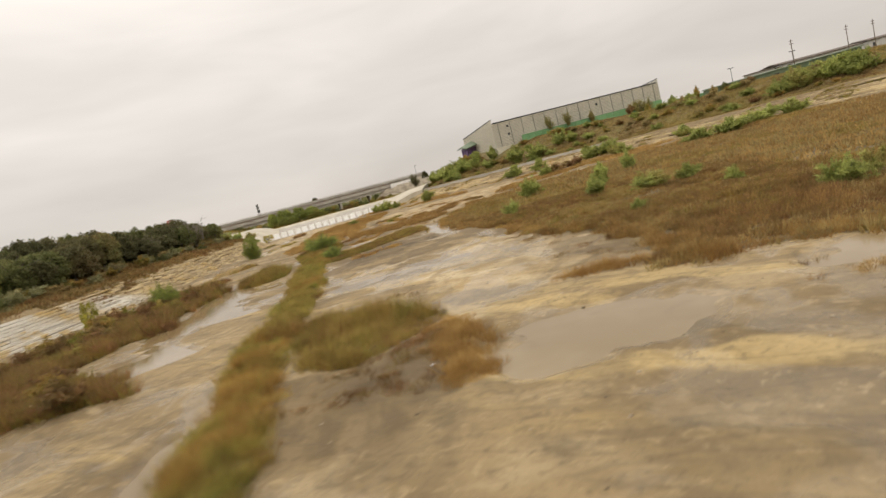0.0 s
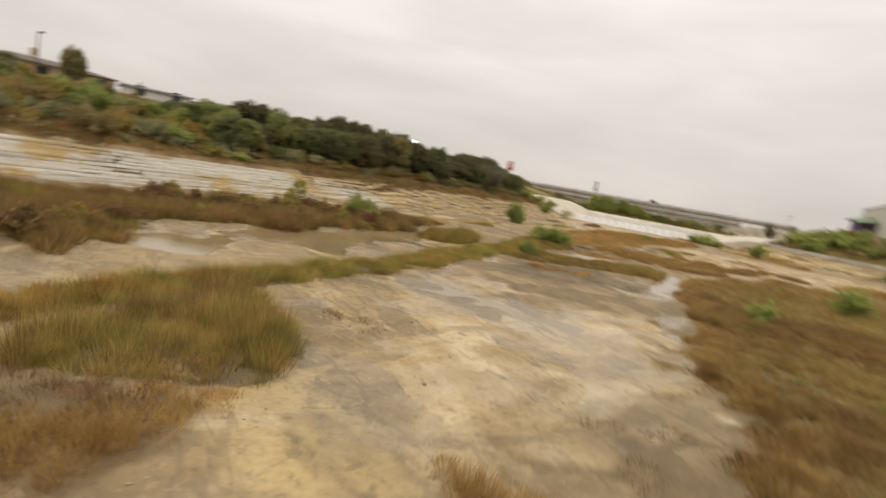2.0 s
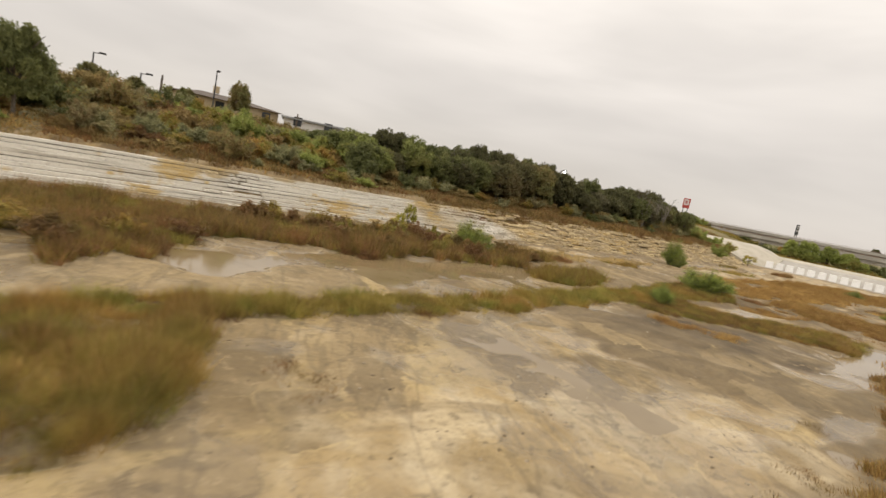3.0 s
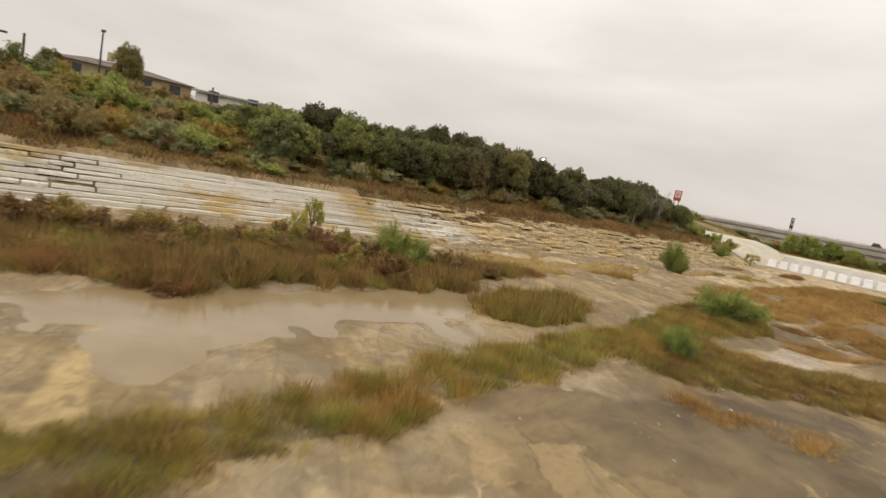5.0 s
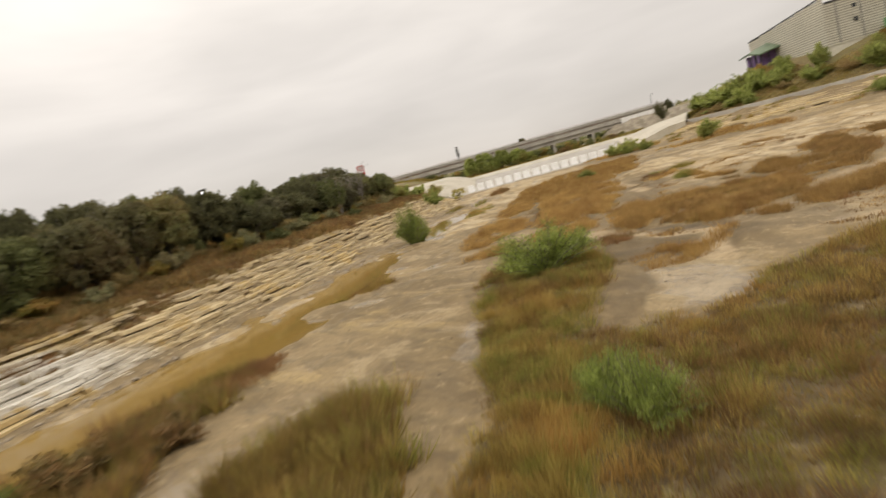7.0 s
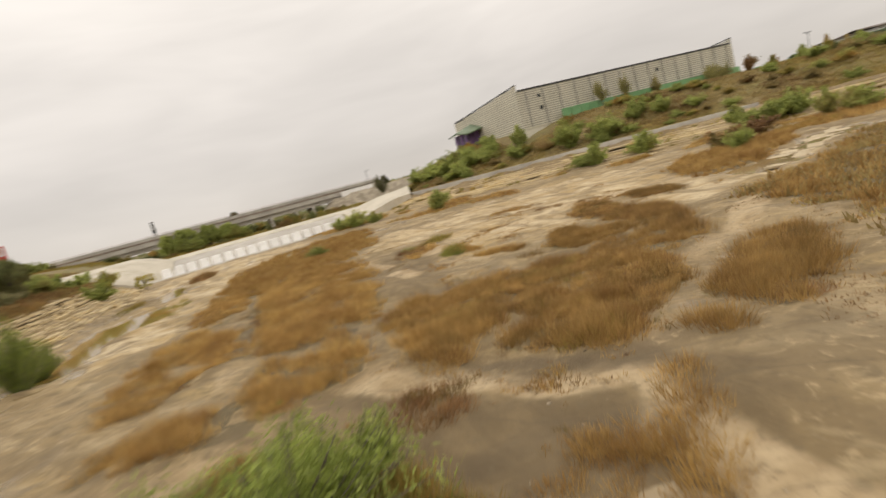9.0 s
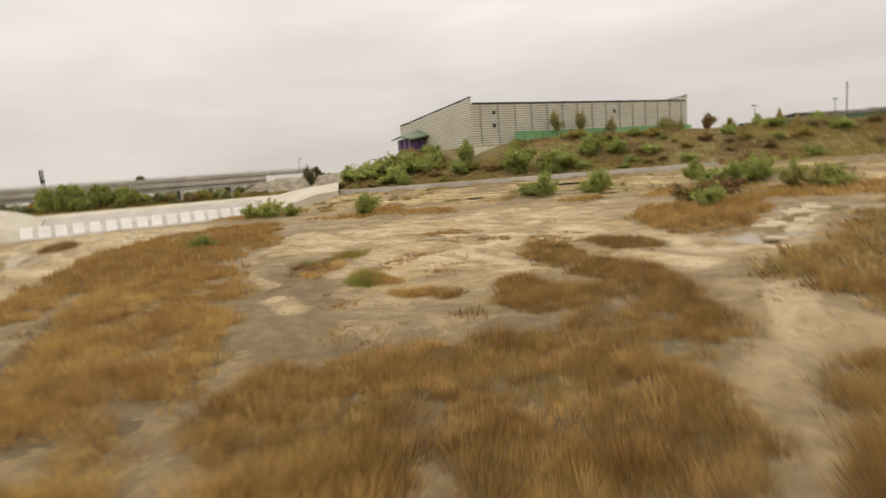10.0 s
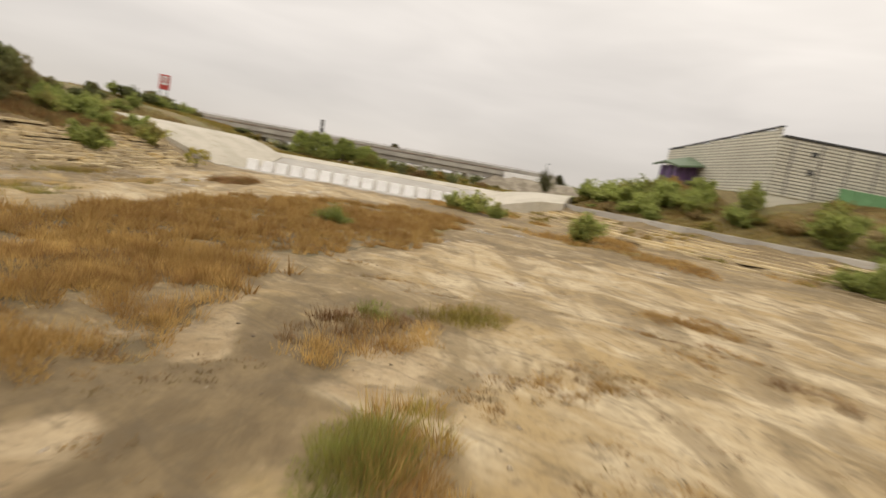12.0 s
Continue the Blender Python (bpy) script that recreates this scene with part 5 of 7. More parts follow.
for x, y, r, h in [(16.3, 139.5, 2.5, 3.4), (22.0, 135.8, 2.5, 3.3), (-7.4, 144.6, 2.6, 3.0), (32.4, 131.0, 2.4, 2.6), (32.2, 126.6, 2.4, 2.4), (36.4, 124.8, 2.4, 3.2), (18.8, 111.6, 1.6, 2.0), (35.3, 118.9, 1.8, 3.0), (-20.6, 158.0, 2.8, 2.8), (-17.4, 156.0, 2.2, 2.0), (-23.5, 160.0, 2.0, 2.2), (15.3, 141.5, 2.0, 2.0), (34.7, 125.8, 2.6, 2.6), (36.0, 115.6, 2.4, 2.6), (47.5, 93.5, 3.6, 2.6), (42.5, 94.6, 3.0, 2.2), (56.0, 99.0, 3.4, 2.6), (60.1, 97.0, 3.4, 2.6), (52.0, 96.0, 3.0, 2.4), (47.5, 113.0, 3.0, 2.4)]:
    plant(GREEN_K, x, y, r, h, "rounded green shrub at the foot of pale rock ledges", "shrub", "shrubs below the ledges")
plant(RUSSET_K, 21.5, 117.0, 3.0, 2.2, "dark reddish-brown dead shrub among dry grass", "shrub")
plant(RUSSET_K, 26.5, 119.5, 3.0, 2.0, "dark reddish-brown dead shrub among dry grass", "shrub")
for x, y, r, h in [(20.0, 157.0, 4.2, 4.2), (25.0, 153.8, 3.6, 3.4), (13.9, 168.6, 2.6, 3.4), (4.5, 173.5, 3.8, 3.2), (1.2, 170.0, 3.6, 2.8), (7.4, 169.0, 3.2, 2.8), (11.8, 164.6, 2.6, 2.2), (32.0, 155.0, 2.6, 3.0), (35.0, 152.0, 2.6, 2.4), (-3.5, 186.5, 3.6, 3.4), (-1.0, 178.5, 3.8, 3.0), (3.5, 180.0, 3.6, 2.6), (-5.5, 192.0, 3.2, 3.0), (0.8, 184.0, 3.2, 2.8), (9.0, 173.0, 3.0, 3.0), (73.0, 113.0, 3.6, 3.6), (79.0, 107.0, 4.0, 4.0), (77.5, 111.0, 3.6, 3.4), (69.0, 114.5, 3.0, 2.8), (86.0, 102.0, 4.2, 4.0), (92.0, 96.0, 4.4, 4.4)]:
    plant(GREEN_K, x, y, r, h * 1.2, "rounded bright green shrub on the hillside", "shrub", "green shrubs on the hillside")
for k in range(170):
    while True:
        x, y = rng.uniform(-10, 125), rng.uniform(70, 195)
        d = float(to_kerb(np.array([x]), np.array([y]))[0])
        if 4 < d < 24 and on_hill(np.array([x]), np.array([y]))[0]:
            break
    plant((OLIVE_K, GREEN_K, HILL_K, GREEN_K, RUSSET_K, GREEN_K, HILL_K, OLIVE_K)[k % 8], x, y, *((lambda r: (r, r * rng.uniform(0.7, 0.95)))(rng.uniform(0.9, 2.1))), "low brown and olive shrub on the hillside", "shrub", "low shrubs on the hillside")

# left bank: shrubs and dark oak wood
for x, y, r, h, k in [(-47, 23, 2.2, 2.6, SAGE_K), (-49, 27.4, 1.8, 2.2, SAGE_K), (-46.9, 34.4, 2.4, 3.0, MIXED_K), (-48.6, 40, 2.0, 2.2, SAGE_K), (-49.5, 37.6, 2.0, 2.3, OLIVE_K), (-57, 32, 2.6, 2.8, HILL_K), (-54, 35, 2.6, 2.0, MIXED_K),
                      (-57.5, 38.0, 3.2, 3.6, GREEN_K), (-61, 43.5, 3.0, 2.0, GREEN_K), (-58, 47, 2.8, 2.4, GREEN_K), (-60, 25, 3.2, 3.2, MIXED_K), (-53, 29, 2.6, 2.4, OLIVE_K), (-52, 45, 2.4, 2.6, OLIVE_K), (-48.5, 57.2, 1.3, 1.9, SAGE_K),
                      (-55, 20, 3.0, 3.6, MIXED_K), (-60, 35, 2.6, 2.6, OLIVE_K), (-64, 30, 2.8, 2.8, MIXED_K), (-65, 37, 2.4, 1.4, HILL_K), (-50, 31.5, 2.2, 1.8, SAGE_K), (-45.6, 29, 1.6, 1.3, HILL_K), (-46, 45, 1.6, 1.3, OLIVE_K),
                      (-66, 24, 2.4, 2.6, MIXED_K), (-51, 15, 2.8, 3.0, OLIVE_K), (-50, 50, 2.4, 2.8, MIXED_K), (-54, 51, 3.0, 4.2, GREEN_K)]:
    plant(k, x, y, r, h, "shrub on the sloping bank above the ledges", "shrub", "shrubs on the left bank")
for k in range(18):
    plant((SAGE_K, OLIVE_K, HILL_K, GREEN_K)[k % 4], rng.uniform(-67, -60), 28 + 20 * k / 17, rng.uniform(1.2, 2.0), rng.uniform(1.3, 2.1), "low olive and straw-coloured brush on the sloping bank", "shrub", "brush on the left bank")
plant(TREE_K, -47.5, 17.8, 3.4, 7.4, "tall leafy tree above the rock ledge", "tree")
plant(TREE_K, -50.5, 14.5, 3.2, 6.2, "tall leafy tree above the rock ledge", "tree")
for k in range(150):
    y = rng.uniform(8, 55)
    x = -45.6 - 21 * rng.uniform(0, 1) ** 1.2
    small = 0.5 + 0.2 * min(1.0, (-46 - x) / 8)
    plant((OLIVE_K, SAGE_K, HILL_K, SAGE_K, RUSSET_K, GREEN_K, HILL_K)[k % 7], x, y, rng.uniform(1.2, 2.4) * small * 1.3, rng.uniform(1.2, 2.4) * small, "low olive and straw-coloured brush on the sloping bank", "shrub", "brush on the left bank")
for k in range(26):
    y = rng.uniform(12, 53)
    x = rng.uniform(-66, -46.5)
    tall = 0.5 if 29 < y < 49 and x < -52 else 0.85
    plant((MIXED_K, GREEN_K, OLIVE_K, SAGE_K, HILL_K)[k % 5], x, y, rng.uniform(1.4, 2.8), rng.uniform(1.6, 3.0) * tall, "shrub on the sloping bank above the ledges", "shrub", "shrubs on the left bank")
plant(TREE_K, -69.0, 39.4, 1.9, 4.7, "small roadside tree beside the house", "tree")
for x, y, s in [(-67, 22.5, 2.6), (-68, 27, 2.2), (-68.5, 32.5, 2.4)]:
    plant(TREE_K, x, y, 1.5, s, "small round tree along the top of the bank", "tree")
def wood_top(y):
    """Height of the treetops along the wood."""
    return float(np.interp(y, (44, 47, 53, 57, 65, 71, 80, 85, 88, 91, 96, 100, 110, 122, 140), (8.6, 9.6, 10.6, 11.5, 11.2, 12.4, 13.1, 13.2, 12.4, 10.7, 11.0, 11.5, 11.8, 12.5, 12.2)))


for row, (n, lo, hi, low) in enumerate([(24, 16.5, 21.0, 0.15), (26, 12.4, 15.5, 1.7), (20, 22.0, 29.0, 0.6)]):
    for k in range(n):
        y = 48 + 80 * (k + 0.5) / n + rng.uniform(-1.2, 1.2)
        x = float(np.interp(y, LEFT_FOOT[0], LEFT_FOOT[1])) - rng.uniform(lo, hi)
        if math.hypot(x + 62.8, y - 94.2) < 4.5:
            continue
        if y < 63:
            kind = (TREE_K, GREEN_TREE_K, OAK_K, GREEN_TREE_K)[k % 4]
        else:
            kind = (OAK_K, OAK_K, TREE_K, OAK_K)[k % 4] if y < 90 else (SAGE_TREE_K, OAK_K, OAK_K, TREE_K)[k % 4]
        plant(kind, x, y, rng.uniform(3.0, 4.3), wood_top(y) - low - rng.uniform(0, 1.0) - gz(x, y), "dark green oak tree in the wood above the ledges", "tree", "trees of the wood")
for k in range(34):
    y = 54 + 72 * k / 33 + rng.uniform(-1, 1)
    x = float(np.interp(y, LEFT_FOOT[0], LEFT_FOOT[1])) - rng.uniform(9.0, 12.5)
    plant((HILL_K, MIXED_K, OLIVE_K, SAGE_K)[k % 4], x, y, rng.uniform(1.2, 2.2), rng.uniform(1.0, 2.4), "low undergrowth at the edge of the wood", "shrub", "undergrowth of the wood")

for x, y, r, h in [(-57.5, 127.5, 2.6, 5.2), (-61.0, 131.0, 2.6, 4.8), (-62.5, 124.5, 2.8, 4.6)]:
    plant(TREE_K, x, y, r, h, "leafy tree at the end of the wood", "tree", "trees of the wood")
for x, y, r, h in [(-57.0, 132.0, 1.8, 2.2), (-58.5, 136.0, 2.0, 2.2), (-60.5, 139.5, 1.8, 2.0), (-63.0, 142.0, 2.0, 2.2), (-62.0, 136.0, 2.2, 2.6), (-66.0, 146.0, 2.2, 2.4)]:
    plant(GREEN_K, x, y, r, h, "green shrub on the bank beyond the wood", "shrub", "shrubs beyond the wood")

# ================= spillway =================


def chute_at(along_m, behind_m, z):
    p = BLOCK_A + CHUTE_DIR * along_m + CHUTE_UP * behind_m
    return (p.x, p.y, z)


def sheet(bm, rows, thick=0.35):
    """A slab with thickness from rows of points."""
    tops = [[bm.verts.new(p) for p in row] for row in rows]
    lows = [[bm.verts.new((p[0], p[1], p[2] - thick)) for p in row] for row in rows]
    for a in range(len(rows) - 1):
        for b in range(len(rows[0]) - 1):
            bm.faces.new((tops[a][b], tops[a][b + 1], tops[a + 1][b + 1], tops[a + 1][b]))
            bm.faces.new((lows[a][b], lows[a + 1][b], lows[a + 1][b + 1], lows[a][b + 1]))
    edge = [(0, b) for b in range(len(rows[0]))] + [(a, len(rows[0]) - 1) for a in range(1, len(rows))]
    edge += [(len(rows) - 1, b) for b in range(len(rows[0]) - 2, -1, -1)] + [(a, 0) for a in range(len(rows) - 2, 0, -1)]
    for (a, b), (c, d) in zip(edge, edge[1:] + edge[:1]):
        bm.faces.new((tops[a][b], lows[a][b], lows[c][d], tops[c][d]))
    bmesh.ops.recalc_face_normals(bm, faces=bm.faces)
    return bm


def wing(bm, rows):
    """A sloping concrete bank through the corner points, laid over the ground."""
    g = np.array(rows)
    out = []
    for a in np.linspace(0, len(rows) - 1, 17):
        i = min(int(a), len(rows) - 2)
        line_pts = g[i] * (1 - a + i) + g[i + 1] * (a - i)
        row = []
        for b in np.linspace(0, len(rows[0]) - 1, 17):
            j = min(int(b), len(rows[0]) - 2)
            p = line_pts[j] * (1 - b + j) + line_pts[j + 1] * (b - j)
            row.append((p[0], p[1], max(p[2], gz(p[0], p[1]) + 0.12)))
        out.append(row)
    return sheet(bm, out, 2.5)


LONG = (BLOCK_B - BLOCK_A).length
spillway = thing("spillway", (0, 0, 0), 0, "low concrete spillway with a pale crest and sloping grey chute", "spillway")
bm = bmesh.new()
sheet(bm, [[chute_at(u, v, z) for u in np.linspace(-3, LONG + 15, 14)] for v, z in ((-3.0, 0.22), (-0.5, 0.35), (8, 1.25), (16.5, 2.55))], 0.5)
part("chute", bm, CONCRETE, spillway, "grey sloping concrete chute")
bm = bmesh.new()
sheet(bm, [[chute_at(u, v, z) for u in np.linspace(-6, LONG + 17, 12)] for v, z in ((16.5, 2.60), (18.5, 3.1), (22.5, 3.2), (24, 2.8))], 0.9)
part("crest", bm, WHITE_CONCRETE, spillway, "pale concrete crest")
bm = bmesh.new()   # wing wall: a pale slope that rises beside the chute
wing(bm, [[(-58.6, 160.4, 0.15), (-61.5, 158.6, 1.7), (-66.5, 156.4, 3.8), (-72.0, 155.0, 5.2)],
          [(-56.8, 165.5, 0.40), (-61.0, 163.5, 2.4), (-66.5, 161.2, 4.4), (-72.5, 160.0, 5.3)],
          [(-57.6, 172.0, 1.30), (-60.5, 171.0, 3.0), (-64.0, 170.0, 4.5), (-68.5, 168.5, 5.2)],
          [(-60.2, 181.0, 2.70), (-61.8, 180.5, 3.5), (-64.0, 180.0, 4.4), (-67.0, 179.0, 5.1)]])
part("wing_wall", bm, WHITE_CONCRETE, spillway, "broad pale concrete bank beside the chute")
bm = bmesh.new()   # far wing: a pale hump
wing(bm, [[(-21.5, 170.5, 0.6), (-17.5, 168.5, 2.0), (-13.0, 167.5, 3.2), (-9.5, 168.5, 3.5)],
           [(-22.5, 177.0, 1.4), (-18.0, 176.5, 3.3), (-13.5, 176.0, 4.2), (-9.0, 176.5, 4.3)],
           [(-24.0, 186.0, 2.5), (-19.0, 186.0, 3.7), (-14.5, 186.0, 4.4), (-8.5, 186.5, 4.7)],
           [(-25.0, 194.0, 2.7), (-20.0, 195.0, 3.4), (-15.0, 196.0, 4.0), (-8.0, 197.0, 4.9)]])
part("wing_hump", bm, WHITE_CONCRETE, spillway, "rounded pale concrete hump at the end of the crest")
bm = bmesh.new()
sheet(bm, [[chute_at(u, v, z) for u in np.linspace(-5, LONG + 4, 10)] for v, z in ((-5.0, 0.16), (-4.2, 0.24), (-3.0, 0.24))], 0.5)
part("toe_slab", bm, DARK_CONCRETE, spillway, "dark wet concrete toe")

bm = bmesh.new()
vs = [bm.verts.new(p) for p in ((-0.78, -0.75, 0), (0.78, -0.75, 0), (0.78, 0.75, 0), (-0.78, 0.75, 0), (-0.72, -0.32, 1.62), (0.72, -0.32, 1.62), (0.72, 0.55, 1.62), (-0.72, 0.55, 1.62))]
for f in ((0, 1, 5, 4), (1, 2, 6, 5), (2, 3, 7, 6), (3, 0, 4, 7), (4, 5, 6, 7), (3, 2, 1, 0)):
    bm.faces.new([vs[i] for i in f])
bmesh.ops.bevel(bm, geom=list(bm.edges), offset=0.05, segments=1, affect="EDGES")
first_block = part("baffle_block", bm, BLOCK_WHITE)
turn_deg = math.degrees(math.atan2(CHUTE_DIR.y, CHUTE_DIR.x))
for k in range(15):
    u = LONG * k / 14 + (0.0, 0.06, -0.05, 0.03)[k % 4]
    m = pose(*chute_at(u, 0.0, 0.26), 0, 0, turn_deg + (0, 0.8, -0.6)[k % 3])
    ob = first_block if k == 0 else copy_thing(first_block, m)
    if k == 0:
        ob.matrix_basis = m
    tagged(ob, "white painted concrete baffle block at the foot of the spillway", "concrete block", "row of baffle blocks")

# ================= kerb wall and path on the right bank =================
kerb = thing("kerb_wall", (0, 0, 0), 0, "long low concrete kerb wall along the top of the ledges", "kerb wall", kind="structure")
line = [Vector(p) for p in KERB if 133 <= p[1] < 185]
steps = []
for a, b in zip(line, line[1:]):
    n = max(1, round((b - a).length / 6))
    steps += [a.lerp(b, i / n) for i in range(n)]
steps.append(line[-1])
for a, b in zip(steps, steps[1:]):
    bm = bmesh.new()
    ln = (b - a).length
    box(bm, 0.02, -0.22, -0.9, ln - 0.02, 0.22, 0.55, 0.04)
    ob = part("kerb_stone", bm, CONCRETE, kerb)
    ob.matrix_basis = pose(a.x, a.y, 2.95 + 0.02 * math.sin(a.x), 0, 0, math.degrees(math.atan2(b.y - a.y, b.x - a.x)))
bm = bmesh.new()
rows = []
for off, z in ((0.3, KERB_Z + 0.14), (1.0, KERB_Z + 0.2)):
    row = []
    for i, p in enumerate(steps):
        q = steps[min(i + 1, len(steps) - 1)] - steps[max(i - 1, 0)]
        nrm = Vector((-q.y, q.x)).normalized()
        row.append((p.x + nrm.x * off, p.y + nrm.y * off, z))
    rows.append(row)
sheet(bm, rows, 0.25)
tagged(part("path", bm, CONCRETE), "grey concrete path behind the kerb wall", "path", kind="structure")

# ================= poles, signs, lamps =================


def pole(name, x, y, z, h, label, arms=1, wood=False, lit=False, turn=0.0, base=None):
    top = thing(name, (x, y, z), turn, label, "utility pole" if wood else "street lamp")
    bm = bmesh.new()
    tube(bm, (0, 0, -0.3), (0, 0, h), 0.16 if wood else 0.12, 0.11 if wood else 0.08, 8)
    part("post", bm, WOOD if wood else DARK, top)
    if wood:
        for k in range(arms):
            bm = bmesh.new()
            box(bm, -1.1, -0.06, h - 0.6 - 0.8 * k, 1.1, 0.06, h - 0.45 - 0.8 * k, 0.01)
            part("crossarm", bm, WOOD, top)
    else:
        for k in range(arms):
            s = 1 if k == 0 else -1
            bm = bmesh.new()
            tube(bm, (0, 0, h - 0.1), (s * 0.9, 0, h), 0.05, 0.04, 6)
            part("arm", bm, DARK, top)
            bm = bmesh.new()
            box(bm, s * 0.9 - 0.4, -0.22, h - 0.06, s * 0.9 + 0.4, 0.22, h + 0.14, 0.04)
            head = part("lamp_head", bm, DARK, top)
            if lit:
                bm = bmesh.new()
                bmesh.ops.create_uvsphere(bm, u_segments=12, v_segments=8, radius=0.2, matrix=pose(s * 0.9, 0, h - 0.2))
                part("lamp_glass", bm, LAMP, top, "glowing white lamp glass")
    return top


pole("street_lamp", -74.0, 36.9, gz(-74, 36.9), 14.0 - gz(-74, 36.9), "tall dark street lamp on the bank behind the house", 1)
pole("street_lamp", -71.6, 22.7, gz(-71.6, 22.7), 12.4 - gz(-71.6, 22.7), "dark street lamp above the bank", 1, turn=90)
pole("street_lamp", -71.5, 27.8, gz(-71.5, 27.8), 11.3 - gz(-71.5, 27.8), "dark street lamp above the bank", 1, turn=90)
pole("utility_pole", -73.1, 30.3, gz(-73.1, 30.3), 11.8 - gz(-73.1, 30.3), "wooden utility pole above the bank", 1, True)
pole("utility_pole", -72.4, 48.3, gz(-72.4, 48.3), 10.9 - gz(-72.4, 48.3), "wooden utility pole above the bank", 1, True)
pole("street_lamp", -62.8, 94.2, gz(-62.8, 94.2), 11.5 - gz(-62.8, 94.2), "street lamp with a lit white globe behind the trees", 1, lit=True)
for x, y, top in [(114, 179.5, 18.9), (134.5, 184, 19.1), (144.5, 186, 18.8)]:
    pole("utility_pole", x, y, gz(x, y), top - gz(x, y), "tall wooden utility pole with crossarms on the hill", 2, True, turn=30)
pole("street_lamp", 103, 196, gz(103, 196), 16.0 - gz(103, 196), "dark street lamp on the hill", 2, turn=20)
pole("street_lamp", 118, 186, gz(118, 186), 15.6 - gz(118, 186), "dark street lamp on the hill", 2, turn=20)
for x, y, h in [(-18, 300, 8.5)]:
    pole("street_lamp", x, y, gz(x, y) if x < -100 else 2.5, h + 4.5, "thin dark lamp post beyond the bridge", 1, turn=15)


def sign(x, y, z, w, h, post, turn, label, paint=None):
    paint = paint or SIGN_RED
    top = thing("sign", (x, y, z), turn, label, "sign")
    for s in (-0.3, 0.3):
        bm = bmesh.new()
        tube(bm, (s * w, 0, -0.3), (s * w, 0, post + 0.2), 0.13, 0.13, 8)
        part("post", bm, DARK, top)
    bm = bmesh.new()
    box(bm, -w / 2, -0.2, post, w / 2, 0.2, post + h, 0.04)
    board = part("board", bm, paint, top, "painted sign board")
    bm = bmesh.new()
    box(bm, -w * 0.34, -0.26, post + h * 0.32, w * 0.34, -0.205, post + h * 0.9)
    part("panel", bm, SIGN_WHITE, board, "white panel with a plain mark")
    bm = bmesh.new()
    for k in range(3):
        box(bm, -w * 0.2 + 0.14 * k * w, -0.30, post + h * 0.42, -w * 0.12 + 0.14 * k * w, -0.265, post + h * 0.8)
    part("mark", bm, paint, board)
    return top


sign(-110.0, 209.0, gz(-110, 209), 2.4, 3.6, 16.7 - 3.6 - gz(-110, 209), 25, "red and white roadside sign on two dark posts")
sign(-101.5, 281.0, 9.0, 1.6, 4.4, 3.4, 70, "tall narrow dark roadside sign beyond the bridge", DARK)

# ================= warehouse on the hill =================
WH = thing("warehouse", (16.0, 169.6, 10.2), math.degrees(math.atan2(15.0, 57.3)), "long warehouse clad in cream and grey metal bands", "warehouse")
WL, WD, WT = 59.2, 32.0, 6.9


def end_top(v):
    """Height of the end wall's sloping top, v metres back from the front."""
    return 8.1 - 1.7 * v / WD


bm = bmesh.new()
box(bm, 0.15, 0.15, -2.5, WL - 0.15, WD - 0.15, 6.5)
part("core", bm, CLAD_LIGHT, WH, "plain inner wall")
BANDS = 17
for k in range(BANDS):
    z0, z1 = -0.6 + k * (WT + 0.6) / BANDS, -0.6 + (k + 1) * (WT + 0.6) / BANDS
    zm = z0 + (z1 - z0) * 0.58
    for lo, hi, proud, mt in ((z0, zm, 0.0, CLAD_LIGHT), (zm, z1, 0.07, CLAD_DARK)):
        bm = bmesh.new()
        box(bm, 0.1, 0.0 + proud, lo, WL - 0.1, 0.148, hi - 0.004)
        part("cladding_band", bm, mt, WH)
for side in (0, 1):
    for k in range(20):
        z0, z1 = -0.6 + k * (WT + 0.6) / BANDS, -0.6 + (k + 1) * (WT + 0.6) / BANDS
        zm = z0 + (z1 - z0) * 0.58
        for lo, hi, proud, mt in ((z0, zm, 0.0, CLAD_LIGHT), (zm, z1, 0.05, CLAD_DARK)):
            reach = WD if hi < end_top(WD) else max(0.0, (8.1 - hi) / 1.7 * WD)
            if reach < 0.5:
                continue
            bm = bmesh.new()
            x0, x1 = (-0.12 + proud, 0.098) if side == 0 else (WL - 0.098, WL + 0.12 - proud)
            box(bm, x0, 0.0, lo, x1, reach, hi - 0.004)
            part("cladding_band", bm, mt, WH)
for k in range(15):
    bm = bmesh.new()
    x = 2.0 + (WL - 4.0) * k / 14
    box(bm, x - 0.09, -0.16, -0.5, x + 0.09, -0.004, WT - 0.2, 0.03)
    part("downpipe", bm, DARK_CONCRETE, WH)
bm = bmesh.new()
box(bm, 0.5, -0.12, WT, WL - 0.5, 0.5, WT + 0.28, 0.03)
part("roof_edge", bm, DARK, WH, "dark roof edge")
bm = bmesh.new()
box(bm, 0.2, 0.5, WT - 0.25, WL - 0.2, WD - 0.3, WT)
part("roof", bm, STEEL, WH)
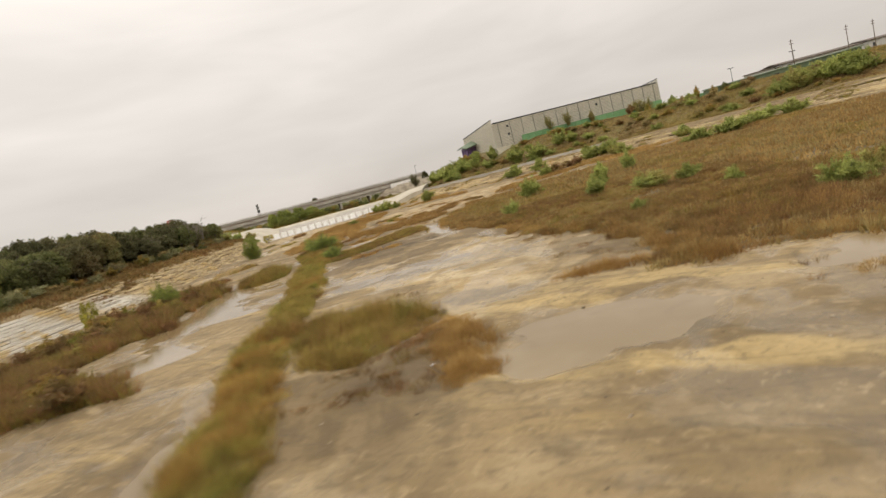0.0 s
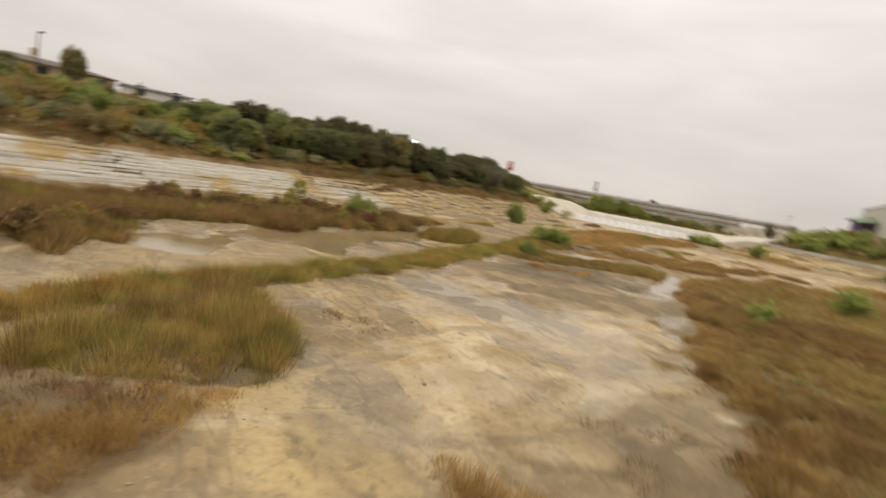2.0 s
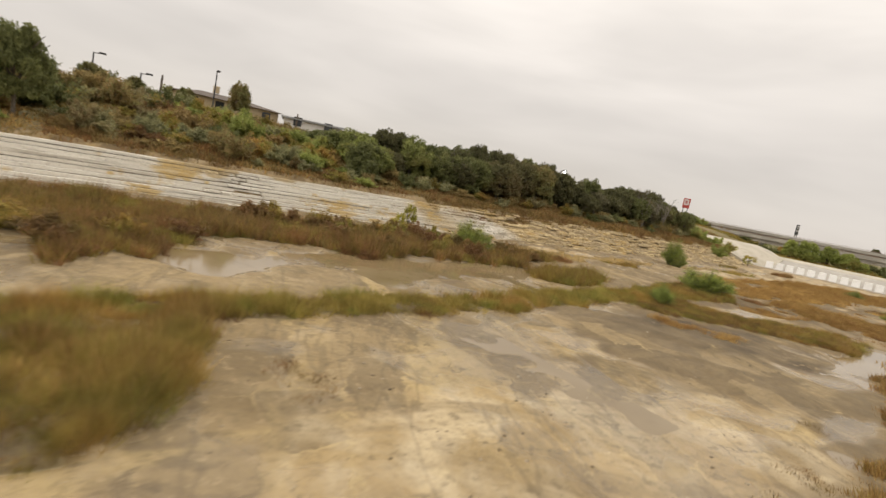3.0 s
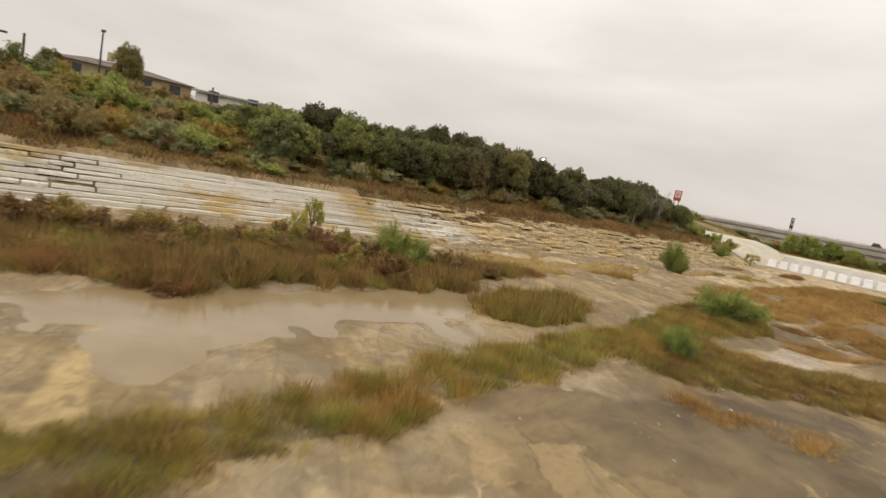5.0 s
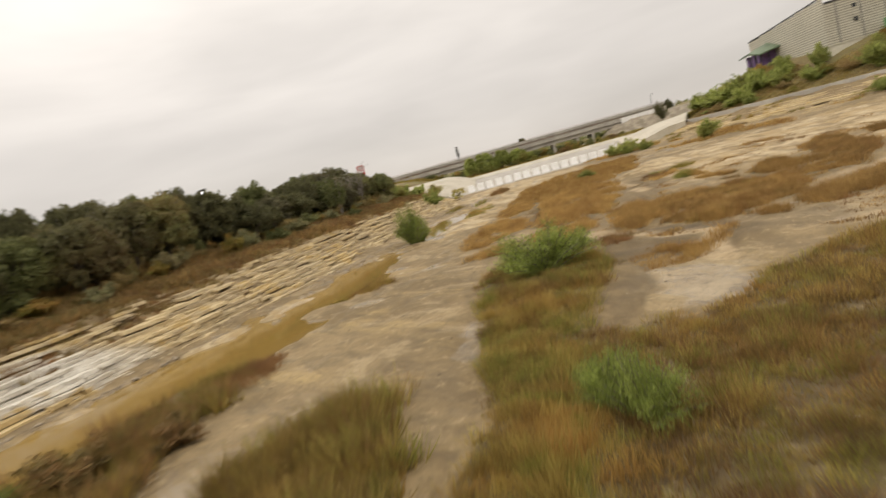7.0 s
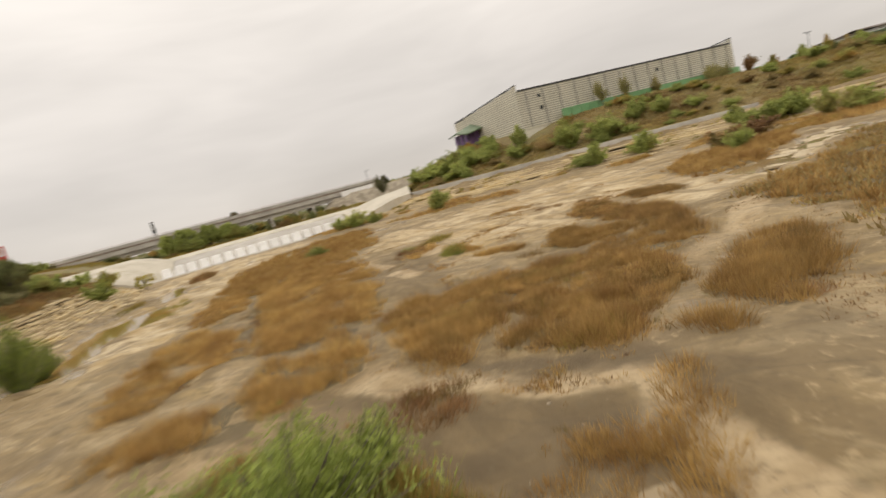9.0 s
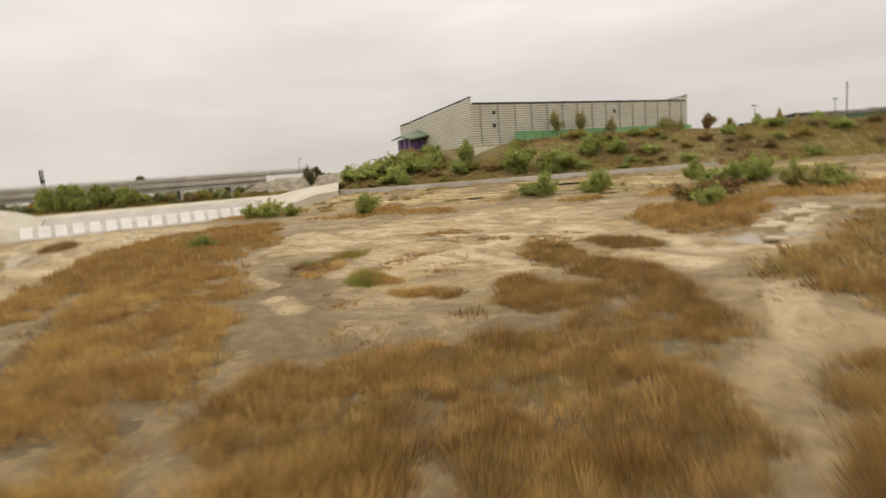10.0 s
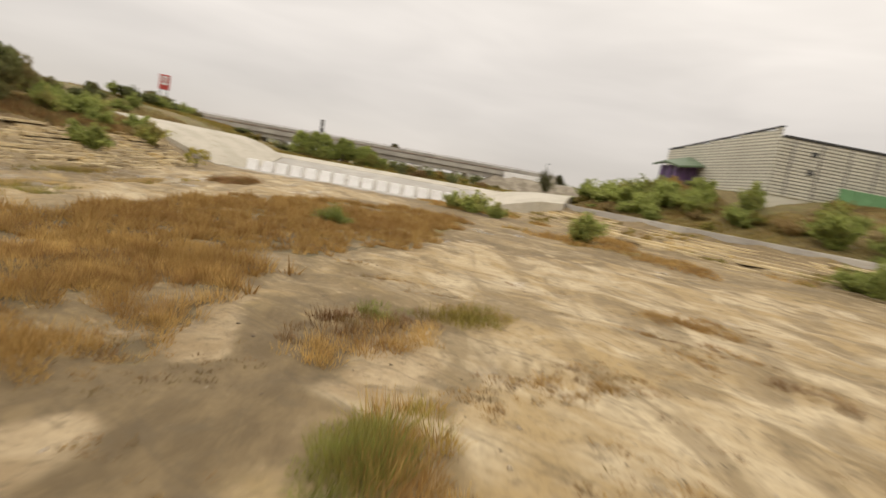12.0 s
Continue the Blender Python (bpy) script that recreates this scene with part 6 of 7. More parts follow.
for side in (0, 1):
    bm = bmesh.new()
    x0, x1 = (-0.2, 0.2) if side == 0 else (WL - 0.2, WL + 0.2)
    vs = [bm.verts.new(p) for p in ((x0, -0.1, 8.1), (x1, -0.1, 8.1), (x1, WD, end_top(WD)), (x0, WD, end_top(WD)), (x0, -0.1, 8.28), (x1, -0.1, 8.28), (x1, WD, end_top(WD) + 0.18), (x0, WD, end_top(WD) + 0.18))]
    for f in ((0, 1, 5, 4), (1, 2, 6, 5), (2, 3, 7, 6), (3, 0, 4, 7), (4, 5, 6, 7), (3, 2, 1, 0)):
        bm.faces.new([vs[i] for i in f])
    part("parapet_cap", bm, DARK, WH)
for x, z in ((5.0, 5.3), (5.0, 2.9), (36.0, 5.0)):
    bm = bmesh.new()
    box(bm, x - 0.35, -0.12, z - 0.35, x + 0.35, -0.004, z + 0.35, 0.03)
    w = part("window", bm, DARK, WH, "small square dark window")
    bm = bmesh.new()
    box(bm, x - 0.25, -0.145, z - 0.25, x + 0.25, -0.122, z + 0.25)
    part("pane", bm, GLASS, w)
for k in range(22):
    bm = bmesh.new()
    x = 8.0 + k * 2.27
    box(bm, x, -2.2, -1.6, x + 2.2, -2.05, 1.5 - 0.012 * k, 0.03)
    ob = part("fence_panel", bm, FENCE_GREEN)
    ob.matrix_basis = WH.matrix_basis.copy()
    tagged(ob, "green painted fence panel along the warehouse", "fence panel", "green fence panels")
porch = thing("entrance_porch", (10.7, 189.9, 10.4), math.degrees(math.atan2(15.0, 57.3)), "purple entrance porch with a dull green sloping roof", "porch")
for k in range(3):
    bm = bmesh.new()
    box(bm, -3.45, -1.2 + 2.6 * k, -1.5, -3.22, 0.2 + 2.6 * k, 2.7, 0.04)
    part("wall_panel", bm, PURPLE, porch, "purple painted wall panel")
for k in range(2):
    bm = bmesh.new()
    box(bm, -3.1 + 1.5 * k, -1.65, -1.5, -1.8 + 1.5 * k, -1.42, 2.7, 0.04)
    part("wall_panel", bm, PURPLE, porch, "purple painted wall panel")
bm = bmesh.new()
box(bm, -3.2, -1.4, -1.5, -0.15, 6.2, 2.6)
part("porch_body", bm, DARK, porch)
bm = bmesh.new()
sheet(bm, [[(-4.4, -3.6, 2.3), (-4.4, 2.0, 3.3), (-4.4, 7.0, 2.9)], [(-0.14, -3.6, 3.0), (-0.14, 2.0, 4.6), (-0.14, 7.0, 4.0)]], 0.3)
part("porch_roof", bm, ROOF_GREEN, porch)
FEATHER = []
for stem, (_, leaves) in zip(TRUNKS, WILLOWS):
    high = leaves.copy()
    high.transform(Matrix.Translation((0, 0, 0.24)) @ Matrix.Diagonal((0.9, 0.9, 0.76, 1)))
    FEATHER.append((stem, high))
YOUNG_LEAF = leaf("dull_yellow_leaves", (0.270, 0.250, 0.085), (0.420, 0.375, 0.140), (0.330, 0.260, 0.100), 0.2, glow=0.4)
for x, y, r, h in [(33.5, 170.8, 1.4, 4.2), (39.5, 172.4, 1.4, 4.6), (47.5, 174.6, 1.3, 4.0), (63.5, 178.2, 2.4, 4.6), (66.5, 179.0, 2.0, 4.0)]:
    plant(("young_tree", FEATHER, BARK, YOUNG_LEAF), x, y, r * 1.35, h * 1.3, "young slender tree planted beside the warehouse", "tree", "young trees by the warehouse")

# buildings and fence beyond, along the top of the hill


def shed(x, y, z, w, d, h, turn, label, wall=GREY_WALL, roof=STEEL, rise=0.8):
    top = thing("shed", (x, y, z), turn, label, "building")
    bm = bmesh.new()
    box(bm, 0, 0, -2.0, w, d, h)
    part("wall", bm, wall, top)
    bm = bmesh.new()
    sheet(bm, [[(-0.4, -0.4, h + 0.25), (-0.4, d / 2, h + rise + 0.25), (-0.4, d + 0.4, h + 0.25)], [(w + 0.4, -0.4, h + 0.25), (w + 0.4, d / 2, h + rise + 0.25), (w + 0.4, d + 0.4, h + 0.25)]], 0.24)
    part("roof", bm, roof, top)
    for k in range(max(2, int(w // 7))):
        bm = bmesh.new()
        px = 2.0 + k * (w - 4.0) / max(1, int(w // 7) - 1)
        box(bm, px - 0.6, -0.07, 0.4, px + 0.6, -0.004, 1.7, 0.02)
        part("window", bm, GLASS, top)
    return top


shed(84, 178, 7.9, 40, 12, 2.5, -32, "long low green building with a dull green roof on the hill", ROOF_GREEN, ROOF_GREEN, 0.3)
shed(107, 196, 9.6, 9, 8, 2.6, -32, "small grey building with a flat brown roof", GREY_WALL, SHINGLE, 0.2)
shed(117, 190, 10.2, 30, 12, 2.2, 8, "long low pale building on the hill", GREY_WALL, SHINGLE)
shed(150, 196, 10.2, 34, 12, 2.6, 6, "large pale building on the hill", GREY_WALL, SHINGLE)
# bushes along the crest of the hill
for x, y, r, h, k in [(51.5, 151.5, 1.7, 2.6, RUSSET_K), (56.5, 152, 1.3, 2.2, OLIVE_K), (64.5, 154, 2.2, 3.0, GREEN_K), (67.5, 155, 2.0, 2.4, OLIVE_K), (73.0, 158, 1.3, 3.8, OLIVE_K), (78.0, 159, 1.8, 2.8, HILL_K)]:
    plant(k, x, y, r, h, "dull olive bush on the crest of the hill", "shrub", "bushes on the hill crest")
for k in range(16):
    a, b = Vector((79.5, 187.0)), Vector((112, 181))
    p, q = a.lerp(b, k / 16), a.lerp(b, (k + 1) / 16)
    bm = bmesh.new()
    ln = (q - p).length
    box(bm, 0.03, -0.06, -0.6, ln - 0.03, 0.06, 2.3, 0.02)
    ob = part("fence_panel", bm, FENCE_GREEN)
    ob.matrix_basis = pose(p.x, p.y, gz(p.x, p.y), 0, 0, math.degrees(math.atan2(q.y - p.y, q.x - p.x)))
    tagged(ob, "faded green fence panel along the hilltop", "fence panel", "hilltop fence panels")
for k in range(15):
    x = 78 + rng.uniform(0, 74)
    y = 184 - rng.uniform(2, 12)
    plant(TREE_K if k % 3 else MIXED_K, x, y, rng.uniform(1.0, 2.0), rng.uniform(2.0, 4.0), "small dark tree along the hilltop", "tree", "trees along the hilltop")

# rubble embankment and low pale wall where the near bridge comes ashore
ex, ey = np.meshgrid(np.linspace(-36, 8, 45), np.linspace(232, 258, 27))
rise = ramp(ey + 0.1 * ex, 231, 241) * ramp(ex, -37, -29)
ez = ground_z(ex, ey) - 0.3 + np.maximum(0.0, 7.4 - ground_z(ex, ey)) * rise + (0.35 * vnoise(ex, ey, 3, 91) + 0.3 * vnoise(ex, ey, 1.1, 92)) * rise
ei = np.arange(ex.size).reshape(ex.shape)
e_mesh = mesh_np("embankment", np.stack([ex, ey, ez], -1).reshape(-1, 3), np.stack([ei[:-1, :-1], ei[:-1, 1:], ei[1:, 1:], ei[1:, :-1]], -1).reshape(-1, 4))
RUBBLE = two_tone("grey_brown_rubble", (0.20, 0.165, 0.115), (0.34, 0.29, 0.215), 0.5, 0.9, fine=2.5, depth=0.3)
tagged(obj("embankment", e_mesh, RUBBLE), "rubble embankment at the end of the bridge", "embankment", kind="structure")
low_wall = thing("retaining_wall", (-27.0, 243.0, 7.0), 2, "low pale concrete wall on the rubble embankment", "wall")
for k in range(4):
    bm = bmesh.new()
    box(bm, k * 3.6, 0, -0.8, k * 3.6 + 3.56, 0.4, 1.5, 0.03)
    part("wall_panel", bm, BLOCK_WHITE if k < 3 else WHITE_CONCRETE, low_wall)

# house on the left hill
house = thing("house", (-76.2, 32.6, 9.3), 90, "tan stucco house with a brown hipped roof", "house")
bm = bmesh.new()
box(bm, 0, 0, -2.5, 14, 8, 1.3)
part("wall", bm, STUCCO, house)
bm = bmesh.new()
box(bm, -0.02, -0.025, -2.5, 14.02, -0.004, -0.2)
part("lower_wall", bm, ORANGE, house, "orange painted lower wall")
bm = bmesh.new()
vs = [bm.verts.new(p) for p in ((-0.6, -0.6, 1.31), (14.6, -0.6, 1.31), (14.6, 8.6, 1.31), (-0.6, 8.6, 1.31), (3.5, 4, 2.2), (9.5, 4, 2.2))]
for f in ((0, 1, 5, 4), (1, 2, 5), (2, 3, 4, 5), (3, 0, 4), (3, 2, 1, 0)):
    bm.faces.new([vs[i] for i in f])
part("roof", bm, SHINGLE, house)
bm = bmesh.new()
box(bm, 5.2, 3.6, 2.3, 6.0, 4.4, 3.3, 0.03)
part("chimney", bm, STUCCO, house)
for x in (1.5, 5.0, 8.5, 11.6):
    bm = bmesh.new()
    box(bm, x, -0.09, -0.1, x + 1.2, -0.03, 1.0, 0.02)
    part("window", bm, GLASS, house)
shed(-73.2, 46.6, 8.8, 8.5, 6, 1.25, 72, "low white building behind the bank shrubs", BLOCK_WHITE, STEEL, 0.3)

# ================= road bridge =================
BR = Vector((61.0, 17.7)).normalized()
BR_TURN = math.degrees(math.atan2(BR.y, BR.x))


def bridge(x, y, deck, left, right, wide, piers, label):
    top = thing("road_bridge", (x, y, 0), BR_TURN, label, "bridge")
    bm = bmesh.new()
    box(bm, left, 0, deck - 0.35, right, wide, deck, 0.03)
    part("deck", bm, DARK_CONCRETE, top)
    for k in range(5):
        bm = bmesh.new()
        yy = 0.4 + k * (wide - 1.4) / 4
        box(bm, left, yy, deck - 1.5, right, yy + 0.6, deck - 0.36, 0.03)
        # inner girders, like the deck, take the concrete with shade in its colour
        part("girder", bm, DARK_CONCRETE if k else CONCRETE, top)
    for yy in (-0.12, wide - 0.15):
        bm = bmesh.new()
        box(bm, left, yy, deck - 0.3, right, yy + 0.27, deck + 0.85, 0.03)
        part("parapet", bm, CONCRETE, top, "pale concrete parapet")
    bm = bmesh.new()
    box(bm, left, 0.0, deck + 1.15, right, 0.07, deck + 1.25)
    part("rail", bm, RUST, top, "thin rusty handrail")
    for k in range(28):
        bm = bmesh.new()
        px = -92 + k * 4.2
        box(bm, px - 0.05, 0.0, deck + 0.85, px + 0.05, 0.07, deck + 1.15)
        part("rail_post", bm, RUST, top)
    for px in piers:
        bm = bmesh.new()
        box(bm, px - 0.5, 0.3, deck - 2.3, px + 0.5, wide - 0.3, deck - 1.51, 0.04)
        cap = part("pier_cap", bm, CONCRETE, top)
        for yy in (1.0, wide / 2, wide - 1.0):
            bm = bmesh.new()
            tube(bm, (px, yy, 0.5), (px, yy, deck - 2.3), 0.5, 0.5, 12)
            part("column", bm, CONCRETE, cap)
    return top


bridge(-50.0, 237.0, 7.6, -260, 25, 11, (-90, -68, -45, -22, 0.5, 14), "near road bridge with concrete girders and round columns")
bridge(-46.8, 273.5, 9.9, -300, 35, 12, (-90, -60, -30, 0, 25), "far road bridge deck on a higher level")
for x, y, r, h in [(-65.5, 206, 4.8, 8.0), (-60.5, 208.5, 4.4, 7.4), (-56, 210, 4.2, 5.6), (-69.5, 205, 3.6, 6.0), (-52.5, 212, 3.0, 3.8), (-63, 204, 3.2, 4.2)]:
    plant(("tree", TREES, BARK, SHRUB), x, y, r * 0.85, h * rng.uniform(0.85, 1.12), "leafy green tree growing below the bridge", "tree", "trees below the bridge", sink=0.4)
plant(OAK_K, -68.5, 269.2, 2.0, 3.6, "dark round tree standing behind the bridge", "tree").location.z = 8.6
plant(("slender_tree", FEATHER, BARK, OAK), -14.0, 214.0, 2.6, 6.6, "dark open-crowned tree at the end of the crest", "tree")
plant(OAK_K, -12.0, 262.0, 2.0, 8.0, "dark round tree beyond the bridge", "tree")
for k in range(30):
    x = -112 + 82 * k / 29 + rng.uniform(-1, 1)
    plant((MIXED_K, OLIVE_K, MIXED_K)[k % 3], x, 262 + 0.29 * (x + 46.8) + rng.uniform(-2, 2), rng.uniform(2.2, 3.4), rng.uniform(2.2, 3.6), "dark shrub in the shade between the bridges", "shrub", "shrubs between the bridges")
for k in range(26):
    x, y = rng.uniform(-82, -20), rng.uniform(196, 232)
    if abs(x + 62) < 7 and y < 214:
        continue
    plant((MIXED_K, OLIVE_K, RUSSET_K)[k % 3], x, y, rng.uniform(1.2, 2.4), rng.uniform(0.9, 2.2), "low shrub below the bridge", "shrub", "shrubs below the bridge")
for k in range(30):
    t = k / 29
    x, y = -62 - 40 * t + rng.uniform(-3, 3), 146 + 62 * t + rng.uniform(-3, 3)
    x -= 14 * (1 - t)
    plant((GREEN_K, MIXED_K, TREE_K)[k % 3], x, y, rng.uniform(1.4, 2.6), rng.uniform(1.6, 3.0), "green shrub along the top of the concrete bank", "shrub", "shrubs above the concrete bank")
for x, y, r, h in [(-50.5, 130.3, 2.2, 2.4), (-56, 143.5, 2.2, 2.6), (-52.6, 147.4, 2.2, 2.6), (-56.5, 137, 1.8, 1.6), (-60, 146, 2.0, 2.0)]:
    plant(YELLOW_K if y > 147 else GREEN_K, x, y, r, h, "green shrub on the rock ledges beside the concrete bank", "shrub", "shrubs on the ledges")
# bare pale trees standing in the wood
for x, y in ((-54.5, 112), (-55.5, 117), (-53.5, 108)):
    bm = bmesh.new()
    for k in range(9):
        a, lean = rng.uniform(0, 6.28), rng.uniform(0.3, 1.5)
        mid = Vector((math.cos(a) * lean * 0.4, math.sin(a) * lean * 0.4, rng.uniform(2.2, 3.2)))
        end = Vector((math.cos(a) * lean, math.sin(a) * lean, rng.uniform(4.6, 6.4)))
        tube(bm, (0, 0, 0.2), mid, 0.10, 0.06, 5)
        tube(bm, mid, end, 0.06, 0.015, 5)
        for _ in range(4):
            p = mid.lerp(end, rng.uniform(0.1, 0.9))
            tube(bm, p, p + Vector((rng.normal(0, 0.6), rng.normal(0, 0.6), rng.uniform(0.3, 0.9))), 0.03, 0.008, 4)
    ob = tagged(part("bare_tree", bm, PALE_BARK), "leafless pale tree in the dark wood", "tree", "bare trees")
    ob.location = (x, y, gz(x, y) - 0.2)

# loose stones and dead stalks lying on the bed, too many and small to pick apart


def litter(name, material, label, spots, n, low, high, flat=0.6):
    xs, ys = [], []
    for sx, sy, ra, rb in spots:
        k = int(n * ra * rb / sum(s[2] * s[3] for s in spots))
        xs.append(sx + ra * rng.normal(0, 0.5, k))
        ys.append(sy + rb * rng.normal(0, 0.5, k))
    x, y = np.concatenate(xs), np.concatenate(ys)
    z = ground_z(x, y)
    keep = z > WATER - 0.02
    x, y, z = x[keep], y[keep], z[keep]
    m = len(x)
    s = low * (high / low) ** rng.uniform(0, 1, m) ** 2
    base = np.array([(1, 0, 0), (0, 1, 0), (-1, 0, 0), (0, -1, 0), (0.1, 0.1, 1), (0, 0, -0.5)], float)
    shape = base[None] * rng.uniform(0.6, 1.3, (m, 6, 3)) * s[:, None, None]
    shape[:, :, 2] *= flat
    a = rng.uniform(0, 6.28, m)[:, None]
    vx, vy = shape[:, :, 0] * np.cos(a) - shape[:, :, 1] * np.sin(a), shape[:, :, 0] * np.sin(a) + shape[:, :, 1] * np.cos(a)
    v = np.stack([vx + x[:, None], vy + y[:, None], shape[:, :, 2] + z[:, None]], -1).reshape(-1, 3)
    f = np.array([(0, 1, 4), (1, 2, 4), (2, 3, 4), (3, 0, 4), (1, 0, 5), (2, 1, 5), (3, 2, 5), (0, 3, 5)])
    me = mesh_np(name, v, (np.arange(m)[:, None, None] * 6 + f[None]).reshape(-1, 3))
    return tagged(obj(name, me, material), label, "debris", kind="stuff")


BED_SPOTS = [(-2, 32, 9, 14), (3, 15, 8, 6), (-9, 50, 4, 5), (-24, 66, 4, 9), (-8, 98, 9, 12), (-2, 112, 16, 12), (-10, 90, 6, 4), (-13, 70, 4, 5), (0, 86, 4, 8), (-18, 40, 4, 14), (-31, 112, 4, 16)]
litter("loose_stones", GRAVEL, "small loose pale stones on the river bed", BED_SPOTS, 1500, 0.015, 0.085, 0.4)
litter("dark_clods", DEBRIS, "dark clods and dead stalks on the river bed", BED_SPOTS + [(-5, 25.2, 2.2, 1.4)] * 3 + [(5.2, 30, 1.6, 5), (-3, 17, 3, 2.5), (-9, 54, 3, 2)], 1300, 0.012, 0.075, 0.4)
litter("foot_gravel", GRAVEL, "grey gravel along the foot of the ledge", [(-36.3, 30, 1.2, 14), (-38, 64, 0.6, 12), (-39.6, 88, 0.8, 12), (-43, 116, 1.5, 12)], 1500, 0.05, 0.22)

# scraps of rubbish washed onto the mud
for k, (x, y) in enumerate([(-10.2, 56.7), (-10.3, 54.8), (-9.1, 53.1)]):
    bm = bmesh.new()
    box(bm, -0.035 - 0.012 * (k % 3), -0.02, 0.0, 0.035 + 0.012 * (k % 3), 0.02, 0.02)
    for v in bm.verts:
        v.co += Vector((rng.normal(0, 0.007), rng.normal(0, 0.007), rng.uniform(0, 0.012)))
    ob = tagged(part("paper_scrap", bm, SIGN_WHITE), "crumpled white scrap of paper lying on mud", "litter", "scraps of litter")
    ob.matrix_basis = pose(x, y, gz(x, y) - 0.004, 0, 0, 40 * k)
bm = bmesh.new()
tube(bm, (-0.06, 0, 0.034), (0.06, 0, 0.034), 0.034, 0.034, 12)
bmesh.ops.bevel(bm, geom=list(bm.edges), offset=0.005, segments=1, affect="EDGES")
tagged(part("drink_can", bm, SIGN_WHITE), "white drink can lying on grey silt", "litter").matrix_basis = pose(-1.4, 16.5, gz(-1.4, 16.5) - 0.01, 0, 0, 20)

# far land: low woods and roofs towards the horizon, joined
pts = []
for k in range(700):
    a, r = rng.uniform(-2.6, 1.5), rng.uniform(420, 1500)
    x, y = r * math.sin(a), 90 + r * math.cos(a)
    pts.append((x, y, gz(x, y), rng.uniform(6, 14), rng.uniform(4, 8.0)))
verts, faces = [], []
for x, y, z, r, h in pts:
    n = 60
    a, e = rng.uniform(0, 6.28, n), rng.uniform(0.1, 1.0, n)
    c = np.stack([x + r * np.cos(a) * np.sqrt(1 - (e * 0.9) ** 2), y + r * np.sin(a) * np.sqrt(1 - (e * 0.9) ** 2), z + h * e], -1)
    s = rng.uniform(1.0, 2.4, n)[:, None]
    d1, d2 = rng.normal(0, 1, (n, 3)), rng.normal(0, 1, (n, 3))
    base = 3 * sum(len(v) for v in verts) // 3
    verts.append(np.stack([c + d1 * s * 0.5, c + d2 * s * 0.5, c - (d1 + d2) * s * 0.4], 1).reshape(-1, 3))
    faces.append(base + np.arange(n * 3).reshape(-1, 3))
tagged(obj("distant_woods", mesh_np("distant_woods", np.concatenate(verts), np.concatenate(faces)), MID_LEAF), "low dark woods far off towards the horizon", "woods", kind="stuff")

# ================= rock ledges: pieces of the banks =================


def slab_mesh(points_front, depth, thick, back, rag=0.10):
    """A rock slab: ragged front edge along the points, going back into the bank."""
    n = len(points_front)
    front = np.array(points_front)
    rear = front[:, :2] + np.array(back) * depth
    v = []
    for i in range(n):
        jag = rng.uniform(-rag, rag)
        v += [(front[i, 0] + jag, front[i, 1], front[i, 2] + rng.uniform(-0.02, 0.02)), (front[i, 0] + jag * 0.5 + back[0] * -0.05, front[i, 1], front[i, 2] - thick),
              (rear[i, 0], rear[i, 1], front[i, 2] + rng.uniform(-0.02, 0.02)), (rear[i, 0], rear[i, 1], front[i, 2] - thick)]
    f = []
    for i in range(n - 1):
        a, b = 4 * i, 4 * i + 4
        f += [(a, b, b + 1, a + 1), (a, a + 2, b + 2, b), (a + 1, b + 1, b + 3, a + 3)]
    f += [(0, 1, 3, 2), (4 * n - 4, 4 * n - 2, 4 * n - 1, 4 * n - 3)]
    me = bpy.data.meshes.new("rock_slab")
    me.from_pydata(v, [], f)
    return me


ledge = thing("rock_ledge", (0, 0, 0), 0, "long stepped ledge of thin pale limestone layers", "rock ledge", kind="structure")
for k in range(12):
    y = 2.0 + rng.uniform(0, 4)
    while y < 150:
        broken = y > 57 or 31 < y < 35 or k > 9
        if k > (9 if y < 57 or y >= 70 else 6):
            y += 4.0
            continue
        ln = rng.uniform(1.2, 3.2) if broken else rng.uniform(7, 14)
        shift = rng.uniform(-0.35, 0.35) if broken else rng.uniform(-0.12, 0.12)
        drop = rng.uniform(-0.05, 0.03) if broken else rng.uniform(-0.02, 0.02)
        front = []
        for yy in np.linspace(y, y + ln - (0.12 if broken else 0.03), 6 if broken else 12):
            foot = float(np.interp(yy, LEFT_FOOT[0], LEFT_FOOT[1]))
            rough = 0.2 + 0.8 * float(ramp(np.array(yy), 56, 62))
            wob = 0.35 * float(vnoise(yy, k * 3.1, 3.0, 81)) * (0.4 + rough) + 0.9 * rough * float(vnoise(yy, k * 1.7, 9.0, 82))
            x = foot - 0.25 - 0.545 * k - wob * 0.6 + shift
            front.append((x, yy, 0.32 + drop - (0.16 if k > 9 else 0.0) + 0.272 * k + 0.05 * float(vnoise(yy, k, 12, 83))))
        if not broken or y < 57 or rng.uniform() > (0.06 if k < 4 else 0.22):
            obj("rock_slab", slab_mesh(front, 1.9, rng.uniform(0.15, 0.23) if broken else rng.uniform(0.21, 0.25), (-1, 0), 0.2 if broken else 0.05), ROCK, ledge)
        y += ln
shelf = thing("rock_ledge", (0, 0, 0), 0, "low broken shelves of pale limestone in the dry field", "rock ledge", kind="structure")
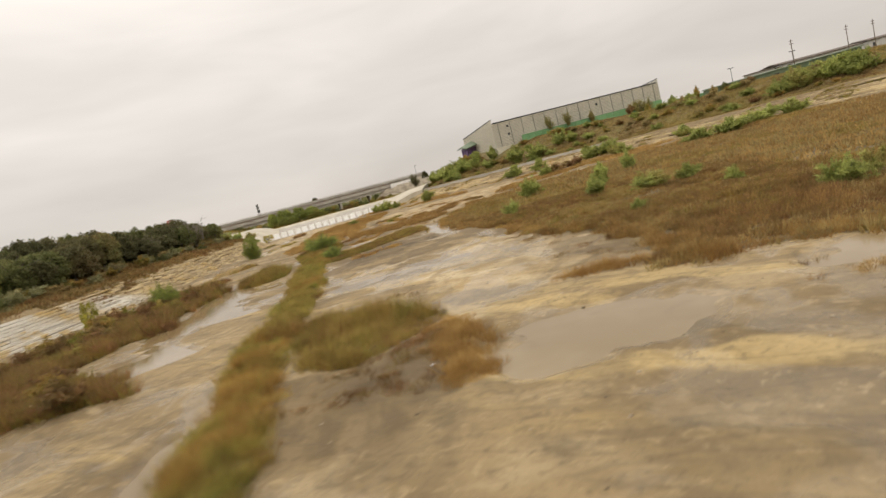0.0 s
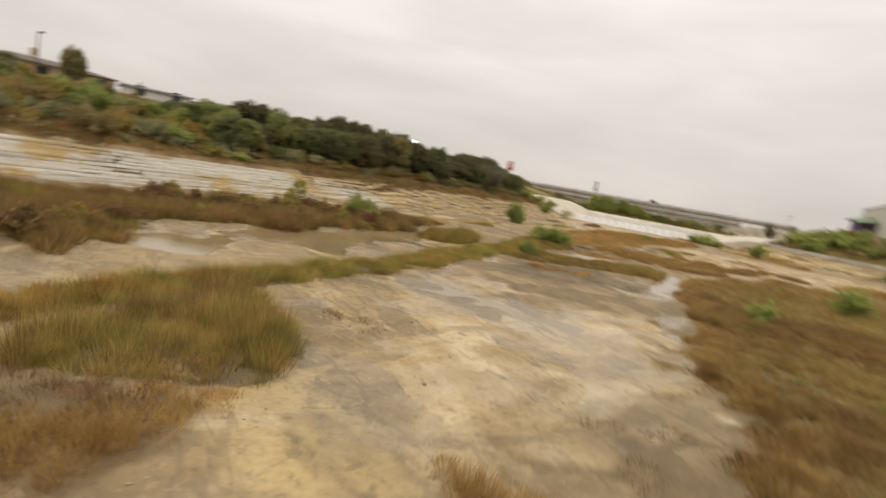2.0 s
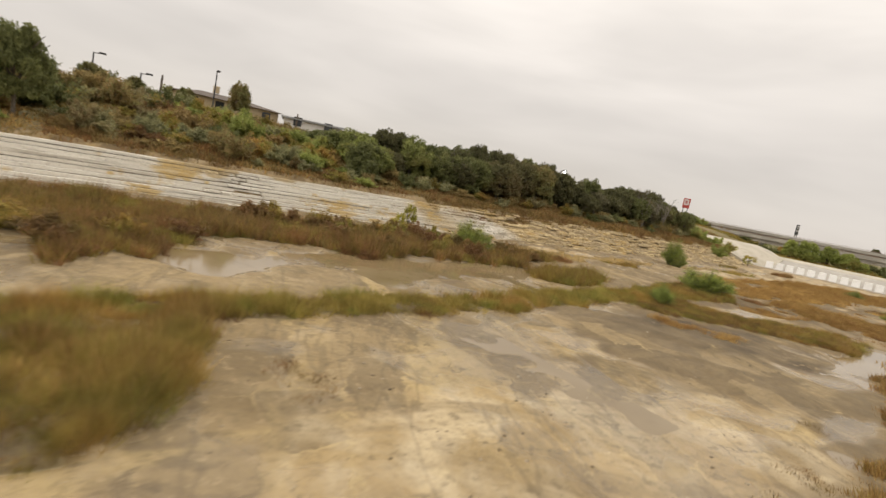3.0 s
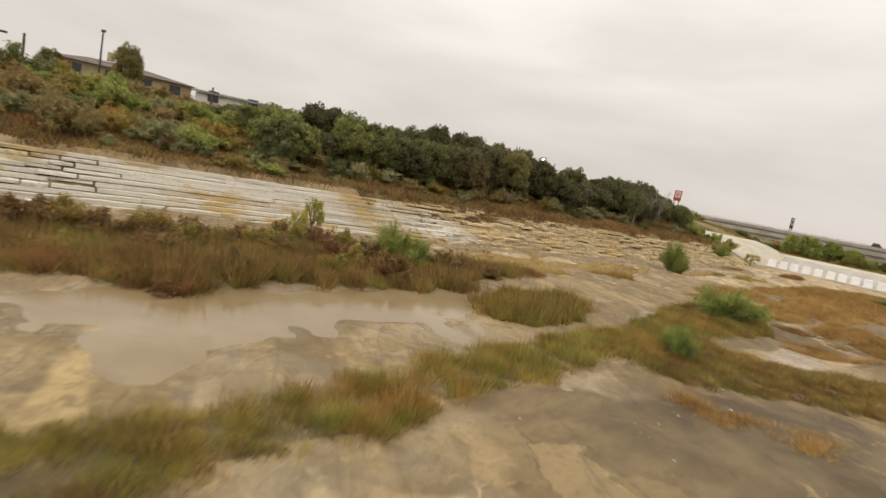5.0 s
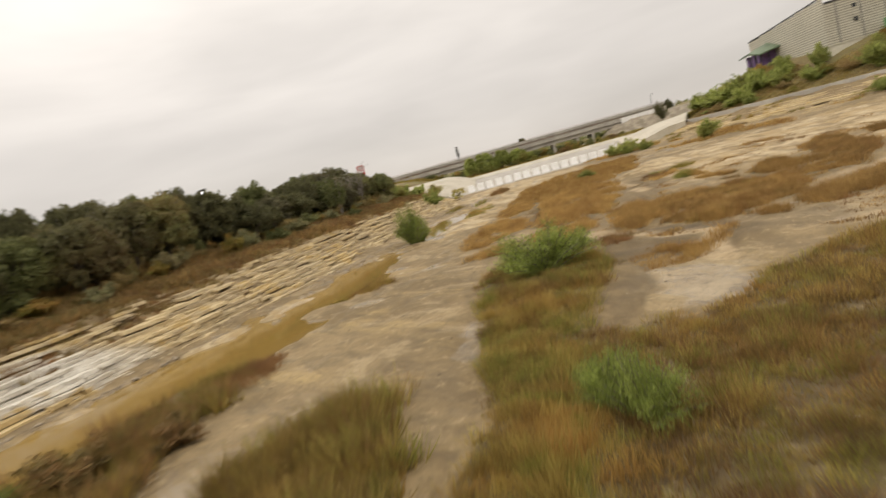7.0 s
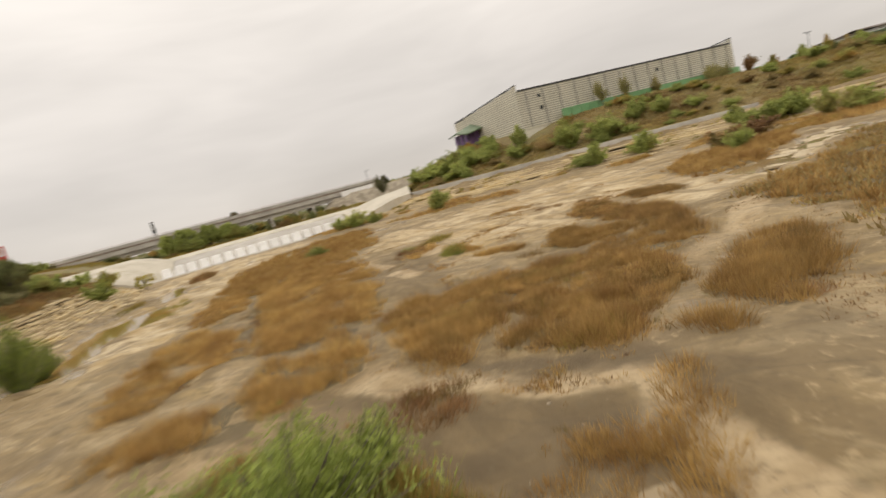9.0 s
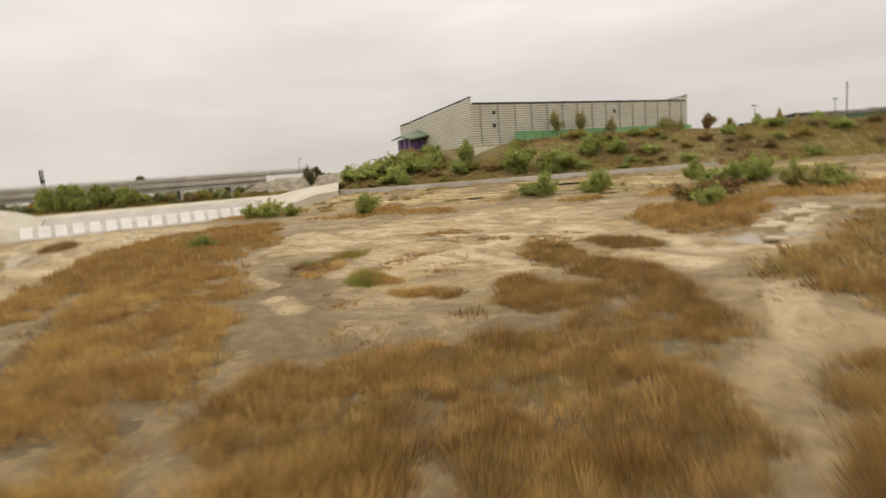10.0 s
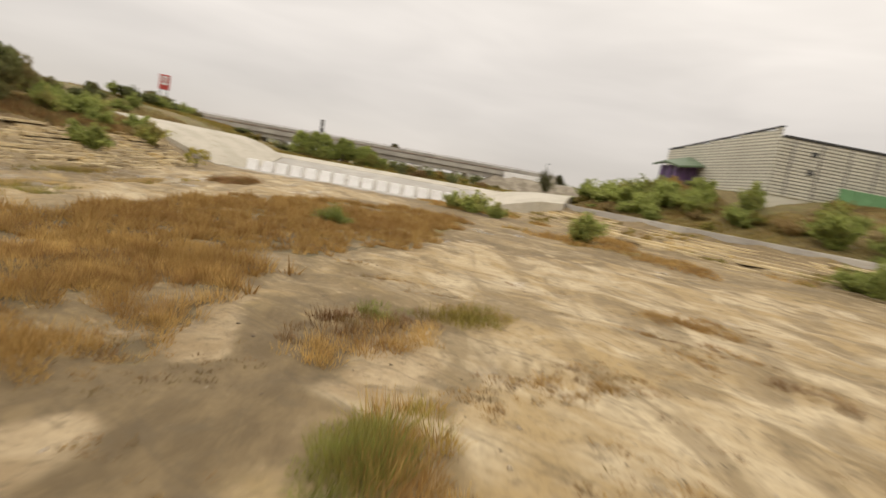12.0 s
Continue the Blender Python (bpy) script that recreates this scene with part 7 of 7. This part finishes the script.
for row, (sx, sy, long, z) in enumerate([(9.5, 95.2, 9.0, 0.22), (11.0, 97.0, 11.5, 0.40), (13.0, 99.0, 12.5, 0.58), (15.5, 101.4, 11.0, 0.76), (24, 102.0, 10.0, 0.55), (37, 103.5, 7.0, 0.7), (44, 97.5, 9.0, 0.7), (56, 88.5, 10.0, 0.75)]):
    run = Vector((0.86, 0.51)) if row < 4 else Vector((0.86, -0.30))
    s = 0.0
    while s < long:
        ln = rng.uniform(1.4, 3.4)
        back = Vector((-run.y, run.x))
        front = []
        for k in np.linspace(s, s + ln - 0.15, 6):
            off = 0.5 * float(vnoise(k, row * 3.7, 2.5, 36)) + 0.25 * float(vnoise(k, row * 2.1, 0.8, 37))
            q = Vector((sx, sy)) + run * k + back * off
            front.append((q.x, q.y, gz(q.x, q.y) + 0.04 + 0.05 * z))
        obj("rock_slab", slab_mesh(front, rng.uniform(0.7, 1.5), 0.16, (back.x, back.y), 0.3), PALE_ROCK, shelf)
        s += ln
for k in range(15):
    y = 56.5 + rng.uniform(0, 2)
    while y < 150:
        ln = rng.uniform(0.9, 2.6)
        front = []
        for yy in np.linspace(y, y + ln - 0.1, 5):
            foot = float(np.interp(yy, LEFT_FOOT[0], LEFT_FOOT[1]))
            wob = 0.5 * float(vnoise(yy, k * 2.7, 2.2, 47)) + 0.5 * float(vnoise(yy, k * 1.3, 8.0, 48))
            front.append((foot - 0.35 - 0.40 * k - wob, yy, 0.30 + 0.195 * k + 0.04 * float(vnoise(yy, k, 10, 49))))
        if rng.uniform() > (0.1 if k < 9 else 0.35):
            obj("rock_slab", slab_mesh(front, 1.0, rng.uniform(0.14, 0.19), (-1, 0), 0.16), ROCK, ledge)
        y += ln
right_ledge = thing("rock_ledge", (0, 0, 0), 0, "stepped limestone ledge below the kerb wall", "rock ledge", kind="structure")
line = [Vector(p) for p in KERB if 40 <= p[1] < 185]
cum = [0.0]
for a, b in zip(line, line[1:]):
    cum.append(cum[-1] + (b - a).length)


def kerb_at(s):
    i = max(0, min(len(cum) - 2, int(np.searchsorted(cum, s)) - 1))
    a, b = line[i], line[i + 1]
    p = a.lerp(b, (s - cum[i]) / (cum[i + 1] - cum[i]))
    w = (b - a).normalized()
    return p, Vector((-w.y, w.x))


for k in range(9):
    s = 4.0 + rng.uniform(0, 6)
    while s < cum[-1] - 12:
        ln = rng.uniform(2.5, 6)
        front, nrm = [], None
        for ss in np.linspace(s, s + ln - 0.1, 7):
            p, nrm = kerb_at(ss)
            off = -10.6 + 1.12 * k + 1.1 * float(vnoise(ss, k * 2.3, 6, 84)) + 0.5 * float(vnoise(ss, k * 5.3, 1.6, 85))
            front.append((p.x + nrm.x * off, p.y + nrm.y * off, 0.62 + 0.262 * k))
        if rng.uniform() > 0.2:
            obj("rock_slab", slab_mesh(front, 2.6, rng.uniform(0.22, 0.27), (nrm.x, nrm.y), 0.2), ROCK, right_ledge)
        s += ln
